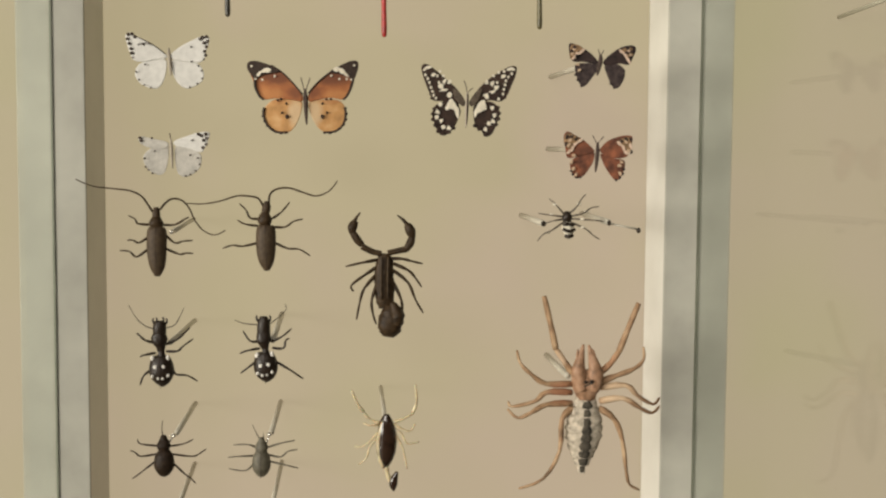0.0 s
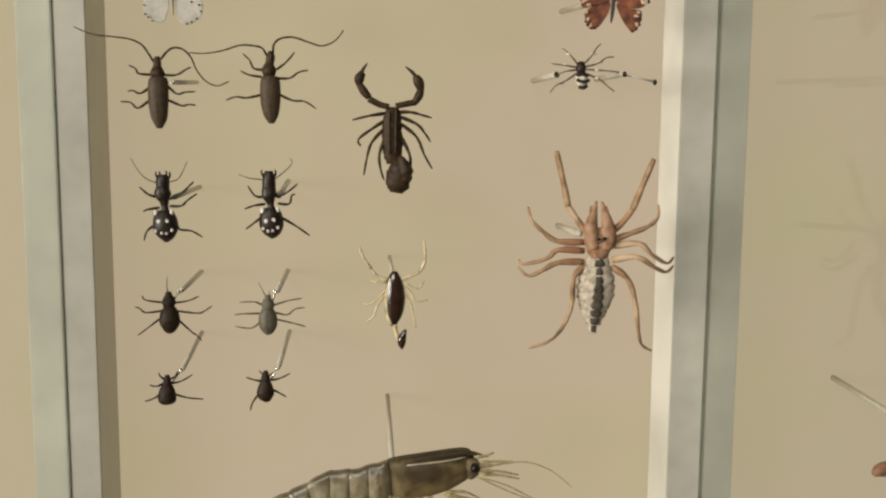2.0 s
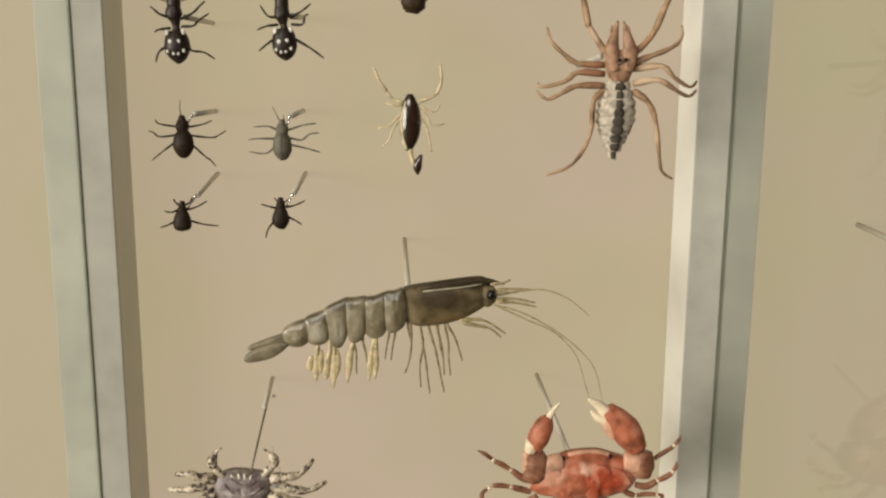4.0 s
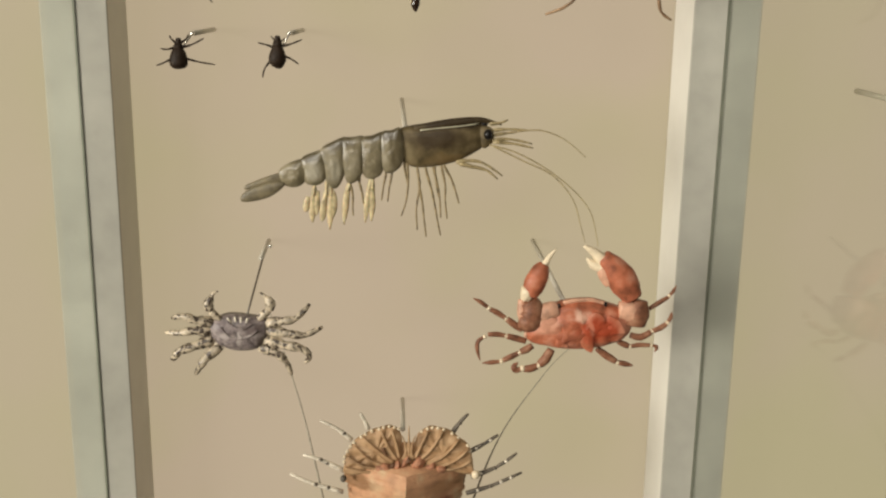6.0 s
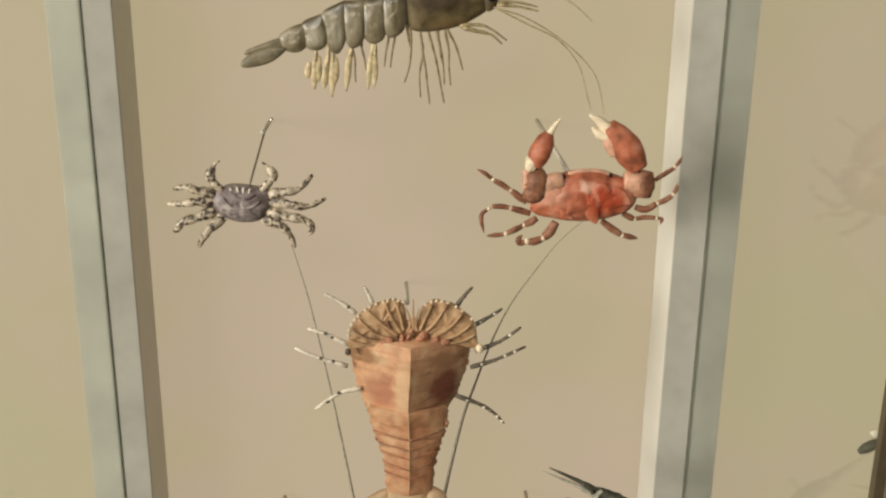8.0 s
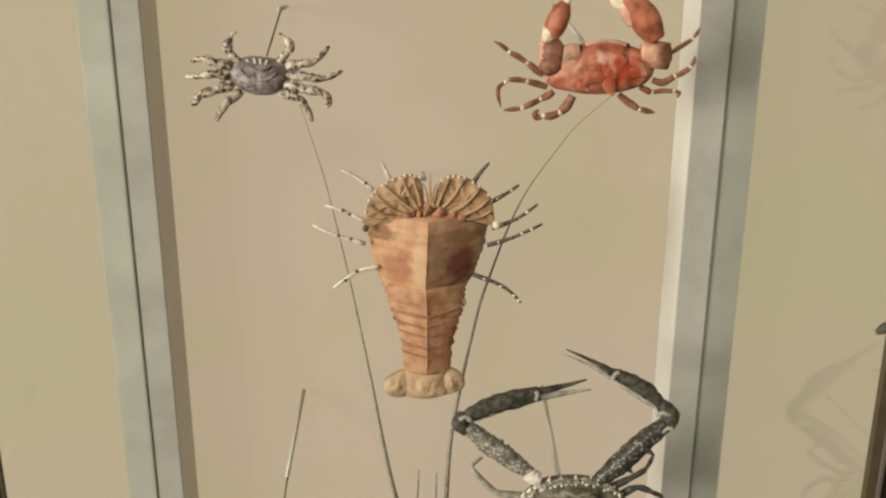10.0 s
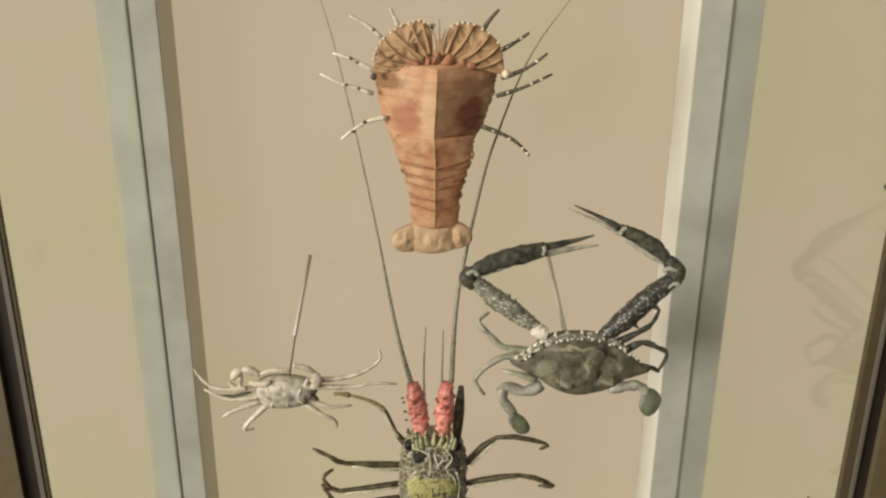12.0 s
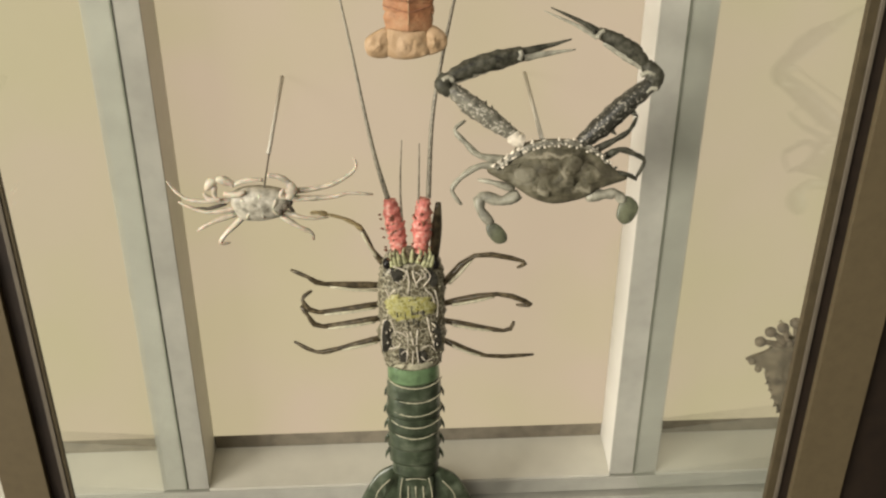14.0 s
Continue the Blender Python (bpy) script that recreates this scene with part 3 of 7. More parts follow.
blushed(M_AMBER, [(-8, -12, 8, 16, 0.7, (0.58, 0.44, 0.27)), (8, -12, 8, 16, 0.7, (0.58, 0.44, 0.27)), (-22, -1, 12, 4, 0.5, (0.36, 0.13, 0.04)), (22, -1, 12, 4, 0.5, (0.36, 0.13, 0.04))], 0.003, 150)
blushed(M_PURPLE, [(-14, 6, 12, 7, 0.7, (0.12, 0.085, 0.08)), (12, 6, 12, 7, 0.7, (0.10, 0.07, 0.062)), (0, -6, 3, 9, 0.8, (0.42, 0.37, 0.33)), (-12, -2, 10, 2.5, 0.7, (0.40, 0.35, 0.32)), (12, -2, 10, 2.5, 0.7, (0.40, 0.35, 0.32)), (20, -8, 7, 9, 0.8, (0.10, 0.075, 0.06))], 0.004, 160)
blushed(M_TAN, [(26, 2, 18, 14, 0.8, (0.62, 0.46, 0.30)), (56, 2, 22, 40, 0.75, (0.16, 0.09, 0.05)), (-22, 4, 16, 14, 0.75, (0.36, 0.16, 0.085)), (18, 30, 12, 14, 0.6, (0.38, 0.19, 0.10)), (-22, 34, 7, 9, 0.6, (0.60, 0.44, 0.30)), (36, -70, 14, 20, 0.6, (0.20, 0.125, 0.07))], 0.004, 120)
blushed(M_RED, [(14, 0, 26, 16, 0.95, (0.36, 0.055, 0.02)), (-14, -8, 10, 9, 0.8, (0.28, 0.085, 0.045)), (-34, 4, 15, 15, 0.7, (0.62, 0.33, 0.22)), (40, 2, 12, 14, 0.6, (0.58, 0.27, 0.17)), (-2, 12, 9, 8, 0.7, (0.66, 0.42, 0.30)), (6, 2, 3, 10, 0.8, (0.55, 0.20, 0.12))], 0.009, 110)

INS = "pinned insects and arachnids"
CRU = "mounted crustaceans"


def butterfly(at, label, wings, mats, body, body_r, body_mat, feelers=(), tilt=0.5):
    """Four thin domed wings, a furry body and two feelers."""
    b = specimen("butterfly", at, label, "butterfly", INS)
    for k, (outline, mat) in enumerate(zip(wings, mats)):
        part("forewing" if k % 2 == 0 else "hindwing", plate(outline, 0.35, 0.35, 1.1 if k % 2 == 0 else 0.3, curl=tilt), mat, b)
    part("body", trunk(body, [body_r * 0.5, body_r, body_r * 0.85, body_r * 0.35], 0.9, 1.6), body_mat, b)
    for f in feelers:
        part("antenna", limb(f, 0.35, 0.45, 1.6), M_DARKFUR, b)
    return b


def spot(p, w, h, turn, k):
    """An uneven little wing scale patch, turned in the wing's plane."""
    a0 = radians(turn)
    out = []
    for j in range(7):
        a = j * math.tau / 7
        r = 1 + 0.28 * math.sin(3.1 * j + 1.7 * k)
        x, z = w * r * math.cos(a), h * r * math.sin(a)
        out.append((p[0] + x * math.cos(a0) - z * math.sin(a0), p[1] + x * math.sin(a0) + z * math.cos(a0)))
    return out


def spots(places, w, h, mat, b, d):
    for k, (x, z, turn) in enumerate(places):
        part("wing_spot", plate(spot((x, z), w, h, turn, k), 0.15, 0.3, d, steps=2), mat, b)


AT = (-0.1645, 0.8120, 1.7103)
b = butterfly(AT, "white butterfly with small black wing-tip marks, pinned", ([(-2.3, 3.7), (-13.7, 11.3), (-25.0, 17.6), (-32.8, 21.1), (-35.1, 17.4), (-33.8, 11.0), (-31.6, 4.1), (-28.9, -1.4), (-20.7, -2.7), (-9.2, -0.6), (-2.8, 0.4)], [(-2.8, -0.5), (-13.8, -1.2), (-23.0, -3.7), (-27.2, -8.4), (-27.7, -14.4), (-24.1, -19.9), (-17.7, -23.5), (-10.4, -24.4), (-5.7, -19.6), (-2.9, -10.7)], [(1.4, 3.7), (10.2, 10.9), (20.9, 16.6), (28.3, 19.6), (32.9, 18.3), (31.9, 12.2), (30.0, 6.6), (28.6, 0.5), (23.0, -2.9), (13.8, -2.1), (2.3, -0.4)], [(1.8, -1.4), (13.8, -1.6), (23.0, -3.3), (26.7, -7.4), (28.1, -12.1), (26.6, -17.7), (20.6, -22.0), (13.6, -24.0), (7.2, -19.9), (2.7, -11.6)]), [M_WHITE] * 4, [(-0.4, 8.8), (0.0, 2.3), (0.9, -7.0), (1.3, -13.5)], 1.6, M_PALEBODY)
dots("wing_mark", [(-32.8, 19.3), (-29.6, 19.8), (-33.3, 15.6), (-27.3, 17.6), (-32.0, 11.9), (-30.6, 7.8), (-30.2, 4.1), (30.6, 18.7), (27.4, 18.2), (31.5, 15.0), (28.7, 13.5), (30.5, 10.3), (29.1, 6.6), (30.0, 3.3), (25.5, 16.7)], 1.5, 1.3, M_INK, b, 2.4)
dots("wing_mark", [(-20.5, 11.2), (18.1, 10.1), (-29.4, 0.4), (28.6, 0.0), (-19.3, -5.0), (-26.7, -11.1), (-24.5, -17.6), (-20.4, -21.7), (-15.0, -24.0), (18.4, -2.0), (23.9, -5.2), (26.7, -9.3), (27.1, -15.8), (22.9, -20.1), (16.9, -23.0)], 0.9, 0.8, M_INK, b, 2.1)
part("wing_edge", limb([(-2.7, 3.7), (-9.1, 8.7), (-14.6, 12.3), (-23.7, 16.7)], 0.5, 0.3, 2.4), M_INK, b)
part("wing_edge", limb([(-25.6, 11.1), (-19.1, 12.6), (-14.6, 11.3)], 0.4, 0.3, 2.2), M_INK, b)

AT = (-0.1616, 0.8120, 1.6309)
b = butterfly(AT, "faded white butterfly with one thinned wing, pinned", ([(-5.0, 10.7), (-15.1, 13.0), (-26.6, 15.2), (-28.5, 12.4), (-25.3, 8.2), (-15.2, 5.0), (-5.0, 6.1)], [(-5.0, 7.9), (-17.5, 5.9), (-24.5, -0.2), (-23.7, -8.2), (-17.7, -14.7), (-9.4, -16.1), (-5.2, -7.1)], [(1.0, 11.8), (10.3, 15.6), (20.6, 19.0), (29.4, 19.1), (28.4, 13.0), (25.6, 6.4), (22.3, 2.6), (12.6, 5.3), (1.5, 8.0)], [(1.5, 7.1), (12.6, 6.2), (21.4, 1.6), (22.7, -4.5), (20.3, -11.6), (12.4, -17.3), (6.3, -17.4), (2.2, -11.7)]), [M_FADED, M_FADED, M_WHITE, M_FADED], [(-2.2, 13.6), (-1.8, 6.1), (-1.4, -2.4), (-1.0, -10.8)], 1.5, M_PALEBODY, ([(-2.2, 13.6), (-3.1, 18.3)],))
dots("wing_mark", [(-27.1, 13.8), (-26.2, 11.5), (26.6, 17.7), (22.9, 16.2), (27.5, 14.4), (24.7, 12.5), (27.0, 9.2), (24.2, 6.4), (20.6, 17.6)], 1.5, 1.3, M_INK, b, 2.4)
dots("wing_mark", [(-17.4, 13.9), (15.4, 12.4), (-15.2, 3.1), (-23.6, -3.0), (-22.8, -10.1), (-20.5, -12.4), (-17.3, -15.2), (13.9, 0.1), (19.9, -2.2), (21.3, -7.3), (18.0, -13.0), (13.8, -15.9), (10.0, -17.3)], 1.0, 0.8, M_INK, b, 2.1)

AT = (-0.0529, 0.8120, 1.6793)
b = butterfly(AT, "orange and brown butterfly with black white-spotted wing tips, pinned", ([(-1.9, 2.3), (-9.4, 11.6), (-18.8, 20.9), (-28.1, 26.8), (-39.8, 30.4), (-46.8, 29.3), (-47.7, 24.2), (-44.0, 16.7), (-41.3, 8.8), (-38.5, 1.8), (-34.8, -1.4), (-23.5, -0.3), (-11.8, -1.1), (-2.8, -2.4)], [(-2.8, -2.4), (-14.1, -0.7), (-25.9, -1.3), (-32.9, -7.5), (-34.8, -14.6), (-33.0, -20.7), (-27.4, -26.3), (-19.9, -29.1), (-13.3, -28.1), (-7.6, -22.3), (-3.3, -11.9)], [(2.8, 3.3), (9.5, 11.9), (18.9, 20.1), (28.4, 26.4), (37.8, 31.7), (44.0, 31.4), (44.5, 25.7), (41.6, 18.1), (38.8, 10.0), (35.0, 2.9), (31.2, -0.5), (21.3, 0.8), (9.4, -1.3), (3.3, -2.3)], [(3.3, -3.3), (14.2, -0.7), (26.0, -0.6), (32.2, -4.3), (34.5, -11.3), (34.1, -18.5), (30.3, -24.2), (22.7, -28.6), (15.1, -27.2), (9.4, -22.1), (4.2, -11.8)]), [M_TIGER, M_AMBER, M_TIGER, M_AMBER], [(0.0, 8.0), (0.5, 0.0), (0.9, -11.8), (1.4, -21.7)], 1.9, M_DARKFUR, ([(-0.9, 7.1), (-1.9, 11.8), (-3.3, 17.4)], [(1.0, 7.1), (2.4, 11.8), (4.3, 17.0)]))
part("wing_tip", plate([(-46.8, 29.3), (-39.8, 30.4), (-28.1, 26.8), (-20.2, 22.3), (-28.1, 20.3), (-35.6, 18.3), (-41.3, 14.9), (-44.5, 18.6), (-47.7, 24.2)], 0.3, 0.4, 2.6), M_INK, b)
part("wing_tip", plate([(44.0, 31.4), (37.8, 31.7), (28.4, 27.3), (20.3, 22.0), (28.4, 20.7), (35.5, 18.5), (40.7, 16.2), (44.0, 24.3)], 0.3, 0.4, 2.6), M_INK, b)
for o in ([(-39.8, 18.7), (-38.0, 21.5), (-35.1, 22.5), (-36.1, 20.1), (-38.4, 17.3)], [(-36.1, 22.0), (-33.3, 24.4), (-30.0, 24.9), (-30.9, 22.1), (-34.2, 20.6)], [(-32.3, 22.1), (-30.0, 24.5), (-27.7, 23.6), (-28.6, 21.7), (-31.4, 20.7)]):
    part("wing_patch", plate(o, 0.2, 0.3, 3.1, steps=2), M_CREAM, b)
for o in ([(23.6, 24.9), (26.9, 26.8), (29.3, 25.5), (28.4, 23.1), (25.0, 22.6)], [(28.4, 25.0), (31.2, 25.5), (33.6, 22.7), (32.2, 20.8), (29.3, 21.7)], [(32.6, 22.7), (35.0, 21.3), (36.9, 18.5), (34.5, 18.9), (32.6, 20.3)]):
    part("wing_patch", plate(o, 0.2, 0.3, 3.1, steps=2), M_CREAM, b)
dots("wing_mark", [(-40.8, 15.4), (-35.2, 15.0), (-24.9, 18.0), (-44.0, 26.1), (28.8, 16.5), (38.8, 16.2), (22.2, 19.2), (41.2, 28.0), (35.0, 16.6)], 1.0, 0.9, M_CREAM, b, 3.1)
dots("wing_mark", [(-15.1, -15.3), (14.6, -14.9)], 1.5, 1.9, M_INK, b, 2.2)
dots("wing_mark", [(-19.8, -0.8), (-18.9, -12.1), (-15.5, -4.5), (-22.6, -1.7), (18.4, -11.6), (14.6, -4.0), (21.7, -0.2), (17.9, -0.2)], 1.1, 1.1, M_INK, b, 2.2)
dots("edge_mark", [(-34.3, -10.9), (-34.8, -15.1), (-33.4, -19.3), (-31.1, -23.1), (-27.8, -25.9), (-24.1, -28.2), (-19.9, -29.1), (-15.6, -28.6), (33.6, -7.6), (34.5, -12.3), (34.1, -17.0), (32.2, -21.3), (28.9, -24.7), (25.1, -27.1), (20.8, -28.6), (16.5, -28.2)], 1.5, 1.2, M_INK, b, 1.4)
many("edge_band", ([(-34.0, -8.0), (-34.4, -15.0), (-31.0, -23.0), (-24.5, -28.0), (-16.0, -28.6)], [(33.4, -7.0), (34.0, -14.0), (31.6, -21.8), (25.5, -27.0), (16.5, -28.0)]), 1.1, 0.9, M_INK, b, 1.2, knots=0)
part("wing_edge", limb([(-41.3, 14.9), (-40.8, 8.3), (-37.6, 1.3), (-34.3, -1.4)], 1.4, 0.8, 2.2), M_INK, b)
part("wing_edge", limb([(40.2, 16.2), (38.3, 9.1), (35.0, 2.4), (31.7, -0.5)], 1.4, 0.8, 2.2), M_INK, b)
part("wing_edge", limb([(-1.9, 3.3), (-9.4, 12.1), (-18.8, 21.4), (-28.1, 27.3)], 0.7, 0.6, 1.8), M_INK, b)
part("wing_edge", limb([(2.8, 4.3), (9.5, 12.4), (18.9, 20.6), (28.4, 26.9)], 0.7, 0.6, 1.8), M_INK, b)

AT = (0.0843, 0.8080, 1.6785)
b = butterfly(AT, "dark brown butterfly chequered with cream spots, pinned", ([(-3.9, -0.1), (-7.8, 8.4), (-16.0, 16.4), (-25.6, 24.3), (-33.8, 30.3), (-38.6, 30.2), (-39.5, 25.5), (-36.6, 16.1), (-32.7, 6.6), (-29.3, 0.5), (-20.7, -0.3), (-11.1, -3.0)], [(-9.6, -1.1), (-20.7, -0.3), (-27.9, -4.2), (-30.2, -10.9), (-27.8, -20.4), (-23.9, -27.9), (-19.0, -28.8), (-14.3, -25.4), (-10.4, -20.2), (-6.2, -9.6), (-7.2, -4.9)], [(3.8, 1.0), (8.1, 9.6), (16.2, 17.9), (27.3, 25.6), (36.0, 30.1), (41.3, 29.2), (40.4, 22.1), (37.1, 13.9), (33.3, 5.3), (28.0, 0.4), (17.9, 1.2), (8.2, -2.7)], [(5.8, -2.8), (17.9, 0.3), (25.2, -3.5), (27.2, -10.1), (24.4, -19.7), (20.6, -27.4), (14.8, -29.4), (10.8, -22.8), (6.9, -21.4), (4.9, -11.8)]), [M_LIME] * 4, [(-0.5, 8.1), (-0.9, -2.4), (-1.3, -13.4), (-1.7, -22.0)], 1.7, M_PALEBODY, ([(-1.0, 7.6), (-1.5, 11.9), (-3.5, 17.5)], [(-0.1, 7.6), (2.8, 10.5), (4.2, 11.0)]))
spots([(-37.1, 25.8, -40), (-36.3, 21.7, 0), (-34.3, 18.5, 0), (-32.8, 15.1, 0), (-31.6, 11.3, 0), (-30.4, 7.9, 0), (-29.3, 4.7, 0), (-27.3, 2.2, 0), (-24.2, 24.7, 30), (-21.3, 21.0, 60), (-26.1, 20.9, 0), (-24.7, 15.2, 40), (38.5, 27.3, 30), (37.0, 23.8, 0), (34.3, 20.9, 0), (32.0, 17.6, 0), (31.3, 14.2, 0), (30.5, 10.4, 0), (29.8, 6.5, 0), (26.0, 2.3, 0), (30.4, 25.6, 20), (21.5, 21.7, 60), (24.7, 16.0, 0), (20.4, 15.9, 60), (25.9, 24.6, 0)], 1.05, 1.3, M_CREAM, b, 2.75)
spots([(-29.4, 21.8, 20), (-20.3, 16.2, 70), (-15.9, 16.1, 50), (15.8, 16.2, 60), (29.8, 21.4, 30), (20.4, 15.0, 70)], 2.2, 1.5, M_CREAM, b, 2.75)
spots([(-33.8, 27.8, 10), (-21.2, 9.2, 10), (35.6, 27.6, 15), (20.9, 8.3, 10)], 3.2, 1.3, M_CREAM, b, 2.75)
spots([(-15.8, 5.1, 40), (15.5, 4.8, -40), (-23.2, 12.4, 10), (24.1, 11.8, -10)], 2.4, 2.2, M_CREAM, b, 2.75)
spots([(-23.4, -2.9, 0), (-26.0, -9.1, 0), (-26.4, -13.7, 0), (-22.5, -16.7, 0), (-20.9, -22.0, 40), (-16.3, -22.7, 0), (20.7, -5.4, 0), (22.7, -11.5, 0), (21.2, -16.5, 0), (17.8, -18.4, 0), (15.1, -23.3, 40), (-17.6, -5.9, 0), (13.8, -5.5, 0)], 1.8, 1.9, M_CREAM, b, 2.2)
part("wing_patch", plate([(-15.4, 1.7), (-12.5, 0.6), (-9.2, -4.5), (-7.2, -8.3), (-8.0, -15.0), (-9.9, -12.2), (-11.1, -8.4), (-14.4, -6.5), (-18.8, -6.0)], 0.2, 0.3, 2.6, steps=2), M_CREAM, b)
part("wing_patch", plate([(14.0, 1.5), (9.7, -0.5), (6.9, -5.3), (5.0, -9.5), (6.0, -13.9), (8.2, -10.0), (11.7, -8.6), (15.9, -4.2), (14.6, -1.3)], 0.2, 0.3, 2.6, steps=2), M_CREAM, b)
part("wing_patch", plate([(-12.6, 10.7), (-6.8, 6.9), (-2.3, -0.6), (-4.2, -4.5), (-8.6, -0.7), (-12.0, 4.0)], 0.2, 0.3, 2.4), M_GREYWING, b)
part("wing_patch", plate([(11.5, 11.0), (5.8, 7.1), (1.0, -0.6), (3.0, -4.4), (7.8, -0.5), (10.6, 5.3)], 0.2, 0.3, 2.4), M_GREYWING, b)
dots("edge_mark", [(-28.3, -6.5), (-29.6, -10.9), (-29.6, -15.5), (-27.6, -20.5), (-25.1, -25.6), (-20.8, -27.5), (-16.0, -26.1), (-12.2, -22.6), (25.5, -4.8), (26.6, -9.6), (26.0, -14.4), (24.1, -19.3), (19.9, -25.1), (15.1, -28.0), (9.8, -23.3), (6.2, -20.4), (-30.3, 2.4), (-31.1, 5.8), (-32.6, 11.1), (30.9, 3.9), (32.8, 7.7), (34.7, 12.2)], 1.9, 1.6, M_LIME, b, 1.4, rd=0.5)
part("body_stripe", limb([(-0.5, 5.7), (-0.9, -4.8), (-1.3, -20.0)], 0.6, 0.4, 3.6), M_DARKFUR, b)

AT = (0.1993, 0.8120, 1.7119)
b = butterfly(AT, "blackish brown butterfly with ochre wing tips, pinned", ([(-2.5, 2.4), (-9.0, 9.5), (-19.0, 15.5), (-26.4, 17.8), (-28.3, 14.4), (-25.2, 2.9), (-13.9, 2.2), (-3.5, 0.4)], [(-3.5, 0.4), (-13.8, 1.2), (-22.2, -0.4), (-21.1, -10.0), (-17.0, -18.1), (-13.0, -18.0), (-6.3, -9.7), (-2.4, -3.4)], [(2.4, 3.4), (9.2, 9.8), (18.0, 15.3), (26.9, 16.9), (30.5, 14.0), (28.1, 6.8), (24.3, 0.4), (15.8, 1.2), (3.5, -0.4)], [(3.5, -0.4), (13.3, 1.2), (20.4, -3.0), (21.0, -10.7), (16.2, -19.0), (11.2, -19.1), (6.1, -9.5)]), [M_DUSK, M_DUSKP, M_DUSK, M_DUSKP], [(-0.6, 9.1), (-0.5, 3.4), (-2.4, -4.9), (-3.3, -9.2)], 2.0, M_DARKFUR, ([(-1.1, 8.6), (-2.7, 12.9)], [(0.4, 8.7), (2.3, 12.1)]))
for o in ([(-26.2, 16.4), (-20.3, 16.1), (-16.3, 13.1), (-21.1, 10.2), (-24.0, 6.3), (-26.6, 3.7), (-27.8, 9.1)], [(25.3, 15.1), (18.4, 13.4), (16.8, 10.9), (21.4, 8.1), (24.5, 4.2), (28.0, 9.7)]):
    part("wing_tip", plate(o, 0.2, 0.3, 2.7), M_OCHRE, b)
spots([(-16.8, 11.2, 35), (-20.7, 8.8, 20), (-24.0, 5.3, 40), (17.4, 11.1, -40), (20.9, 7.7, -50), (23.5, 3.8, -50)], 3.0, 1.2, M_PINKCREAM, b, 3.1)
spots([(-23.6, 12.6, 30), (-25.5, 8.7, 60), (23.4, 12.3, -30), (25.4, 8.5, -60), (-20.6, -0.4, 0), (-19.3, -5.2, 40)], 1.6, 1.1, M_BUFF, b, 3.1)
spots([(-23.6, 14.2, 0), (-26.1, 11.0, 0), (-21.5, 6.9, 30), (22.7, 13.9, 0), (26.4, 11.2, 0), (22.0, 10.4, 0), (25.5, 6.2, 0)], 1.7, 1.4, M_DUSK, b, 3.3)
dots("edge_mark", [(-22.0, -8.9), (-20.0, -13.3), (-16.7, -18.4), (-12.4, -15.5), (18.9, -10.1), (17.0, -15.0), (11.9, -19.4), (8.5, -16.1), (20.2, -5.2)], 1.2, 1.2, M_DUSKP, b, 1.3, rd=0.4)
rod([(-10.9, 0.1, -2), (-17.0, 6.1, -136)], 2.6, b)

AT = (0.1976, 0.8120, 1.6344)
b = butterfly(AT, "rust brown butterfly with cream and dark wing-tip marks, pinned", ([(-3.6, 4.8), (-11.1, 12.0), (-21.1, 17.7), (-27.0, 20.1), (-29.9, 15.2), (-28.3, 6.0), (-25.7, -2.7), (-13.4, -0.1), (-3.5, 2.4)], [(-3.5, 2.4), (-13.4, 0.4), (-23.2, -5.1), (-23.1, -12.4), (-19.0, -19.7), (-12.1, -18.1), (-4.8, -8.3), (-2.5, -1.5)], [(2.4, 5.9), (8.7, 12.3), (18.6, 16.3), (27.1, 17.3), (30.6, 14.9), (28.8, 6.6), (25.4, -1.2), (14.0, -2.3), (2.9, 2.5)], [(3.0, 1.5), (14.0, -2.3), (24.0, -4.6), (23.2, -14.4), (17.8, -21.8), (11.7, -17.0), (5.6, -7.3)]), [M_RUST] * 4, [(-0.2, 11.2), (-0.1, 3.4), (-0.9, -7.3), (-1.7, -14.6)], 1.8, M_DARKFUR, ([(-1.2, 10.7), (-4.7, 17.0)], [(0.3, 10.7), (5.2, 16.1)]))
for o in ([(-27.3, 18.6), (-20.4, 16.7), (-15.3, 12.9), (-20.3, 10.3), (-24.5, 5.4), (-28.1, 7.3), (-29.8, 13.1)], [(26.4, 16.1), (19.5, 13.7), (16.5, 10.7), (21.6, 7.8), (24.7, 3.0), (28.6, 5.0), (29.5, 11.8)]):
    part("wing_tip", plate(o, 0.2, 0.3, 2.7), M_OCHRE, b)
spots([(-15.9, 12.1, 30), (-19.8, 9.3, 50), (-22.6, 5.0, 70), (-25.7, 2.5, 40), (18.5, 10.2, -40), (22.0, 6.9, -60), (24.7, 2.4, -40), (28.6, 7.9, -70)], 2.8, 1.3, M_PINKCREAM, b, 3.1)
spots([(-24.7, 12.8, 60), (-25.8, 8.3, 60), (-21.1, -0.4, 0), (-23.0, -6.3, 40), (-21.5, -12.1, 60), (24.5, 11.8, -50), (26.6, 4.0, -40), (20.8, -5.8, -40), (18.9, -8.8, 0), (19.6, -15.6, -60), (-18.9, -17.0, 50)], 1.9, 1.3, M_BUFF, b, 3.1)
spots([(-27.3, 15.1, 70), (-23.9, 15.5, 40), (-28.2, 9.3, 80), (-19.3, 13.6, 30), (28.5, 13.8, -70), (24.5, 14.1, -40), (29.3, 3.0, 80), (20.5, 12.1, -30)], 2.0, 1.2, M_DUSK, b, 3.3)
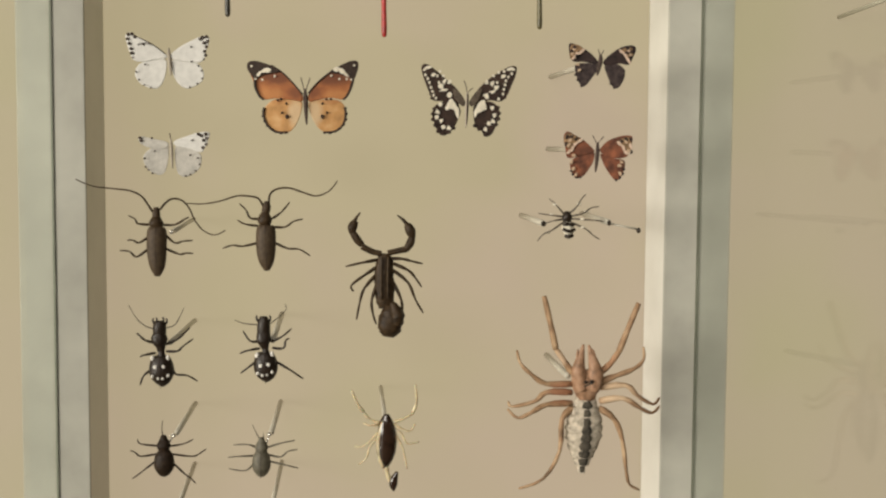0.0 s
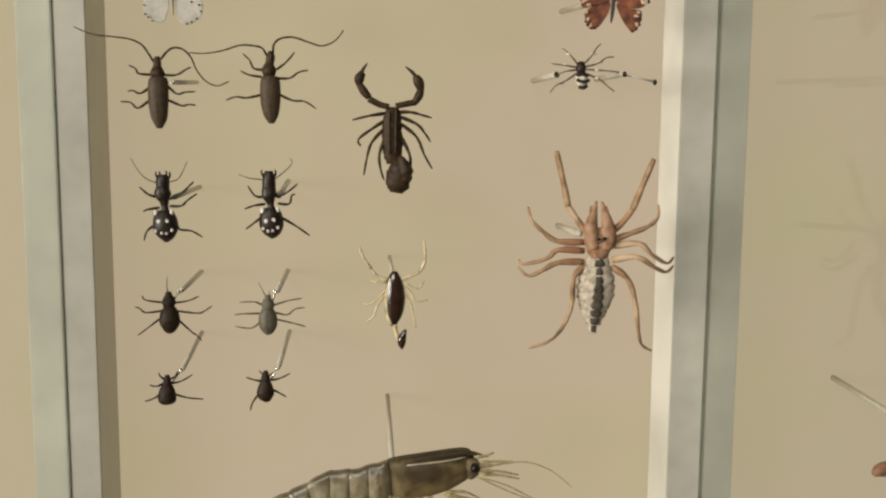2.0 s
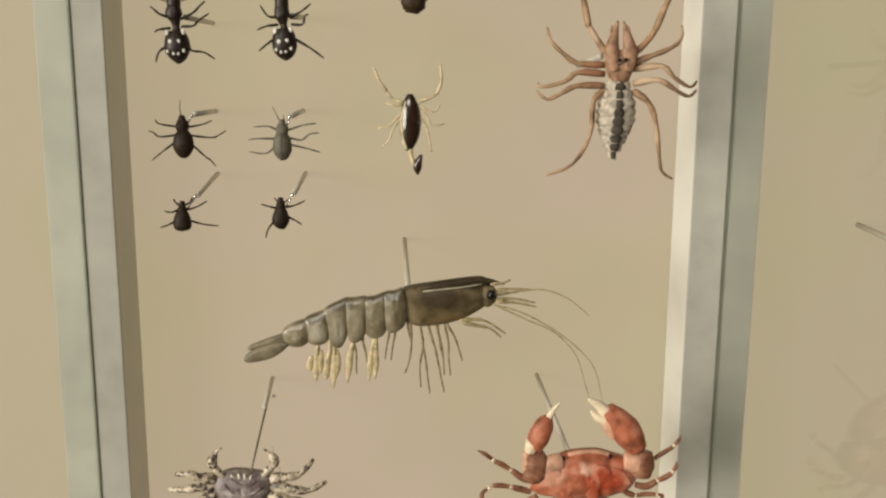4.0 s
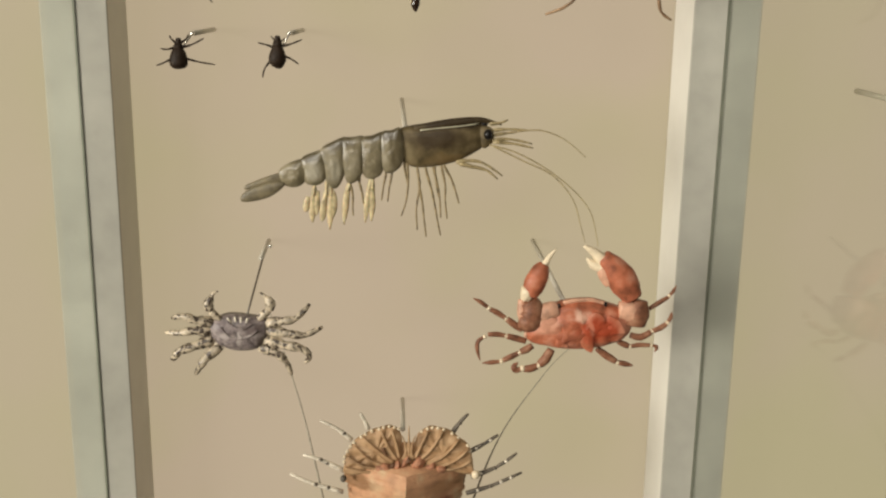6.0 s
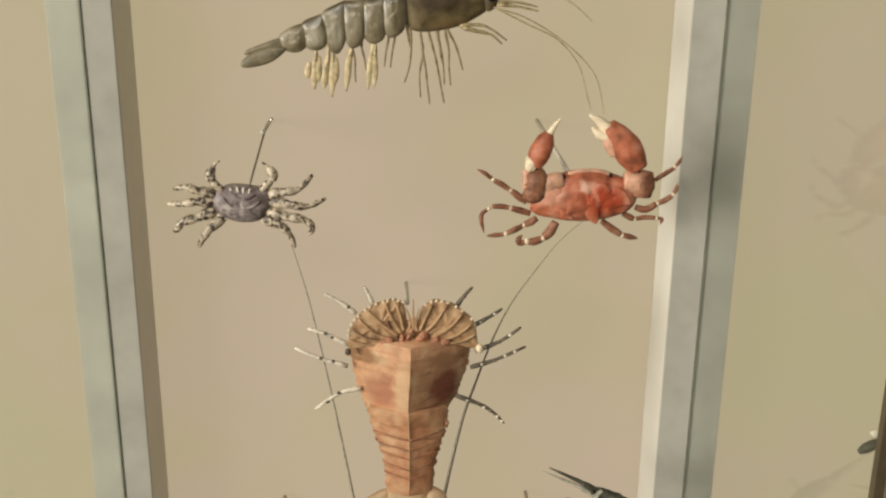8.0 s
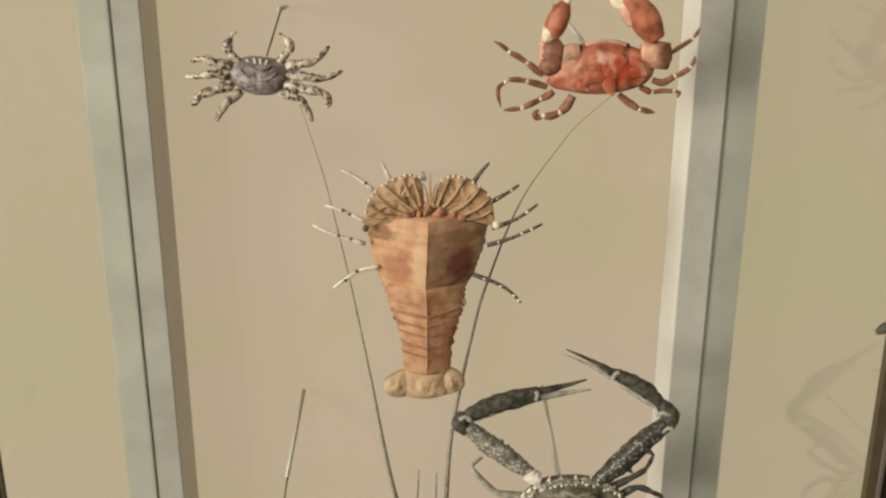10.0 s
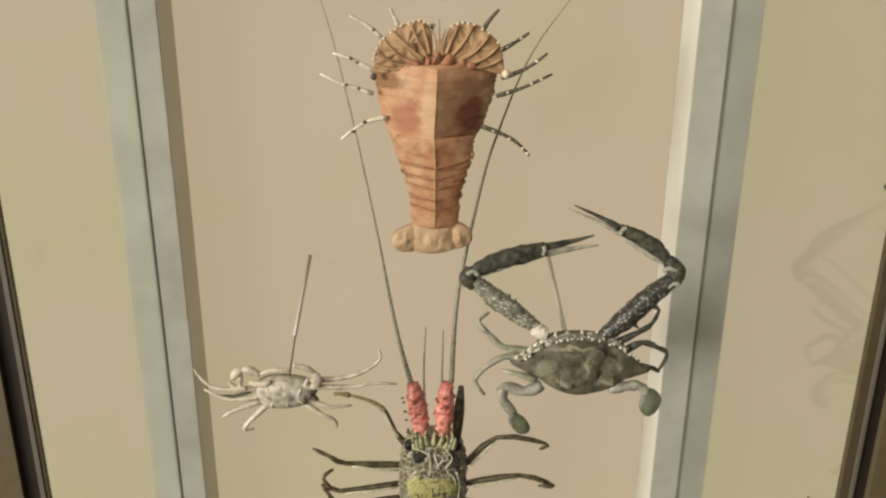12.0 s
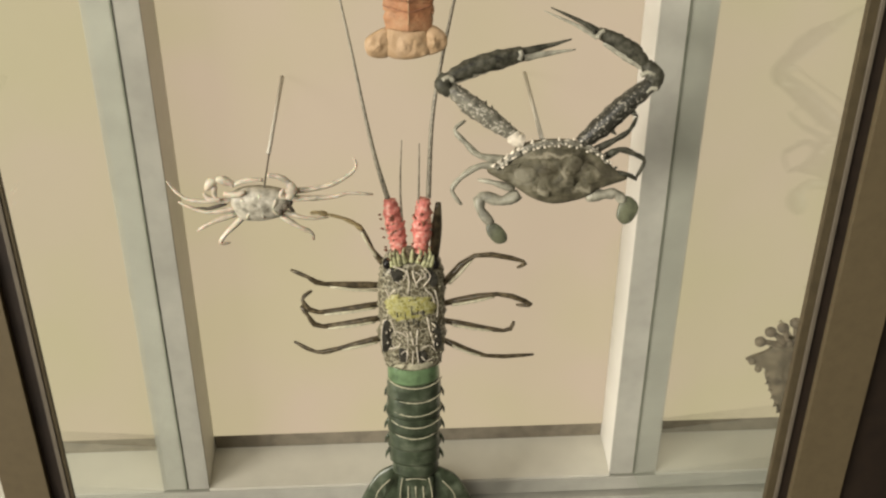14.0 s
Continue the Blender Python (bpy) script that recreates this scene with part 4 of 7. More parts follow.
dots("edge_mark", [(-23.1, -13.8), (-21.6, -16.7), (-18.6, -19.2), (-15.1, -19.1), (23.1, -12.0), (22.2, -15.9), (19.7, -19.3), (16.3, -21.3)], 1.3, 1.1, M_DUSK, b, 2.2)
rod([(-8.0, 4.4, -2), (-17.2, 11.5, -136)], 2.6, b)


def dragonfly(at, label, tail, mat):
    """A long thin abdomen below a stout thorax, a round head and four filmy wings."""
    f = specimen("dragonfly", at, label, "dragonfly", INS)
    x, z = tail
    part("abdomen", trunk([(x, z), (x, z + 4), (x - 0.3, z + 25), (x - 0.6, z + 45)], [1.0, 2.3, 2.1, 2.6], 0.9), mat, f)
    part("thorax", trunk([(x - 0.6, z + 44), (x - 0.6, z + 52), (x - 0.6, z + 60)], [2.6, 4.6, 2.8], 0.9), mat, f)
    part("head", blob((x - 0.6, z + 63), 3.8, 2.6, 2.8), mat, f)
    for s in (-1, 1):
        for a, dz in ((50, 4), (56, -4)):
            part("wing", plate([(x + s * 3, z + a), (x + s * 20, z + a + dz + 4), (x + s * 42, z + a + dz + 3), (x + s * 44, z + a + dz - 3),
                                (x + s * 22, z + a + dz - 7), (x + s * 4, z + a - 3)], 0.3, 0.25), M_FILM, f)
    return f


AT = (-0.1167, 0.8120, 1.7461)
dragonfly(AT, "dark dragonfly with a slender abdomen, pinned", (0, 0), M_DARKD)
AT = (0.0134, 0.8120, 1.7319)
dragonfly(AT, "crimson dragonfly with a slender abdomen, pinned", (0, 0), M_DRED)
AT = (0.1458, 0.8120, 1.7411)
dragonfly(AT, "olive dragonfly with a slender abdomen, pinned", (0, 0), M_DOLIVE)


def beetle(at, label, elytra, ew, thorax, tw, head, hw, legs, feelers, mat, leg_r=0.9, feel_r=0.55, seam=True, ratio=0.75, leg_mat=None):
    """Wing cases, a collar, a head, six jointed legs and two feelers."""
    b = specimen("beetle", at, label, "beetle", INS)
    part("wing_case", trunk(elytra, ew, ratio, 1.0), mat, b)
    part("thorax", trunk(thorax, tw, 0.8, 1.0, rough=0.15), leg_mat or mat, b)
    part("head", trunk(head, hw, 0.8, 1.0, n=10), leg_mat or mat, b)
    many("leg", legs, leg_r, leg_r * 0.5, leg_mat or mat, b, d=-0.5, arch=2.5)
    many("antenna", feelers, feel_r, feel_r * 0.45, leg_mat or mat, b, d=1.0, knots=0.15, steps=5)
    if seam:
        lift = max(ew) * ratio + 0.85
        part("wing_case_seam", limb([elytra[0], elytra[1], elytra[-1]], 0.28, 0.2, [lift][0]), M_INK, b)
    return b


AT = (-0.1762, 0.8120, 1.5576)
b = beetle(AT, "taupe longhorn beetle with long curved antennae, pinned", [(0.1, 13.3), (0.1, 8.5), (-0.1, -7.1), (0.3, -20.0), (0.2, -28.1)], [6.4, 8.2, 8.2, 6.4, 2.2], [(-0.2, 21.8), (-0.3, 16.6), (0.1, 11.4)], [3.4, 6.2, 3.8], [(-0.2, 29.8), (-0.2, 25.6), (-0.2, 20.8)], [2.0, 3.2, 3.4], ([(-4.5, 15.1), (-15.1, 16.0), (-17.4, 19.8), (-23.3, 22.6)], [(-7.4, 4.7), (-14.4, -0.0), (-19.9, 2.3), (-24.5, 1.8)], [(-7.0, -4.8), (-16.4, -11.9), (-22.3, -7.2), (-30.6, -6.7)], [(4.8, 15.2), (15.0, 15.2), (23.4, 20.0), (26.3, 21.4)], [(6.6, 7.1), (14.9, 0.0), (21.9, 1.5), (29.4, 2.0)], [(6.9, -4.7), (18.5, -9.5), (24.1, -8.5), (29.7, -9.0)]), ([(-3.4, 26.0), (-7.1, 32.1), (-12.5, 39.2), (-21.7, 43.4), (-35.5, 45.1), (-51.5, 46.9), (-65.2, 52.4)], [(2.6, 27.5), (8.2, 34.1), (13.8, 37.0), (20.8, 35.6), (26.8, 29.5), (31.4, 19.1), (38.3, 10.6), (47.6, 6.8), (57.0, 10.6)]), M_LONG, 1.1, 1.0, leg_mat=M_SCORP)
rod([(12.7, 9.4, -2), (5.8, 16.3, -137)], 2.0, b)
clip([(12.6, 9.1)][0], 1.0, b)

AT = (-0.0863, 0.8120, 1.5578)
beetle(AT, "taupe longhorn beetle with sweeping antennae, pinned", [(0.5, 14.8), (0.5, 9.6), (0.5, -4.8), (0.9, -16.3), (1.3, -23.5)], [6.4, 8.2, 8.2, 6.2, 2.2], [(-0.4, 25.8), (-0.4, 19.1), (0.1, 13.9)], [3.2, 6.2, 3.8], [(1.1, 35.3), (1.1, 30.6), (0.1, 24.8)], [1.8, 3.6, 3.4], ([(-4.6, 20.1), (-12.6, 21.0), (-15.9, 27.6), (-21.5, 32.8)], [(-6.1, 14.3), (-16.4, 15.7), (-23.5, 19.0)], [(-6.1, -0.0), (-18.9, -2.9), (-27.3, -2.0), (-35.8, -4.9)], [(5.7, 20.6), (13.3, 25.9), (20.4, 34.5)], [(6.7, 13.4), (16.6, 13.5), (23.7, 18.3), (31.3, 20.2)], [(8.0, 0.0), (18.9, -4.7), (28.4, -5.2), (37.5, -11.0)]), ([(-1.8, 31.0), (-5.5, 37.2), (-11.6, 39.1), (-23.3, 39.5), (-37.4, 35.1), (-51.5, 32.6), (-64.5, 33.0)], [(3.0, 32.5), (3.9, 40.6), (9.6, 45.4), (20.0, 46.4), (33.3, 42.2), (42.7, 39.9), (52.3, 43.3), (58.0, 49.1), (60.4, 52.9)]), M_LONG, 1.1, 1.0, leg_mat=M_SCORP)

AT = (-0.1739, 0.8120, 1.4644)
b = beetle(AT, "large black ground beetle with white dots, pinned", [(0.4, -2.4), (0.4, -8.2), (0.8, -16.9), (1.2, -24.1), (1.1, -28.4)], [6.8, 9.6, 10.4, 6.8, 1.4], [(-0.8, 17.8), (-0.8, 11.1), (0.1, 5.3), (0.5, 0.5), (0.4, -4.3)], [5.2, 6.8, 4.0, 3.0, 4.6], [(-0.7, 27.4), (-0.7, 22.6), (-0.8, 15.9)], [4.0, 5.6, 5.4], ([(-6.0, 8.7), (-12.5, 11.1), (-17.1, 15.0), (-19.9, 16.9)], [(-4.2, 0.0), (-13.6, -1.4), (-17.3, -3.2)], [(-8.1, -14.4), (-14.2, -19.1), (-17.6, -27.3)], [(4.3, 7.2), (14.2, 11.9), (20.3, 17.7), (24.1, 21.5)], [(4.2, 1.4), (14.1, 1.8), (18.8, 6.1), (26.8, 11.9)], [(9.2, -13.1), (12.5, -17.9), (21.9, -19.0), (30.3, -24.4)]), ([(-5.4, 20.7), (-12.4, 23.1), (-19.3, 29.3), (-26.1, 40.8)], [(5.4, 21.6), (11.9, 24.0), (16.7, 32.1), (19.6, 38.8)]), M_BLACK_SHELL, 1.2, 0.5)
many("mandible", ([(-4.4, 24.5), (-6.3, 27.4), (-5.8, 29.8)], [(-2.1, 25.5), (-3.0, 28.3), (-3.4, 30.2)], [(1.2, 25.4), (2.6, 28.3), (1.7, 30.7)], [(4.0, 24.5), (5.4, 27.3), (4.5, 29.7)]), 1.2, 0.5, M_BLACK_SHELL, b, 1.0)
dots("white_dot", [(-3.4, -10.6), (3.2, -10.6)], 1.6, 1.7, M_SPOTW, b, 8.0, rd=0.5)
dots("white_dot", [(-6.2, -3.6), (6.6, -3.2)], 1.6, 2.4, M_SPOTW, b, 4.4, rd=1.5)
dots("white_dot", [(-5.8, -18.6), (-1.1, -20.2), (2.6, -20.3), (7.1, -18.0)], 1.3, 1.5, M_SPOTW, b, 7.0, rd=1.5)
rod([(7.6, 8.8, -2), (3.8, 9.5, -137)], 2.3, b)

AT = (-0.0876, 0.8120, 1.4663)
b = beetle(AT, "large black ground beetle with white dots and shoulder patches, pinned", [(0.9, -1.9), (0.9, -7.8), (1.4, -16.5), (1.8, -23.3), (1.8, -27.2)], [6.8, 9.4, 10.0, 6.8, 1.4], [(-0.4, 15.5), (-0.4, 8.7), (0.5, 3.4), (1.0, -0.0), (0.9, -3.9)], [5.6, 6.2, 3.6, 3.0, 4.6], [(-0.4, 29.0), (-0.4, 22.3), (-0.4, 13.6)], [3.2, 5.4, 5.6], ([(-4.7, 7.3), (-11.8, 8.3), (-18.0, 16.6)], [(-3.8, 1.5), (-13.3, 0.1), (-20.9, -2.8)], [(-6.7, -9.7), (-13.4, -14.5), (-20.0, -19.7)], [(5.7, 7.2), (15.3, 12.0), (22.9, 18.3)], [(6.7, 1.9), (16.2, 1.8), (18.1, 8.6), (21.0, 9.6)], [(9.5, -9.8), (22.4, -17.2), (32.9, -25.1)]), ([(-5.6, 21.8), (-15.6, 22.8), (-20.7, 24.3), (-25.0, 26.2)], [(4.4, 22.3), (12.9, 29.0), (18.7, 35.3), (17.3, 39.6)]), M_BLACK_SHELL, 1.2, 0.5)
many("mandible", ([(-4.2, 24.2), (-6.5, 27.6), (-6.0, 30.0)], [(3.4, 24.2), (5.3, 27.1), (4.4, 30.0)]), 1.4, 0.5, M_BLACK_SHELL, b, 1.0)
dots("white_dot", [(-2.4, -12.1), (3.8, -11.2)], 1.7, 1.7, M_SPOTW, b, 8.0, rd=0.5)
dots("white_dot", [(-4.8, -18.6), (-1.0, -20.4), (2.8, -19.9), (7.1, -17.6)], 1.3, 1.5, M_SPOTW, b, 6.8, rd=1.5)
dots("white_dot", [(-5.7, -3.8), (6.7, -3.0)], 1.8, 2.6, M_SPOTW, b, 4.0, rd=1.5)
rod([(7.0, 8.4, -2), (2.6, 13.6, -137)], 2.6, b)

AT = (-0.1724, 0.8120, 1.3773)
b = beetle(AT, "black round-bodied beetle with thin legs, pinned", [(0.5, 4.4), (0.5, -0.5), (0.4, -9.3), (0.3, -16.1), (0.3, -18.5)], [4.4, 7.6, 8.6, 5.0, 1.8], [(0.1, 13.1), (0.1, 8.3), (0.0, 2.9)], [3.8, 5.8, 4.2], [(0.2, 17.0), (0.1, 14.1), (0.1, 10.2)], [2.0, 3.2, 3.4], ([(-4.2, 7.4), (-18.7, 10.0), (-21.9, 13.4)], [(-5.2, 0.6), (-18.8, -0.7), (-23.5, 2.8), (-28.1, 3.8)], [(-6.6, -5.3), (-16.6, -12.9), (-26.5, -20.5)], [(4.3, 7.2), (16.6, 9.5), (24.6, 12.8)], [(5.7, 0.4), (23.6, -1.3), (29.3, 0.5), (35.5, 4.4)], [(7.5, -7.4), (18.7, -17.4), (22.5, -19.9), (26.2, -25.3)]), ([(-0.3, 16.1), (-1.2, 21.9), (-0.6, 29.7)],), M_BROWN_SHELL, 0.9, 0.5, seam=False)
rod([(10.2, 17.8, -4), (2.2, 13.7, -137)], 2.4, b)
clip([(8.2, 16.4)][0], -1.0, b)
part("pin_wire", limb([(8.0, 16.2, -1), (3.9, 9.2, 0)], 0.8, 0.8), M_CLIP, b)

AT = (-0.0904, 0.8120, 1.3711)
b = beetle(AT, "ash grey beetle with thin legs, pinned", [(0.0, 8.8), (0.0, 3.4), (-0.0, -5.4), (-0.0, -11.3), (-0.1, -13.8)], [4.4, 7.2, 7.8, 5.0, 1.8], [(0.1, 16.2), (0.1, 12.3), (0.0, 7.4)], [3.6, 5.6, 4.6], [(0.1, 20.1), (0.1, 17.2), (0.1, 14.2)], [2.2, 3.0, 3.2], ([(-4.3, 10.9), (-10.9, 14.4), (-23.8, 13.6)], [(-5.2, 4.0), (-20.5, 4.2), (-28.1, 2.9)], [(-5.3, -1.4), (-13.4, -8.1), (-27.7, -6.9)], [(4.8, 11.2), (17.8, 15.5), (28.4, 16.8)], [(5.8, 4.8), (16.3, 3.2), (22.6, 8.0), (30.7, 8.9)], [(7.2, -1.1), (22.5, -4.3), (31.2, -7.4)]), ([(-1.8, 19.2), (-4.7, 25.1), (-7.5, 31.0)], [(2.0, 19.6), (1.5, 24.0)]), M_GREY_SHELL, 0.9, 0.5)
rod([(7.8, 22.9, -4), (4.0, 20.7, -137)], 2.4, b)
clip([(6.8, 22.5)][0], -1.0, b)
part("pin_wire", limb([(6.7, 22.2, -1), (3.4, 13.2, 0)], 0.8, 0.8), M_CLIP, b)

AT = (-0.1757, 0.8120, 1.3085)
b = beetle(AT, "small black pear-shaped beetle, pinned", [(0.3, 6.8), (0.1, 1.9), (-0.2, -5.8), (-0.4, -9.7), (-0.4, -11.2)], [3.6, 6.4, 7.8, 6.0, 2.0], [(0.4, 10.6), (0.3, 7.2), (0.2, 4.4)], [2.6, 4.2, 3.6], [(0.5, 14.5), (0.4, 12.1), (0.3, 9.2)], [1.8, 2.6, 2.6], ([(-3.0, 6.8), (-8.7, 4.9), (-14.7, 5.5)], [(-4.7, -1.9), (-11.4, -5.7), (-19.0, -8.5)], [(-1.5, 9.7), (-5.1, 13.6), (-6.9, 16.0)], [(3.5, 6.7), (12.5, 9.5), (21.1, 14.3)], [(4.6, -2.0), (16.7, -5.0), (29.8, -7.1)], [(2.3, 10.6), (7.0, 13.5), (9.0, 17.3)]), (), M_BROWN_SHELL, 1.0, 0.5, seam=False)
rod([(12.4, 18.4, -4), (4.5, 21.9, -137)], 2.2, b)
clip([(11.9, 18.2)][0], -1.0, b)
part("pin_wire", limb([(11.7, 18.0, -1), (4.0, 7.2, 0)], 0.8, 0.8), M_CLIP, b)

AT = (-0.0933, 0.8120, 1.3100)
b = beetle(AT, "small black beetle with splayed legs, pinned", [(0.2, 8.3), (0.1, 2.4), (-0.1, -4.4), (0.3, -9.3), (0.2, -11.2)], [3.4, 6.2, 7.4, 4.6, 1.8], [(0.3, 12.1), (0.2, 8.7), (0.1, 5.8)], [2.8, 4.2, 3.4], [(0.4, 16.0), (0.3, 13.6), (0.2, 10.7)], [1.8, 2.6, 2.6], ([(-3.6, 6.4), (-9.7, 8.4), (-16.3, 9.9)], [(-4.8, -3.4), (-10.7, -11.1), (-13.2, -18.9)], [(-2.1, 11.7), (-5.3, 15.6)], [(4.4, 7.2), (12.5, 9.6), (20.6, 12.9)], [(5.2, -0.5), (12.2, -3.5), (17.4, -7.5)], [(2.6, 11.1), (6.5, 14.0)]), (), M_BROWN_SHELL, 1.0, 0.5, seam=False)
rod([(10.8, 18.1, -4), (7.9, 20.9, -137)], 2.2, b)
clip([(10.3, 17.9)][0], -1.0, b)
part("pin_wire", limb([(10.2, 17.7, -1), (4.4, 7.2, 0)], 0.8, 0.8), M_CLIP, b)

# the dark scorpion
AT = (0.0155, 0.8120, 1.5242)
s = specimen("scorpion", AT, "dark brown scorpion with raised pincers and curled tail, pinned", "scorpion", INS)
part("body", trunk([(-0.6, 24.7), (-1.0, 18.4), (-1.5, 4.9), (-0.9, -12.2), (0.2, -22.0)], [4.2, 7.0, 8.4, 8.2, 6.0], 0.6, wave=0.03, steps=8, rough=0.1), M_SCORP, s)
many("body_ridge", ([(-3.4, 22.0, 5.6), (-3.8, 12.0, 6.0), (-4.0, 0.0, 6.2), (-3.6, -14.0, 5.8)], [(1.8, 22.0, 5.6), (1.6, 12.0, 6.0), (1.4, 0.0, 6.2), (1.8, -14.0, 5.8)]), 0.9, 0.8, M_SCORPR, s, knots=0.3)
part("tail", trunk([(6.0, -20.1), (5.2, -26.2), (4.0, -33.8), (2.9, -41.5), (2.1, -46.5)], [6.5, 9.4, 10.6, 9.4, 5.0], 0.7, 2.0, n=16, steps=6, rough=0.16), M_SCORP, s)
part("sting", trunk([(4.9, -16.4), (7.5, -21.7), (10.1, -29.3), (9.0, -36.1)], [2.0, 4.4, 5.4, 3.5], 0.8, 7.0, n=12, steps=5, rough=0.16), M_SCORP, s)
for pts, w in (([(-3.9, 24.7), (-11.2, 26.2), (-20.8, 31.0)], [2.4, 2.6, 2.8]), ([(-20.3, 31.9), (-24.6, 36.8), (-28.5, 43.0)], [2.6, 3.4, 2.8]), ([(-28.5, 42.0), (-28.5, 47.3), (-25.6, 52.6)], [2.6, 4.2, 2.6]), ([(-27.1, 50.2), (-25.6, 54.6), (-21.8, 59.9)], [1.8, 1.4, 0.5]), ([(1.4, 25.2), (10.5, 27.2), (17.8, 28.6)], [2.4, 2.6, 2.8]), ([(16.8, 27.7), (20.7, 34.0), (22.1, 38.8)], [2.6, 3.6, 2.8]), ([(22.6, 37.9), (20.6, 44.6), (17.7, 49.9)], [2.6, 4.4, 2.8]), ([(18.7, 48.5), (14.8, 53.3), (9.4, 57.6)], [1.8, 1.4, 0.5])):
    part("pincer_joint", trunk(pts, w, 0.9, 2.0, n=10), M_SCORP, s)
many("leg", ([(-6.3, 19.4), (-20.8, 17.0), (-34.2, 13.6)], [(-6.8, 13.6), (-18.3, 6.3), (-29.4, -2.4), (-27.5, -7.7)], [(-7.3, 7.3), (-18.3, -4.8), (-22.2, -17.0), (-25.0, -32.0)], [(-6.8, 0.0), (-12.0, -14.6), (-11.0, -26.7), (-8.1, -36.0)], [(4.3, 20.4), (13.9, 20.4), (21.7, 18.5), (31.4, 16.0)], [(5.3, 16.5), (18.8, 10.7), (25.2, 3.9), (30.6, -3.9)], [(5.8, 10.7), (18.9, -0.0), (25.3, -14.6), (32.1, -26.4)], [(6.3, -0.0), (13.1, -14.6), (14.1, -24.4), (16.1, -29.3)]), 1.6, 0.7, M_SCORP, s, arch=4)
# the yellow-legged scorpion
AT = (0.0157, 0.8000, 1.3900)
s = specimen("scorpion", AT, "glossy dark scorpion with straw yellow legs, pinned", "scorpion", INS)
part("body", trunk([(0.4, 22.9), (0.4, 15.6), (1.0, 2.4), (0.0, -12.2), (-0.9, -23.4)], [2.2, 6.0, 8.4, 7.6, 2.4], 0.6, 1.0), M_GLOSS, s)
part("body_margin", trunk([(-2.9, 17.1), (-5.8, 2.5), (-4.8, -14.6), (-2.3, -22.4)], [1.0, 1.8, 1.8, 0.8], 0.6, 3.0), M_STRAW, s)
part("tail", limb([(0.1, -21.5), (1.5, -28.4), (3.5, -34.3), (6.4, -37.3)], 2.0, 1.6, 1.0, knots=0.3), M_STRAW, s)
part("sting", trunk([(9.7, -26.6), (7.3, -32.4), (6.4, -38.3), (6.9, -43.2)], [1.2, 3.2, 3.4, 0.8], 0.8, 2.0), M_GLOSS, s)
many("pincer", ([(-5.3, 15.7), (-13.5, 18.7), (-18.8, 25.1)], [(-18.8, 25.1), (-24.5, 32.9), (-29.3, 44.1)], [(7.2, 16.5), (15.3, 19.3), (21.6, 22.6)], [(21.6, 22.6), (25.9, 32.8), (24.8, 48.4)]), 1.6, 0.8, M_STRAW, s, 2.0)
many("leg", ([(-5.3, 13.7), (-13.5, 13.8), (-19.2, 15.4)], [(-5.3, 8.8), (-13.4, 0.2), (-20.6, -4.6), (-26.4, -4.5)], [(-5.3, 4.9), (-13.4, -4.7), (-16.8, -14.4), (-23.5, -20.6)], [(6.7, 14.5), (13.9, 10.5), (20.7, 8.5), (25.0, 14.3)], [(7.2, 10.6), (13.9, 5.7), (17.8, -2.2), (28.4, -1.4)], [(7.2, 6.7), (14.0, -5.1), (15.9, -12.5), (18.4, -24.7)]), 1.0, 0.6, M_STRAW, s, arch=3)
rod([(-1.0, 19.8, -3), (-2.4, 15.9, -148)], 2.0, s)

# the banded spider between two rods
AT = (0.1671, 0.7900, 1.5763)
s = specimen("spider", AT, "small black spider with banded legs and abdomen, pinned", "spider", INS)
part("head", trunk([(-0.1, 10.0), (-0.1, 5.2), (-0.0, 0.5)], [2.0, 4.2, 3.2], 0.8, 1.0), M_BLACK_SHELL, s)
part("abdomen", trunk([(-0.0, 1.4), (0.5, -3.3), (1.1, -7.6), (0.6, -11.4)], [2.6, 4.8, 4.6, 2.0], 0.9, 1.0), M_CREAM, s)
for pts, r in (([(-4.3, -1.4), (0.0, -0.5), (4.9, -1.9)], 1.3), ([(-4.3, -4.8), (0.6, -6.7), (5.9, -5.2)], 1.4), ([(-2.3, -10.5), (0.6, -11.4), (4.0, -10.0)], 1.6)):
    part("band", limb(pts, r, r, 5.4, arch=1.5), M_BLACK_SHELL, s)
many("leg", ([(-2.0, 7.1), (-8.9, 14.2), (-15.2, 20.4)], [(-2.5, 5.2), (-13.6, 6.6), (-24.2, 8.0)], [(-2.5, 3.3), (-12.1, 1.9), (-19.7, -0.6)], [(-2.4, 0.9), (-13.4, -6.2), (-20.6, -9.6), (-24.8, -15.3)], [(1.8, 7.6), (8.0, 14.3), (11.8, 20.5), (16.1, 24.4)], [(2.3, 5.7), (12.9, 8.2), (20.1, 13.0), (27.4, 14.0)], [(2.8, 3.8), (22.7, 2.5), (32.4, 1.6)], [(2.9, 1.0), (15.5, -4.7), (21.9, -9.9), (28.3, -13.7)]), 0.85, 0.4, M_SMOKE, s, arch=3)
dots("pale_band", [(-10.8, 15.6), (-13.6, 7.1), (-15.8, -7.7), (9.9, 16.2), (15.8, 9.6), (13.0, 3.4), (13.1, -3.3)], 2.0, 1.2, M_CREAM, s, 2.0, rd=1.2)
rod([(-19.0, -0.7, -4), (-13.4, 3.0, -158)], 2.6, s)
rod([(36.9, 0.9, -6), (48.9, 5.1, -158)], 2.6, s)
rod([(38.3, -0.4, -4), (62.9, -5.2, -4)], 0.9, s)
dots("black_cap", [(-20.2, -0.6), (36.3, 0.2), (61.8, -6.0)], 1.8, 2.4, M_BLACK_SHELL, s, 0.0, rd=2.4)

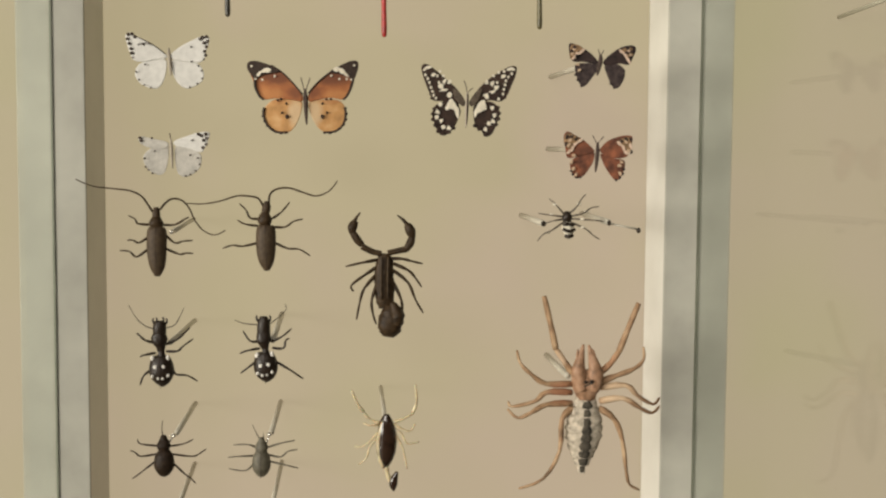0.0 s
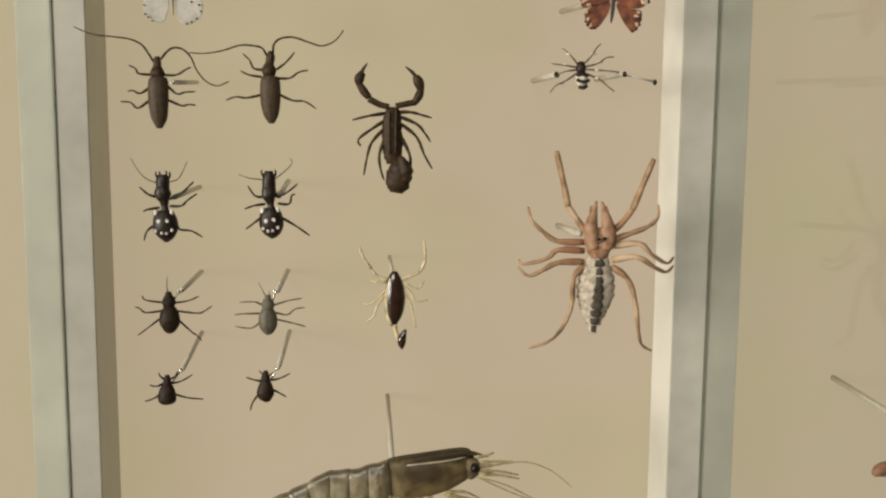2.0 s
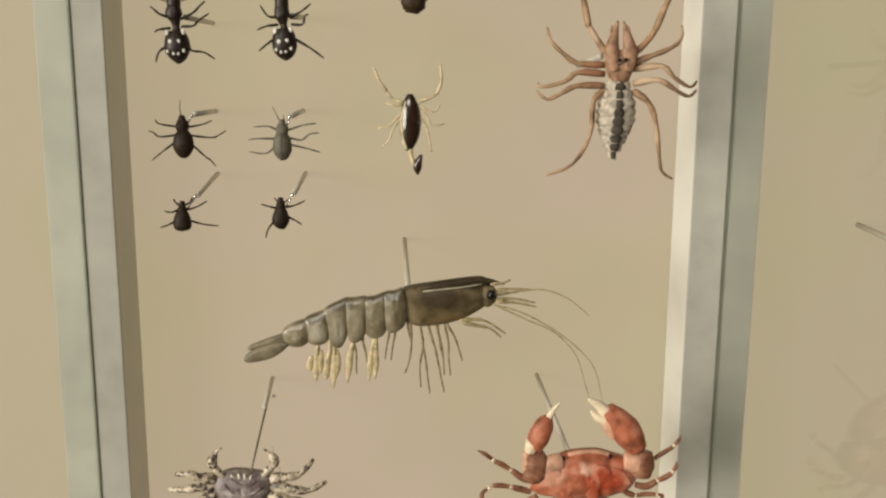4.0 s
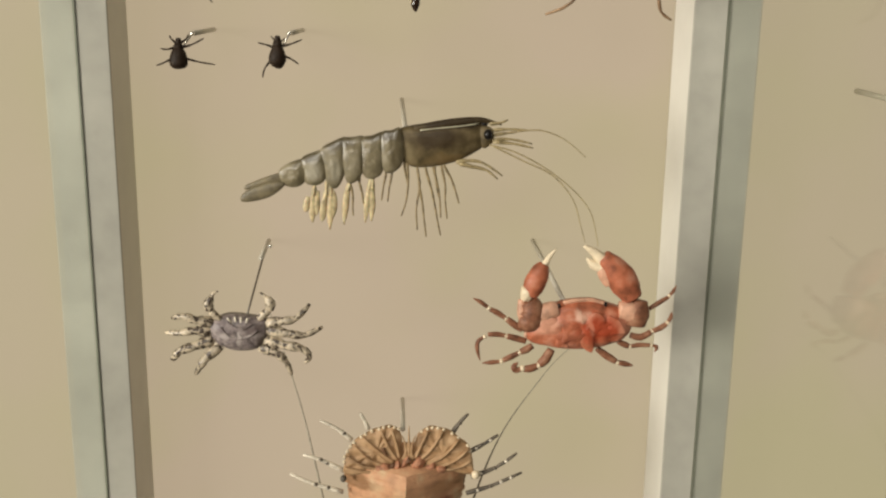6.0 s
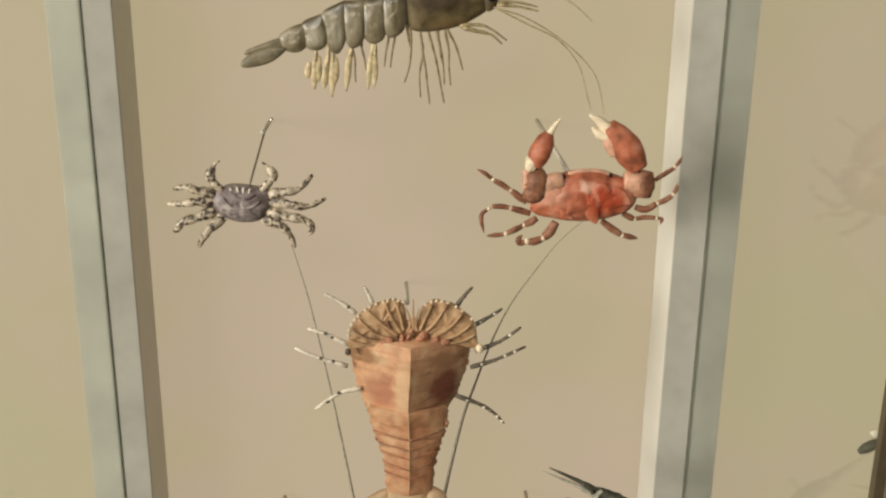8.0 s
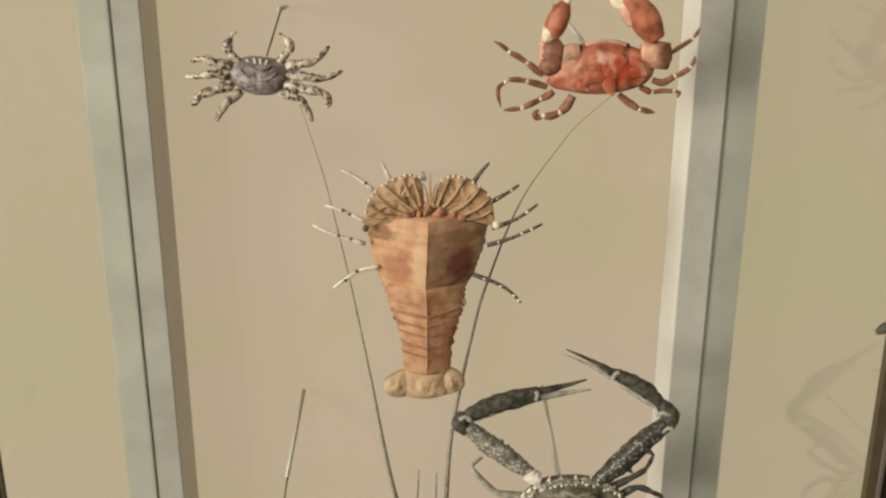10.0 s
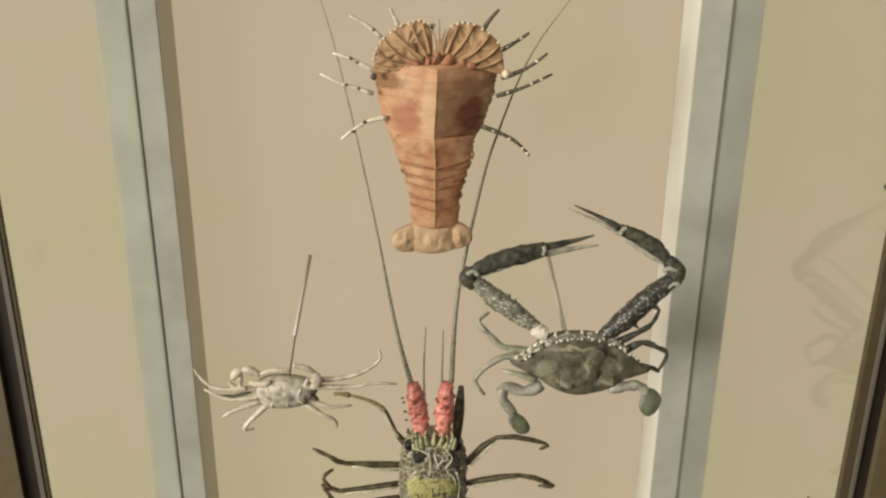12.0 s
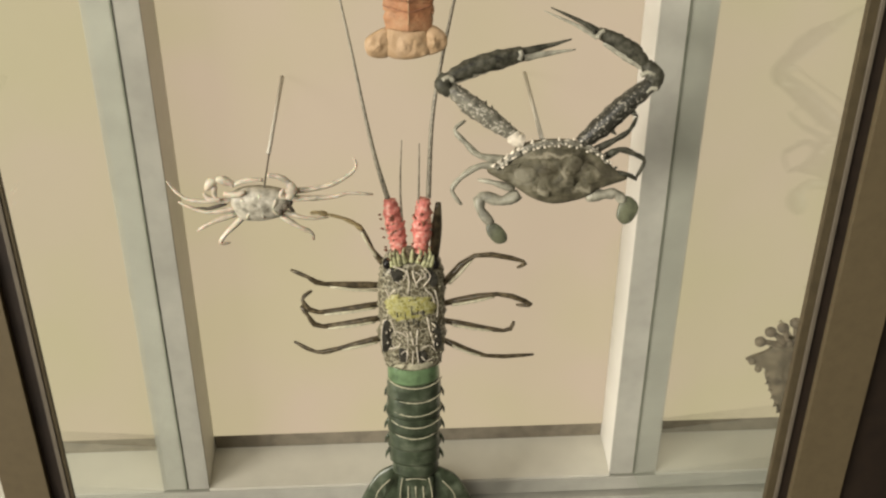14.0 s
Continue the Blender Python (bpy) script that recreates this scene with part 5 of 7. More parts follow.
# the camel spider
AT = (0.1872, 0.8000, 1.4272)
s = specimen("camel_spider", AT, "large tan camel spider with a pale hairy striped abdomen", "camel spider", INS)
for k, hw in enumerate((8.6, 10.4, 13.0, 15.6, 16.6, 16.0, 14.0, 11.0, 7.6, 3.6)):
    z, x = -1.0 - 6.9 * k, 1.0 - 0.35 * k
    part("belly_ring", trunk([(x, z + 4.6), (x, z), (x, z - 4.8)], [hw * 0.92, hw, hw * 0.86], 0.62, 0.0, steps=6, n=20, rough=0.12), M_HAIRY, s)
    w = (3.6, 4.6, 3.4, 3.6, 4.8, 5.4, 5.6, 5.2, 4.4, 2.4)[k]
    part("stripe_patch", trunk([(x, z + 3.7), (x + 0.3, z), (x, z - 3.9)], [w * 0.62, w, w * 0.66], 0.5, hw * 0.62 - 0.2 * w, n=12, rough=0.15), M_STRIPE, s)
part("head", trunk([(0.1, 22.2), (0.3, 13.8), (0.9, 4.9), (1.1, -4.0)], [8.0, 12.5, 11.0, 7.0], 0.7, 1.0), M_RUSSET, s)
for pts, w in (([(-3.5, 5.0), (-6.7, 17.8), (-6.8, 27.1), (-3.2, 45.3)], [5.0, 6.6, 5.2, 0.9]), ([(5.9, 4.9), (7.7, 17.7), (6.5, 27.0), (1.3, 44.8)], [5.0, 6.8, 5.2, 0.9])):
    part("jaw", trunk(pts, w, 0.8, 6.0), M_RUSSET, s)
dots("eye", [(-1.7, 13.8), (3.2, 14.3)], 1.8, 1.4, M_EYE, s, 11.5, rd=1.4)
part("mouth_line", limb([(-8.6, 11.4), (-2.6, 9.9), (3.3, 12.3), (9.3, 9.8)], 0.6, 0.6, 9.0, arch=1.0), M_STRIPE, s)
many("fang", ([(-7.8, 27.1), (-8.9, 33.5), (-8.1, 41.4)], [(7.0, 29.5), (6.9, 34.4), (4.8, 41.3)]), 1.6, 0.6, M_RUSSET, s, 7.0)
many("feeler_arm", ([(-11.7, 19.8), (-19.2, 30.7), (-26.3, 41.0)], [(-26.3, 40.5), (-31.0, 61.5), (-37.2, 86.4)], [(12.1, 19.6), (21.9, 28.9), (29.1, 39.2)], [(28.6, 38.2), (36.2, 57.8), (45.3, 80.4)]), 2.9, 2.3, M_TAN, s, 3.0, knots=0.15)
many("leg", ([(-11.5, 10.0), (-34.7, 11.2), (-47.1, 19.1), (-57.0, 29.0), (-59.6, 39.7)], [(-11.4, 2.6), (-34.6, 3.8), (-44.4, -3.5), (-63.9, -8.2), (-66.4, -4.7)], [(-11.3, -6.8), (-34.5, -7.0), (-47.7, -13.3), (-58.9, -18.1), (-67.3, -11.1)], [(-10.2, -10.8), (-20.5, -19.5), (-22.6, -46.7), (-36.1, -71.3), (-56.7, -80.9)], [(12.2, 11.7), (27.0, 18.0), (41.8, 24.3), (50.2, 31.7), (51.0, 42.0)], [(12.3, 6.8), (34.6, 9.5), (44.8, 0.5), (59.0, -7.5), (65.9, -2.7)], [(12.5, -5.1), (32.3, -1.8), (47.5, -10.4), (58.6, -15.0), (66.0, -10.1)], [(12.6, -11.0), (25.2, -20.1), (32.0, -37.5), (36.0, -65.0), (39.7, -77.6), (49.4, -83.8)]), 3.1, 1.0, M_TAN, s, arch=6, knots=0.3, taper=1.3)
rod([(-14.7, 16.6, -4), (-5.7, 9.7, -148)], 3.0, s)

# the prawn
AT = (-0.0127, 0.7900, 1.2243)
p = specimen("prawn", AT, "large olive grey prawn with yellow swimmerets and long feelers", "prawn", CRU)
part("carapace", plate([(21.8, 25.9), (31.9, 29.3), (54.6, 32.6), (79.9, 35.9), (91.3, 35.7), (95.6, 30.5), (95.7, 20.0), (92.7, 12.7), (85.1, 7.1), (69.8, -0.5), (49.5, -4.9), (31.8, -4.6), (22.5, 5.5), (19.2, 16.6)], 9, 8, 0, rough=0.5), M_PRAWN, p)
part("rostrum", trunk([(34.3, 27.3), (54.4, 30.3), (74.5, 33.6), (92.2, 34.9), (107.9, 31.3)], [2.6, 4.0, 3.6, 2.4, 0.5], 0.8, 3.0, n=10), M_PRAWN, p, "dark toothed rostrum")
part("cheek", plate([(89.6, 29.0), (99.0, 28.8), (101.6, 20.9), (98.4, 13.9), (91.5, 12.4)], 3, 4, 3), M_PRAWN, p)
for k, o in enumerate(([(22.8, 26.4), (15.5, 24.9), (7.2, 22.5), (6.6, 5.8), (9.0, -6.8), (15.3, -9.3), (23.7, -2.8), (25.8, 10.7)],
                      [(9.2, 22.7), (-0.8, 20.3), (-9.4, 17.5), (-9.6, 0.9), (-7.4, -11.7), (0.1, -14.2), (7.5, -9.1), (9.1, 5.8)],
                      [(-6.9, 18.5), (-17.1, 18.7), (-25.4, 16.2), (-25.4, -1.4), (-21.9, -16.7), (-15.1, -17.4), (-9.2, -10.1), (-7.0, 3.4)],
                      [(-22.4, 17.8), (-33.4, 14.8), (-43.8, 7.7), (-40.5, -6.4), (-38.2, -19.0), (-31.0, -22.8), (-25.3, -13.7), (-23.6, 1.1)],
                      [(-40.5, 7.7), (-49.8, 5.8), (-59.9, 0.5), (-58.1, -10.0), (-56.5, -18.7), (-47.8, -20.7), (-40.9, -16.1), (-38.7, -3.8)],
                      [(-56.7, -0.4), (-67.4, -2.0), (-77.3, -7.8), (-78.9, -13.5), (-74.6, -20.9), (-65.4, -22.7), (-58.0, -18.4), (-55.6, -8.7)])):
    part("tail_segment", plate(grown(o, 1.05), 4.6, 6, 3.6 - 0.6 * k, rough=0.9), M_PRAWN2, p)
for o, dd in (([(-76.1, -11.1), (-86.6, -13.5), (-98.0, -17.8), (-107.3, -22.0), (-106.9, -25.5), (-91.8, -21.8), (-76.8, -19.0)], 1.0), ([(-75.3, -18.8), (-86.5, -19.1), (-101.6, -23.5), (-110.4, -29.9), (-110.6, -35.1), (-101.9, -35.3), (-86.8, -31.2), (-75.4, -22.7)], 3.0)):
    part("tail_fan", plate(o, 2.5, 2, dd), M_PRAWN3, p)
part("carapace_line", limb([(39.3, 26.5, 7.6), (54.4, 28.4, 8.6), (72.0, 30.2, 8.4), (88.3, 32.5, 6.2)], 0.6, 0.5, steps=3), M_PALELINE, p)
part("eye", blob((96.1, 23.6), 3.8, 4.6, 3.8, 9), M_EYE, p)
part("eye", blob((93.3, 32.4), 3.2, 3.4, 3.2, 1), M_EYE, p)
for pts in ([(-49.4, -22.8), (-50.6, -33.9), (-51.6, -45.8), (-51.5, -53.8)],
            [(-35.5, -22.3), (-35.7, -34.2), (-36.4, -47.5), (-36.9, -60.3)],
            [(-39.4, -26.2), (-41.6, -36.7), (-42.8, -47.3), (-43.6, -52.7)],
            [(-19.6, -18.7), (-22.2, -29.2), (-23.7, -42.4), (-24.9, -55.2)],
            [(-1.8, -16.4), (-4.0, -29.5), (-5.3, -40.1), (-6.8, -53.5)],
            [(-0.3, -17.7), (-0.9, -29.6), (-0.8, -40.2), (-1.6, -52.2)],
            [(-55.1, -31.2), (-56.2, -36.4), (-56.8, -41.7), (-56.6, -44.4)],
            [(-33.8, -26.3), (-32.9, -34.3), (-33.8, -43.5), (-34.7, -50.2)],
            [(-47.0, -26.0), (-47.6, -34.0), (-48.0, -41.9), (-48.3, -47.2)]):
    part("swimmeret", trunk(pts, [1.7, 2.6, 2.8, 0.5], 0.35, 0.0, n=8, steps=3), M_FLAP, p)
many("swimmeret_stem", ([(-49.0, -13.8), (-49.4, -22.8), (-50.2, -30.2)], [(-35.1, -13.3), (-35.5, -22.3), (-35.6, -30.2)], [(-39.0, -17.2), (-39.4, -26.2), (-40.9, -33.2)], [(-19.200000000000003, -9.7), (-19.6, -18.7), (-21.3, -25.7)], [(-1.4, -7.4), (-1.8, -16.4), (-3.3, -25.1)], [(0.10000000000000003, -8.7), (-0.3, -17.7), (-0.7, -25.6)]), 1.7, 1.3, M_FLAP, p, 0.5, knots=0.2)
many("walking_leg", ([(-19.1, -14.0), (-19.1, -20.0), (-17.2, -29.3), (-17.3, -39.9), (-16.9, -47.4)], [(-11.5, -12.8), (-11.5, -18.8), (-9.5, -26.8), (-8.6, -33.4), (-7.9, -37.4)], [(10.9, -5.3), (10.9, -11.3), (8.8, -21.8), (7.2, -34.3)], [(16.0, -4.9), (16.0, -10.9), (13.9, -21.9), (12.3, -35.2)], [(29.3, 0.9), (29.3, -5.1), (29.7, -19.6), (27.9, -35.5), (24.0, -47.4)], [(37.4, 0.0), (37.4, -6.0), (39.4, -22.4), (36.8, -41.0), (37.8, -59.8)], [(26.7, 0.2), (26.7, -5.8), (28.2, -14.3), (30.2, -22.3)], [(44.5, -0.6), (44.5, -6.6), (49.1, -22.6), (52.2, -36.0), (54.7, -49.4), (57.8, -64.3)], [(50.9, 0.6), (50.9, -5.4), (54.7, -20.1), (56.8, -33.4), (57.8, -49.0)], [(57.8, 1.8), (57.8, -4.2), (61.2, -20.2), (61.4, -33.5), (63.2, -49.6)], [(60.4, 1.7), (60.4, -4.3), (66.3, -15.0), (70.1, -25.7), (73.2, -36.4)], [(39.4, -16.4), (39.4, -22.4), (41.9, -35.8), (43.4, -49.2), (45.5, -65.4)], [(52.2, 0.5), (52.2, -5.5), (53.2, -17.4), (55.8, -30.7)]), 1.35, 0.6, M_PLEGD, p, 0.0, knots=0.25)
many("mouth_limb", ([(70.0, -0.6), (80.2, 0.8), (93.0, -1.0), (109.7, -11.9)], [(72.5, -1.7), (82.7, -4.0), (95.6, -6.9), (105.9, -15.0)], [(77.6, -2.6), (87.9, -5.4), (98.1, -7.5)]), 2.0, 0.6, M_PLEG, p, 2.0)
many("antenna_scale", ([(100.2, 18.9), (115.5, 19.5), (133.9, 15.8)], [(100.2, 17.1), (118.1, 15.8), (134.7, 12.3)], [(100.1, 26.8), (112.8, 27.9), (130.7, 27.1)], [(97.5, 32.0), (106.4, 33.2), (112.8, 35.7)], [(100.2, 22.9), (112.9, 24.7), (120.5, 25.7)]), 1.7, 0.6, M_PLEG, p, 5.0)
many("long_feeler", ([(97.6, 14.8), (120.6, 8.4), (146.4, -5.2), (169.9, -22.9), (185.8, -41.9), (192.9, -66.3), (193.6, -72.5)], [(100.1, 14.0), (125.8, 1.8), (151.6, -10.6), (170.0, -30.8), (178.3, -55.1), (182.5, -68.7)], [(120.4, 26.0), (140.8, 27.2), (161.3, 19.6), (179.6, 4.8)]), 0.7, 0.3, M_PLEG, p, 6.0, knots=0.0, steps=8)
rod([(27.4, 22.5, -4), (24.4, 40.6, -158)], 2.3, p)


def crab(at, label, outline, dome, mat, rough=1.2):
    c = specimen("crab", at, label, "crab", CRU)
    part("carapace", plate(outline, dome, 7, 2.0, rough=rough), mat, c)
    return c


def welts(places, half, dome, mat, c):
    """Low swellings that lie on a domed shell; half is the shell's half-width and half-height."""
    for k, (x, z, w, h) in enumerate(places):
        up = math.sqrt(max(0.05, 1 - (x / half[0]) ** 2 - (z / half[1]) ** 2))
        part("shell_welt", plate(spot((x, z), w, h, 25 * k, k), 1.3, 3.0, 1.3 + dome * up, rough=0.5), mat, c)


# the small purple crab
AT = (-0.1301, 0.8000, 1.0708)
c = crab(AT, "small purple grey crab with dark spotted cream legs", [(-24.7, 8.8), (-15.7, 14.4), (-5.8, 16.0), (7.9, 14.5), (16.7, 12.9), (24.5, 9.8), (23.1, -5.2), (18.8, -13.0), (9.3, -17.2), (-5.6, -17.2), (-13.9, -14.0), (-20.6, -10.4), (-26.6, -0.0)], 9, M_PURPLE)
part("shell_margin", limb([(-25.8, 6.7), (-26.7, -2.6), (-20.7, -11.4), (-14.4, -14.6)], 2.2, 1.6, 2.0), M_BONE, c)
for o in ([(-9.8, 12.9), (-3.2, 6.7), (5.6, 5.7), (11.7, 9.8)], [(-16.0, 6.7), (-6.5, -2.6), (7.3, -2.6), (16.4, 3.6)], [(-12.7, -8.8), (-2.7, -6.8), (7.1, -7.8), (13.0, -10.9)]):
    part("shell_ridge", limb(o, 0.8, 0.8, 10.3, arch=0.6), M_PURPLE, c)
many("brow_ridge", ([(-9.8, 14.4), (-6.0, 9.8)], [(-3.4, 15.5), (-2.2, 7.8)], [(2.0, 15.0), (1.7, 6.7)], [(7.9, 13.9), (5.7, 7.8)]), 1.2, 0.8, M_BONE, c, 8.0)
for pts, w in (([(-15.8, 11.9), (-21.5, 16.0), (-24.2, 20.1)], [2.6, 3.6, 3.0]), ([(-24.3, 19.0), (-26.5, 25.2), (-23.7, 32.3)], [3.2, 4.6, 2.6]), ([(-23.8, 31.3), (-21.6, 35.4), (-17.6, 37.4)], [1.8, 1.4, 0.6]), ([(16.7, 11.9), (21.2, 16.0), (25.8, 20.1)], [2.6, 3.6, 3.0]), ([(26.8, 20.1), (27.4, 26.3), (24.2, 31.9)], [3.2, 4.6, 2.6]), ([(24.6, 30.4), (21.8, 33.9), (18.0, 37.0)], [1.8, 1.4, 0.6])):
    part("claw_joint", trunk(pts, w, 0.9, 4.0, n=10), M_SPOTLEG, c)
many("leg", ([(-21.9, 6.7), (-38.8, 11.3), (-48.4, 14.9), (-59.3, 11.8)], [(-24.1, -0.0), (-39.3, 1.5), (-51.7, -0.5), (-65.9, -1.6)], [(-22.4, -6.7), (-40.0, -13.0), (-53.5, -17.1), (-56.8, -23.4), (-61.8, -26.0)], [(-17.8, -13.0), (-30.6, -24.5), (-36.5, -32.9), (-40.8, -40.3)], [(22.4, 6.7), (37.3, 10.4), (49.7, 13.0), (61.3, 24.8)], [(22.3, 1.6), (42.0, -1.0), (56.8, -2.6), (72.3, 3.7)], [(20.0, -7.8), (39.2, -12.0), (54.1, -14.6), (60.9, -22.5), (56.3, -29.3)], [(16.8, -14.1), (31.6, -19.3), (40.3, -27.7), (44.0, -41.0)]), 5.4, 1.6, M_SPOTLEG, c, arch=5, knots=0.35)
rod([(7.4, 17.2, 6), (12.5, 51.7, -60)], 0.9, c, M_WIRE)
rod([(11.7, 52.8, -55), (6.5, 49.7, -148)], 2.2, c)
clip([(20.8, 65.7)][0], -50, c)

# the red crab
AT = (0.1740, 0.8050, 1.0747)
c = crab(AT, "coral red crab with stout ivory-tipped claws", [(-51.0, -7.5), (-46.3, 4.1), (-36.4, 12.7), (-23.7, 20.3), (-10.9, 23.6), (7.7, 24.7), (22.8, 21.0), (36.3, 15.7), (44.3, 7.1), (45.3, -2.6), (39.8, -11.3), (28.8, -16.7), (10.1, -21.0), (-10.6, -22.0), (-31.4, -19.0), (-45.6, -15.2)], 13, M_RED, 3.0)
welts([(-30, 3, 9, 8), (-12, -4, 9, 9), (10, 6, 10, 8), (28, 2, 10, 9), (4, -10, 12, 6), (-20, -12, 8, 5)], (50, 24), 13, M_RED, c)
part("mouth_edge", limb([(-17.7, 22.1), (-6.6, 24.4), (8.3, 24.8), (19.7, 21.6)], 2.0, 2.0, 5.0), M_PINKISH, c)
many("shell_margin", ([(-50.7, -10.5), (-48.4, 0.1), (-39.4, 9.2), (-28.5, 15.5)],), 1.4, 1.0, M_PINKISH, c, 3.5, knots=0)
dots("eye", [(-22.4, 20.6), (19.2, 22.0)], 1.7, 2.2, M_EYE, c, 9, rd=2.0)
for pts, w, mat in (([(-22.6, 17.0), (-31.8, 14.1), (-44.7, 8.3)], [7, 9, 8], M_PINKISH),
                   ([(-57.3, 5.5), (-48.9, 5.5), (-45.5, 15.0), (-49.6, 24.5)], [6, 10.5, 11, 8], M_REDLEG),
                   ([(-55.8, 25.7), (-54.5, 14.3), (-54.2, 5.8)], [3, 5, 3], M_PINKISH),
                   ([(-56.3, 31.7), (-51.3, 31.1), (-47.0, 28.7)], [6, 8, 6], M_IVORY),
                   ([(-48.8, 29.3), (-43.7, 41.5), (-39.5, 51.8), (-36.5, 58.0)], [7.5, 9.8, 8.2, 4.6], M_RED),
                   ([(-36.9, 55.6), (-31.8, 64.9), (-26.0, 71.7)], [3.6, 2.2, 0.6], M_IVORY),
                   ([(-36.5, 57.1), (-33.9, 61.7), (-32.0, 64.1)], [3.0, 2.0, 0.8], M_IVORY),
                   ([(32.0, 16.1), (41.5, 15.2), (49.3, 10.4)], [8, 10, 9], M_PINKISH),
                   ([(48.0, 1.7), (49.1, 13.3), (50.8, 24.8)], [9, 11, 7], M_REDLEG),
                   ([(44.5, 26.7), (35.1, 41.8), (25.0, 54.9), (15.2, 65.1)], [8.5, 13.2, 11.2, 7], M_RED),
                   ([(23.4, 39.6), (18.2, 49.8), (14.9, 58.2)], [5, 7, 5], M_PINKISH),
                   ([(15.4, 61.4), (7.6, 68.8), (-1.9, 74.6)], [6, 4.2, 1.3], M_IVORY),
                   ([(15.3, 55.2), (7.8, 57.1), (1.0, 63.5)], [5.5, 4.2, 1.2], M_IVORY)):
    part("claw_joint", trunk(pts, w, 0.8, 6.0, n=16, steps=5, rough=0.08), mat, c)
for wide, joints in ((5.2, ([(-53.2, -5.0), (-60.0, -0.2), (-67.1, 5.2)], [(-68.3, 6.0), (-76.3, 11.3), (-82.4, 14.2)], [(-83.9, 15.5), (-91.5, 21.3), (-98.1, 24.7)])),
                     (5.0, ([(-49.5, -15.8), (-58.6, -12.8), (-66.6, -10.9)], [(-67.8, -10.5), (-75.7, -9.1), (-84.2, -9.2)], [(-87.0, -11.5), (-92.9, -15.8), (-93.3, -23.6), (-90.6, -33.8)])),
                     (5.6, ([(-43.3, -19.7), (-48.8, -23.6), (-54.0, -25.9)], [(-55.1, -26.7), (-62.8, -30.5), (-69.7, -33.8)], [(-71.2, -34.8), (-80.7, -35.8), (-88.6, -36.4)])),
                     (7.4, ([(-26.0, -23.6), (-31.3, -33.4), (-36.5, -37.8)], [(-37.2, -39.0), (-44.3, -41.7), (-50.4, -42.3)], [(-51.6, -41.7), (-57.6, -43.3), (-59.3, -39.7), (-56.0, -35.8)])),
                     (4.6, ([(48.5, 4.8), (55.8, 9.6), (60.3, 13.5)], [(60.8, 14.5), (69.4, 20.3), (78.4, 26.1)], [(78.9, 27.0), (82.7, 31.9), (84.8, 37.0)])),
                     (5.4, ([(45.7, -9.8), (55.3, -11.8), (64.6, -6.9)], [(65.5, -6.3), (72.9, -3.0), (78.4, 0.9)], [(78.9, 1.9), (81.7, 6.8), (82.3, 12.0)])),
                     (4.6, ([(34.6, -15.7), (40.5, -18.7), (44.8, -20.6)], [(46.0, -20.6), (54.9, -19.3), (64.5, -19.7)], [(65.4, -19.7), (70.3, -20.6), (70.4, -22.6), (69.3, -26.0)])),
                     (5.4, ([(15.9, -22.6), (24.9, -29.5), (33.8, -35.1)], [(35.4, -35.9), (42.6, -37.5), (49.8, -39.1)]))):
    for k, pts in enumerate(joints):
        end = 0.2 if k == len(joints) - 1 else 0.8
        wide *= 0.64 if k == 0 else 1
        part("leg", trunk(pts, [wide * (0.8 - 0.17 * k)] + [wide * (1.0 - 0.2 * k)] * (len(pts) - 2) + [wide * end * (1.0 - 0.2 * k)], 0.8, -1.0, n=10, rough=0.1), M_REDLEG, c)
        if k:
            part("pale_joint", blob(pts[0], wide * 0.62, wide * 0.62, wide * 0.62, -1.0), M_IVORY, c)
rod([(-15.6, 20.5, -4), (-25.9, 47.1, -143)], 2.3, c)

# the flathead lobster
AT = (0.0157, 0.8000, 0.8880)
f = specimen("flathead_lobster", AT, "orange tan flathead lobster with broad shovel-shaped head plates", "flathead lobster", CRU)
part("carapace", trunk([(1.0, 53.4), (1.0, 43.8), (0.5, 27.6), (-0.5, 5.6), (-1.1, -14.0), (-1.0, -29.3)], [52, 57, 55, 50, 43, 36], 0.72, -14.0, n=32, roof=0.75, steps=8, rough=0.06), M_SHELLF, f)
for o in ([(1.9, 51.3), (-1.5, 63.2), (-3.3, 81.5), (-7.7, 90.3), (-14.8, 92.3), (-23.7, 90.3), (-36.6, 84.7), (-46.2, 76.9), (-53.1, 66.0), (-55.6, 54.2), (-54.5, 45.4), (-30.6, 46.9), (-9.8, 48.7)], [(3.2, 51.3), (7.0, 63.2), (9.5, 77.6), (14.6, 87.1), (23.5, 91.2), (36.4, 89.2), (48.1, 81.9), (57.3, 73.5), (61.4, 64.4), (63.1, 51.1), (62.0, 44.4), (39.7, 48.5), (16.2, 49.4)]):
    part("head_plate", plate(o, 4, 3, 1.0, ripple=9, rough=1.4), M_PLATE, f)
many("plate_fold", ([(-9.8, 58.2), (-22.6, 68.7), (-38.4, 83.1)], [(-17.6, 54.3), (-33.0, 62.2), (-45.7, 74.5)], [(-20.2, 51.6), (-38.3, 55.7), (-53.1, 64.9)], [(-7.2, 60.8), (-14.9, 73.9), (-21.2, 88.2)], [(-5.1, 63.5), (-7.7, 76.5), (-11.8, 89.4)], [(-22.8, 49.0), (-39.6, 49.8), (-54.8, 53.1)], [(13.5, 60.8), (23.7, 71.2), (34.3, 88.1)], [(21.3, 56.8), (36.7, 66.0), (49.3, 80.3)], [(26.5, 53.3), (44.6, 59.4), (58.6, 71.1)], [(29.2, 50.1), (47.3, 52.7), (61.5, 59.3)], [(9.6, 63.4), (14.7, 75.2), (21.0, 88.9)]), 1.9, 1.2, M_PLATE, f, 4.6, knots=0, arch=1.5)
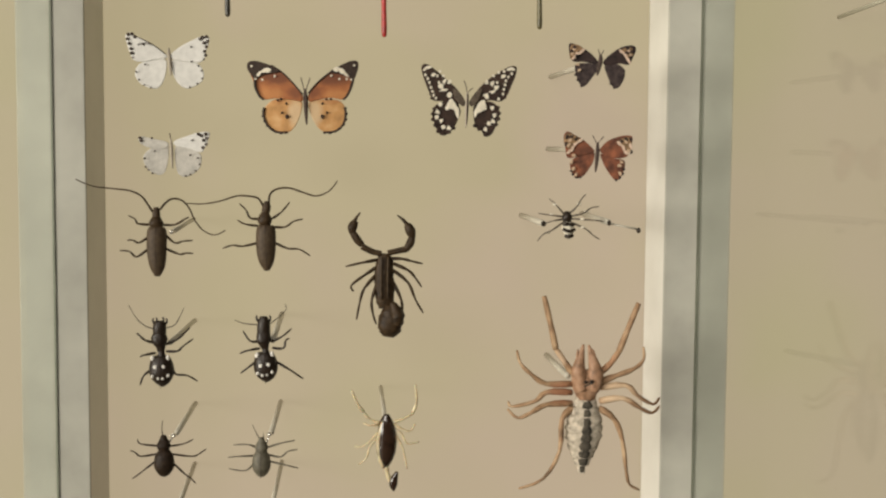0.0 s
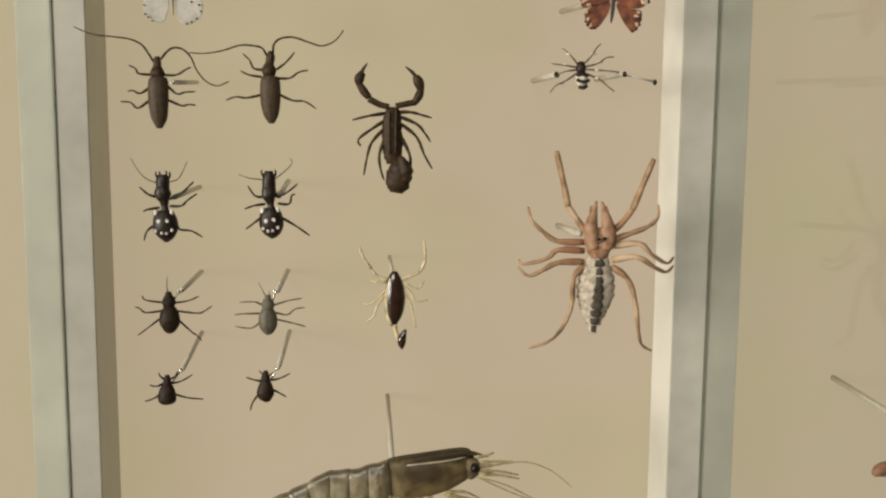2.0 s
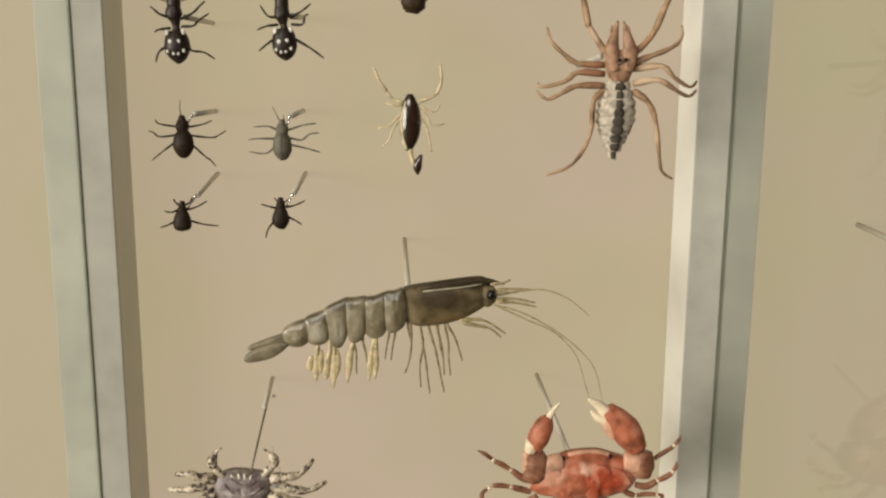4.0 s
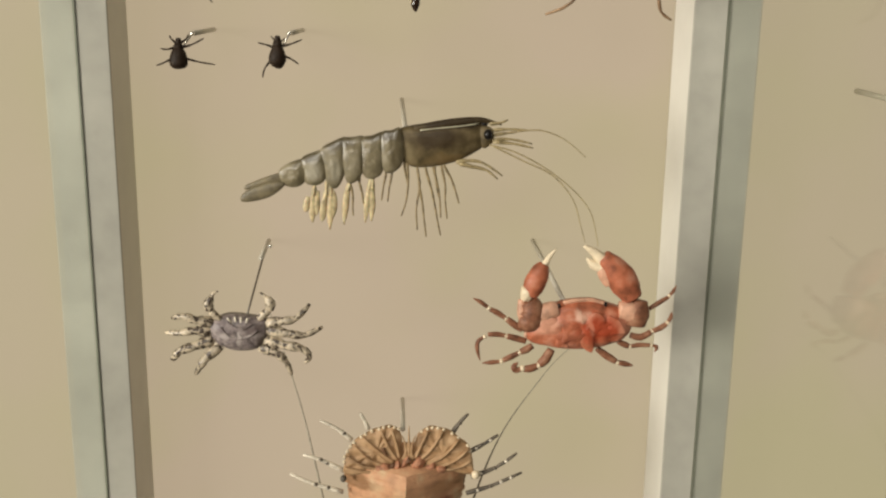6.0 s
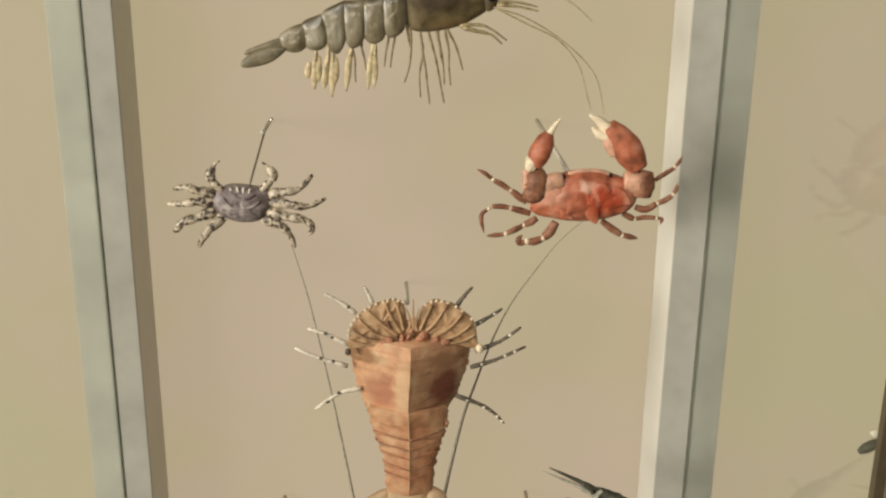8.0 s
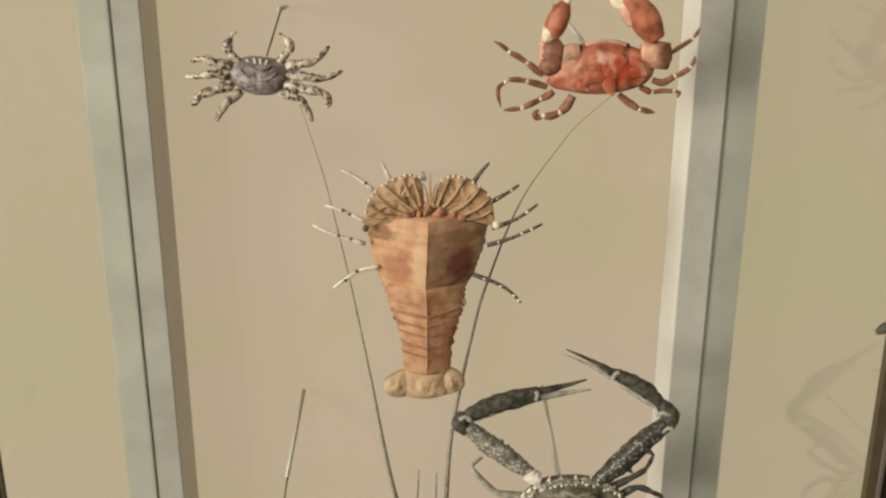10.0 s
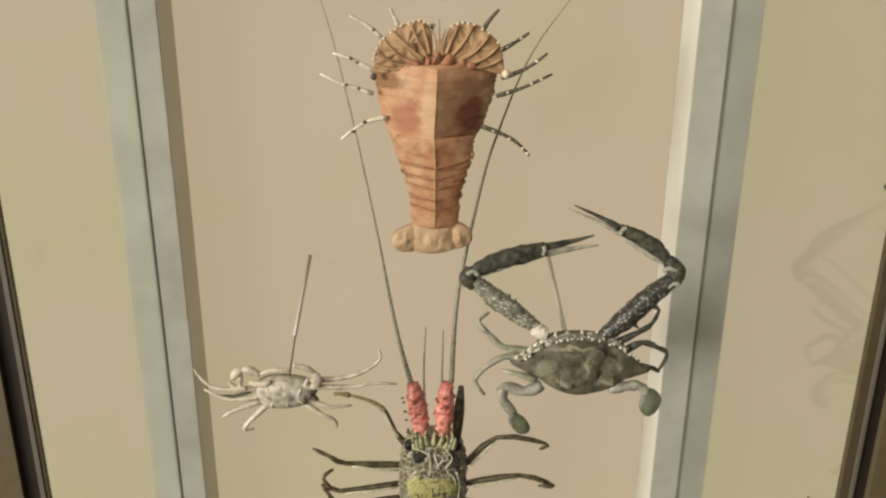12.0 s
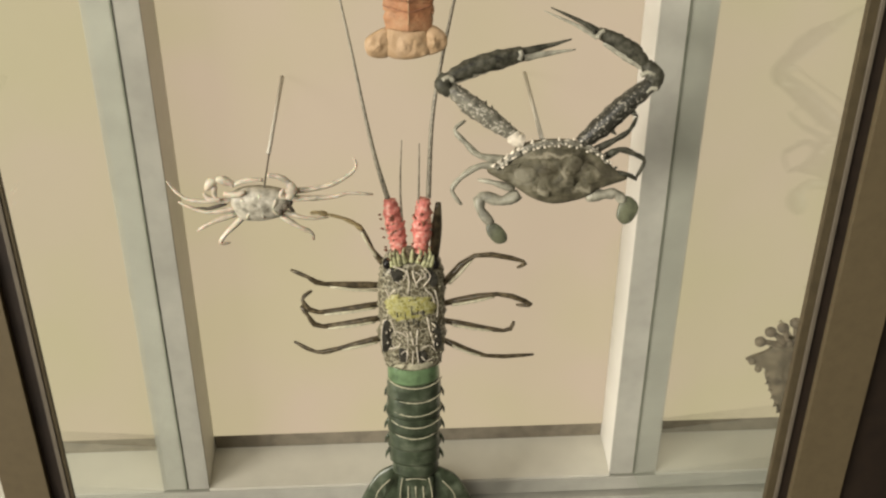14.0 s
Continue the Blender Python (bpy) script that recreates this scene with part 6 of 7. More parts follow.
# Brown tubes put the shade between the plate folds into colour.
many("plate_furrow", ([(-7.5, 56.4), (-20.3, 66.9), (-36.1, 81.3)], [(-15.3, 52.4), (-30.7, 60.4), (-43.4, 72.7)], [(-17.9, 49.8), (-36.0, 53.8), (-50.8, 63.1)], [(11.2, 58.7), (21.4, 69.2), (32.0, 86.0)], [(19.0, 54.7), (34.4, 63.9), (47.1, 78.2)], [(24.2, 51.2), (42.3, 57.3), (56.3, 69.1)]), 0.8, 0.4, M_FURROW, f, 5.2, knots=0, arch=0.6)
dots("rim_spine", [(-46.2, 76.7), (-49.6, 73.1), (-52.5, 68.4), (-55.0, 63.1), (-55.6, 57.9), (-40.0, 82.4), (-35.8, 85.0), (-30.2, 88.0), (-23.7, 90.1), (-19.4, 91.6), (-14.3, 92.4), (-9.7, 91.6), (-5.8, 90.1), (14.9, 87.4), (20.3, 90.0), (24.9, 91.0), (30.0, 90.5), (35.2, 89.0), (42.9, 85.3), (48.4, 81.2), (57.4, 73.3), (60.1, 68.1)], 1.5, 1.6, M_IVORY, f, 2.0, rd=1.4)
many("mouth_spine", ([(3.6, 63.9), (3.5, 79.5), (3.5, 94.4)], [(1.0, 63.4), (-0.0, 76.9), (-3.4, 86.0)], [(5.6, 63.4), (6.6, 76.9), (9.4, 85.2)], [(-1.6, 62.6), (1.8, 71.7), (2.5, 76.9)], [(7.5, 62.6), (5.1, 71.7), (4.6, 76.9)]), 1.5, 0.4, M_PLATE, f, 6.0, knots=0)
for o in ([(-3.4, 53.6), (-1.6, 61.5), (3.5, 66.8), (2.5, 57.6)], [(5.7, 53.6), (9.5, 61.5), (14.6, 64.1), (18.6, 57.5), (13.4, 53.1)], [(-11.1, 55.0), (-6.7, 61.0), (-4.2, 57.6), (-6.0, 52.3)], [(18.6, 53.0), (25.0, 58.8), (28.4, 54.9), (25.1, 50.9)], [(-28.0, 49.5), (-25.5, 55.5), (-18.0, 58.0), (-11.5, 53.5), (-18.0, 48.0)], [(27.0, 50.0), (30.5, 56.0), (37.5, 54.0), (36.0, 48.5)]):
    part("mouth_crust", plate(o, 5, 2, 5.0, rough=2.0), M_CRUST, f)
# Brown tubes again, for the shade in the hollows round the mouth.
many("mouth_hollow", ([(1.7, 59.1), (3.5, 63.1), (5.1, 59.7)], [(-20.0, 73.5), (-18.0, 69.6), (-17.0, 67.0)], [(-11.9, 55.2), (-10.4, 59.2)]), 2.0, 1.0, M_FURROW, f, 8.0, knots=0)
for z, hw, sag in ((-14.0, 41.0, 3.0), (-29.0, 35.0, -5.0)):
    arc = [(hw * u, z + sag * (1 - abs(u)), -13.2 + 0.72 * hw * (0.25 * math.sqrt(1 - u * u) + 0.75 * (1 - abs(u)) ** 0.9)) for u in (k * 0.155 - 0.93 for k in range(13))]
    part("shell_fold", limb(arc, 1.0, 0.8, steps=1, knots=0), M_REDLEG, f)
part("tail_segment", trunk([(-0.5, -14.0), (-0.6, -24.0), (-0.8, -36.0)], [37.0, 37.5, 34.0], 0.46, 0.0, n=24, roof=0.75, steps=5, rough=0.07), M_ORANGE, f)
part("tail_segment", trunk([(0.6, -30.7), (0.0, -37.1), (-0.5, -43.5)], [33.6, 35.3, 32.9], 0.42, 2.0, n=24, roof=0.75, steps=5, rough=0.07), M_ORANGE, f)
part("tail_segment", trunk([(0.6, -42.1), (0.1, -48.5), (-0.5, -55.0)], [29.3, 30.9, 28.7], 0.42, 2.4, n=24, roof=0.75, steps=5, rough=0.07), M_ORANGE, f)
part("tail_segment", trunk([(0.6, -53.5), (0.1, -59.3), (-0.5, -65.1)], [26.6, 28.0, 26.0], 0.42, 2.0, n=24, roof=0.75, steps=5, rough=0.07), M_ORANGE, f)
part("tail_segment", trunk([(0.6, -63.7), (0.1, -70.2), (-0.5, -76.8)], [24.4, 25.6, 23.8], 0.42, 2.4, n=24, roof=0.75, steps=5, rough=0.07), M_ORANGE, f)
part("tail_segment", trunk([(0.6, -74.4), (0.1, -80.7), (-0.4, -87.1)], [23.0, 24.2, 22.5], 0.42, 2.0, n=24, roof=0.75, steps=5, rough=0.07), M_ORANGE, f)
part("tail_segment", trunk([(0.6, -84.1), (0.1, -93.7), (-0.4, -103.4)], [22.0, 23.2, 21.6], 0.42, 2.4, n=24, roof=0.75, steps=5, rough=0.07), M_ORANGE, f)
for x, z, hw in ((-0.5, -41.6, 35.3), (-0.5, -53.1, 30.9), (-0.5, -63.2, 28.0), (-0.5, -74.8, 25.6), (-0.5, -85.1, 24.2)):
    arc = [(x + hw * u, z + 5.0 * abs(u), 3.0 + 0.42 * hw * (0.25 * math.sqrt(1 - u * u) + 0.75 * (1 - abs(u)) ** 0.9)) for u in (k * 0.16 - 0.96 for k in range(13))]
    part("segment_edge", limb(arc, 0.5, 0.5, steps=1, knots=0), M_CRUST, f)
# Thin pale tube: the ridge's highlight is put into its colour.
part("keel", limb([(1.0, 45, 27.2), (0.5, 27.6, 25.8), (-0.5, 5.6, 22.2), (-1.0, -13, 17.4), (-0.6, -24, 17.4), (0.0, -37.1, 17.4), (0.1, -48.5, 15.8), (0.1, -59.3, 14.2), (0.1, -70.2, 13.6), (0.1, -80.7, 12.6), (0.1, -97, 12.2)], 0.6, 0.6, steps=3, n=6), M_FANT, f)
many("side_tooth", ([(31.6, -27.3), (36.3, -31.6), (35.3, -37.3)], [(27.7, -40.1), (33.2, -41.0), (31.9, -45.0)], [(24.7, -56.0), (28.5, -59.5), (26.6, -62.4)], [(22.1, -67.6), (25.4, -73.5), (22.7, -77.0)], [(20.0, -79.3), (23.3, -85.3), (22.3, -92.7)], [(18.7, -91.2), (22.3, -95.7), (19.6, -98.7)], [(-28.8, -26.9), (-32.6, -31.2), (-31.6, -35.4)], [(-26.8, -44.1), (-31.2, -46.9), (-29.1, -51.2)]), 3.0, 0.6, M_ORANGE, f, 0.0, knots=0)
for o, dd in (([(-19.9, -102.4), (-32.4, -106.8), (-41.3, -114.2), (-40.4, -125.8), (-32.7, -131.1), (-18.7, -129.7), (-14.5, -114.5)], 1), ([(14.6, -99.7), (27.1, -102.2), (36.3, -110.4), (36.5, -121.1), (28.7, -126.5), (17.6, -128.5), (13.3, -114.8)], 1), ([(-15.8, -97.1), (-21.4, -113.5), (-20.1, -128.8), (-4.8, -132.6), (11.9, -130.6), (20.8, -125.5), (18.7, -110.9), (14.5, -97.4)], 3)):
    part("tail_fan", plate(o, 6, 3, dd, rough=2.2), M_FANT, f)
# Pale left and dark right legs put the side light into their colour.
many("leg", ([(-33.6, 87.2), (-37.0, 95.5), (-41.0, 103.2)], [(-48.7, 76.8), (-63.3, 88.8), (-77.4, 96.0)], [(-55.5, 46.1), (-77.1, 57.4), (-93.5, 62.7)], [(-57.0, 25.1), (-83.1, 33.3), (-105.7, 43.6)], [(-44.8, 2.5), (-65.6, -2.4), (-88.5, -18.6)]), 2.4, 1.2, M_BONE, f, -4, knots=0.25)
many("leg", ([(43.4, 82.9), (49.9, 93.2), (57.9, 102.0)], [(58.3, 63.9), (73.8, 72.8), (86.0, 81.2)], [(61.6, 39.3), (85.0, 48.9), (103.9, 62.7)], [(57.3, 22.9), (80.4, 30.0), (109.0, 43.4)], [(44.0, -5.8), (65.7, -14.4), (79.5, -23.0), (90.8, -35.0)]), 2.4, 1.2, M_SMOKE, f, -4, knots=0.25)
dots("leg_band", [(-77.1, 57.9), (-71.0, 54.2), (-82.0, 33.3), (-70.6, 30.0), (-65.6, -1.9), (-76.5, -10.8), (-55.7, 83.6), (50.4, 93.2), (71.2, 71.8), (84.0, 48.3), (80.4, 30.0), (65.7, -14.4), (77.8, -21.8)], 2.1, 1.6, M_SMOKE, f, -3.4, rd=2.2)
dots("pale_leg_band", [(66, 68.3), (79, 76.3), (71, 43.2), (94, 55.2), (68, 26.2), (90, 34.4), (99, 38.6), (55, -10.2), (71, -17.7), (84, -27.5), (88.5, -32.4)], 1.9, 1.5, M_BONE, f, -3.4, rd=2.2)
part("eye", blob((65.2, 45.2), 4.0, 4.4, 4.0, 4), M_IVORY, f)
part("eye", blob((-56.2, 42.5), 3.0, 3.4, 3.4, 4), M_SMOKE, f)
rod([(-1.9, 87.4, -4), (-1.7, 59.0, -148)], 2.3, f)

# the slate green swimming crab
AT = (0.1640, 0.7690, 0.6460)
c = crab(AT, "slate green swimming crab with long spiny claws and paddle legs", [(-72.1, 4.7), (-50.5, 19.8), (-39.3, 30.1), (-22.3, 35.2), (6.5, 35.9), (30.1, 29.3), (42.5, 20.4), (54.6, 3.9), (68.5, -7.0), (53.2, -13.5), (39.7, -18.1), (31.2, -24.4), (16.7, -29.9), (-7.0, -33.2), (-28.1, -26.2), (-46.4, -13.0), (-61.3, -5.0)], 14, M_SLATE, 5.5)
c.rotation_euler.x, c.scale.z = radians(-18), 0.93
welts([(-34, 0, 13, 9), (-13, 8, 10, 8), (12, 9, 11, 8), (30, 1, 10, 9), (-18, -14, 11, 6), (4, -8, 9, 7), (22, -14, 9, 6), (-2, 20, 16, 5), (-48, 6, 8, 5)], (74, 35), 14, M_SLATE, c)
grain = random.Random(9)
for k in range(34):
    u = -1 + k / 16.5
    part("margin_grain", blob((58 * u - 4 + grain.uniform(-1, 1), 31.5 - 24 * u * u + grain.uniform(-2.5, 2)), 1.3 + grain.uniform(0, 0.7), 1.5, 1.3, 10.2), M_BONE if k % 3 else M_SLATED, c)
part("shell_margin", trunk([(-63.9, 5.1), (-47.5, 18.5), (-24.9, 30.4), (6.8, 31.6), (30.4, 25.6), (48.1, 9.1)], [2, 3.0, 3.8, 3.8, 3.0, 2], 0.6, 8.5, steps=7, rough=0.9), M_FLECKP, c)
many("front_spine", ([(-67.5, 7.7), (-64.7, 12.7)], [(-61.8, 11.4), (-58.5, 16.9)], [(-55.0, 15.6), (-52.3, 21.7)], [(-48.8, 20.4), (-46.1, 26.5)], [(-42.6, 24.6), (-39.4, 31.3)], [(-29.0, 30.5), (-27.6, 37.8)], [(-17.5, 31.5), (-16.7, 38.2)], [(-1.9, 32.4), (-1.7, 38.5)], [(12.6, 30.9), (13.3, 37.6)], [(23.3, 28.2), (25.1, 34.3)], [(33.7, 21.2), (37.3, 26.7)], [(40.6, 14.9), (44.9, 19.1)]), 2.8, 0.6, M_BONE, c, 7.5, knots=0)
# The left arm gets the paler flecked copy, as lit from the left.
for pts, w, mat in (([(18.4, 32.0), (34.8, 43.9), (61.4, 69.2), (88.7, 92.3)], [6, 10, 11, 8], M_FLECK), ([(88.0, 88.2), (92.4, 99.7), (83.1, 113.6)], [7, 9.5, 7], M_SLATED), ([(83.2, 112.4), (70.1, 126.2), (52.3, 138.1), (35.6, 146.6)], [6, 8.6, 8.2, 5.5], M_SLATED), ([(81.3, 109.1), (63.4, 120.7), (41.5, 135.5)], [3, 4.0, 2.4], M_SLATEP), ([(37.9, 145.5), (20.6, 156.6), (-10.2, 172.0)], [4.0, 2.6, 0.7], M_SLATED), ([(35.0, 141.1), (15.4, 153.4), (-17.1, 168.8)], [3.0, 1.8, 0.5], M_SLATEP), ([(-36.7, 34.9), (-44.2, 36.9), (-48.4, 43.0)], [7, 8, 7], M_BONE), ([(-44.3, 39.3), (-63.1, 53.5), (-86.1, 71.7), (-108.7, 91.3)], [6, 9.6, 10.4, 7], M_FLECKP), ([(-107.5, 86.7), (-115.4, 94.8), (-111.0, 105.0)], [6, 8.6, 6], M_SLATED), ([(-112.1, 100.5), (-92.3, 110.4), (-65.0, 119.1), (-37.8, 125.4)], [6, 9.0, 10.0, 7.5], M_SLATED), ([(-108.7, 97.0), (-81.3, 108.0), (-53.9, 116.7)], [3, 4.4, 3], M_SLATEP), ([(-40.0, 127.1), (-18.8, 131.8), (9.8, 139.7)], [4.6, 3.4, 0.8], M_SLATED), ([(-39.8, 120.9), (-15.7, 125.1), (13.8, 129.2)], [4.4, 3.0, 0.8], M_SLATEP)):
    part("claw_joint", trunk(pts, w, 0.8, 8.0, steps=6, rough=0.22), mat, c)
many("claw_spine", ([(43.9, 59.4), (45.4, 68.9)], [(56.7, 71.1), (58.1, 80.5)], [(71.4, 83.8), (71.9, 90.8)], [(-63.1, 55.3), (-63.5, 67.2)], [(-74.7, 65.1), (-73.9, 78.0)], [(-93.0, 79.5), (-92.0, 88.7)], [(73.2, 122.8), (75.2, 125.0)], [(32.4, 145.5), (29.9, 149.9)], [(32.7, 41.5), (29.7, 50.1)], [(50.4, 64.7), (50.6, 74.7)], [(65.3, 76.8), (65.5, 86.2)], [(-51.4, 44.3), (-50.6, 55.1)], [(-68.9, 60.2), (-68.1, 73.2)], [(-83.3, 71.7), (-83.0, 82.8)], [(-102.0, 85.4), (-98.7, 94.6)], [(49.2, 44.9), (54.8, 39.9)], [(70.6, 63.1), (76.2, 58.8)]), 3.2, 0.5, M_SLATED, c, 10.0, knots=0)
many("claw_joint_band", ([(77.6, 101.1), (84.0, 104.4), (91.1, 102.0)], [(33.9, 140.0), (36.8, 145.5), (41.0, 147.6)], [(-116.5, 99.4), (-109.9, 102.8), (-105.4, 98.1)], [(-41.9, 118.7), (-39.9, 124.3), (-41.2, 128.8)], [(82.8, 83.6), (88.0, 88.2), (93.8, 86.9)]), 2.6, 2.6, M_SLATEP, c, 13.0, knots=0)
# Left legs in pale slate, right legs in dark: side light painted in.
many("leg", ([(-50.3, 14.9), (-79.4, 19.8), (-94.0, 34.2), (-104.4, 47.7), (-93.7, 57.1)], [(-52.9, 7.4), (-79.1, 9.2), (-99.2, -2.9), (-107.9, -16.7), (-98.3, -32.4)], [(-46.2, -16.8), (-67.0, -8.7), (-81.7, -5.8)]), 4.4, 1.6, M_SLATEP, c, arch=5, knots=0.3)
many("leg", ([(30.8, 21.3), (55.8, 35.0), (69.5, 44.5), (77.4, 57.6)], [(44.1, 14.8), (59.7, 23.8), (74.9, 18.5), (85.0, 10.8), (77.9, -6.8)], [(50.2, -2.4), (66.8, -2.7), (78.1, -9.3)]), 4.2, 1.5, M_SLATED, c, arch=5, knots=0.3)
many("paddle_leg", ([(-40.1, -22.1), (-57.6, -29.4), (-78.4, -23.8), (-79.3, -38.0), (-68.2, -54.1)], [(27.2, -26.2), (46.1, -24.1), (58.0, -24.3), (66.1, -33.7)]), 6.6, 4.8, M_SLATEP, c, knots=0.3)
part("paddle", plate([(-73.0, -53.3), (-62.2, -54.3), (-53.5, -65.1), (-54.4, -73.9), (-64.0, -75.0), (-72.7, -64.7)], 2.5, 2, 2.0), M_MOSS, c)
part("paddle", plate([(64.3, -27.1), (74.0, -28.6), (80.4, -39.2), (75.0, -52.4), (65.8, -57.5), (58.4, -49.3), (60.3, -36.1)], 2.5, 2, 2.0), M_MOSS, c)
rod([(-17.5, 36.8, -2), (-13.0, 108.0, -155)], 2.3, c)

# the pale ghost crab
AT = (-0.1335, 0.7580, 0.6265)
c = crab(AT, "milky white ghost crab with thin translucent legs", [(-28.1, 2.5), (-21.5, 11.8), (-4.3, 15.7), (18.0, 12.7), (29.9, 5.0), (22.9, -12.6), (4.0, -19.8), (-19.8, -17.3)], 10, M_GHOSTG, 2.0)
many("shell_ridge", ([(-16.4, 6.7), (-8.8, -2.9), (-12.6, -14.3)], [(2.0, 10.6), (0.9, -3.2), (4.5, -14.7)], [(17.5, 5.9), (13.8, -4.7), (19.0, -11.2)]), 2.0, 1.2, M_GHOST, c, 9.0)
# Dark beads put the shade of the shell's hollows into colour.
dots("dark_hollow", [(-11.1, 2.1), (10.6, 4.2), (26.0, -2.5), (20.4, -8.7)], 3.0, 3.6, M_SMOKE, c, 8.5, rd=1.6)
for pts, w in (([(-21.6, 22.3), (-30.1, 26.8), (-37.9, 27.6)], [2.5, 4.6, 3.0]), ([(-36.8, 27.5), (-43.8, 24.0), (-49.1, 16.7)], [2.6, 4.8, 1.6]), ([(-39.6, 21.5), (-41.5, 14.1), (-40.1, 6.6)], [2.0, 2.8, 0.8]), ([(-51.6, 14.3), (-46.7, 8.0), (-35.6, 6.5)], [1.2, 3.0, 2.0]), ([(-32.6, 13.3), (-21.6, 11.1), (-11.1, 14.6)], [2, 3.6, 2]), ([(-25.1, 21.1), (-8.9, 26.3), (6.8, 26.6)], [2.2, 2.4, 2]), ([(10.5, 31.4), (23.8, 28.7), (31.2, 22.4)], [2, 3, 3]), ([(31.2, 23.6), (34.0, 14.9), (28.9, 6.2)], [3.2, 5.2, 3]), ([(27.7, 6.3), (22.4, 10.1), (25.2, 17.5)], [2, 2.6, 1])):
    part("claw_joint", trunk(pts, w, 0.8, 9.0, rough=0.25), M_GHOST, c)
many("leg", ([(-23.6, 2.4), (-50.6, 3.1), (-72.5, 7.9), (-87.3, 23.7)], [(-20.5, -6.5), (-51.8, -8.2), (-79.0, 1.2)], [(-22.8, -12.8), (-47.4, -19.2), (-64.1, -31.0)], [(-17.4, -16.7), (-35.6, -33.0), (-41.9, -43.3), (-32.8, -44.8)], [(26.3, 10.1), (57.8, 14.3), (80.9, 23.1), (95.6, 35.1), (93.7, 43.7)], [(25.8, 2.5), (68.6, 4.7), (85.9, 8.7), (111.5, 5.0)], [(21.9, -11.3), (44.4, -17.0), (66.2, -18.8)], [(18.7, -15.0), (38.0, -27.1), (49.2, -33.2), (50.3, -43.7)]), 3.2, 1.0, M_GHOST, c, arch=5, knots=0.25)
many("leg_edge", ([(-64.1, -6.7), (-50.4, -5.8), (-31.8, -1.1)], [(31.4, 1.2), (29.2, -5.1), (33.3, -11.6)]), 2.4, 1.4, M_SMOKE, c, 2.0)
rod([(1.9, 18.0, -80), (10.0, 67.0, -188)], 2.2, c)
rod([(6.4, 17.3, 4), (2.5, 18.0, -80)], 0.9, c, M_WIRE)

# the painted spiny lobster
AT = (0.0164, 0.8300, 0.4138)
w = specimen("spiny_lobster", AT, "green spiny lobster with pink antenna bases and long antennae", "spiny lobster", CRU)
part("carapace", trunk([(-0.5, 114.5), (-0.7, 103.1), (-0.4, 75.6), (-0.2, 38.4), (0.0, 0.0), (0.3, -30.1)], [24, 33, 37, 38, 38, 33], 0.62, 0.0, n=24, steps=8, rough=0.11), M_WEB, w)


def on_back(pts, lift=0.3):
    """Points laid on the lobster's rounded back."""
    return [(x, z, 0.62 * 37.5 * math.sqrt(max(0.04, 1 - (x / 39) ** 2)) + lift) for x, z in pts]


part("saddle", trunk([(-1.7, 75.6), (-1.8, 68.3), (-1.9, 55.0), (-2.1, 40.0), (-2.2, 30.9)], [14, 24, 28, 23, 10], 0.3, 16.0, n=16, steps=6, rough=0.2), M_SADDLE, w)
for o in ([(-33.3, 31.9), (-24.2, 34.6), (-18.0, 19.2), (-16.9, 6.8), (-26.3, -2.2), (-34.8, -3.5)], [(18.5, 33.3), (23.7, 36.1), (31.5, 22.2), (32.2, 2.0), (26.3, -2.5), (19.7, 5.6)], [(-23.9, 102.3), (-15.1, 103.5), (-7.7, 96.1), (-11.6, 89.0), (-20.4, 89.3)], [(15.0, 102.7), (22.6, 99.6), (28.9, 87.9), (23.8, 79.3), (17.5, 86.7)], [(-15.7, 2.1), (-5.2, 3.3), (-5.4, -13.9), (-14.7, -16.8)], [(3.9, -0.1), (14.4, -3.6), (15.7, -16.3), (5.1, -17.5)]):
    part("dark_patch", plate(o, 1.2, 2, 0.62 * 37.5 * math.sqrt(1 - (sum(q[0] for q in o) / len(o) / 39) ** 2) - 0.6, rough=0.8), M_CHARCOAL, w)
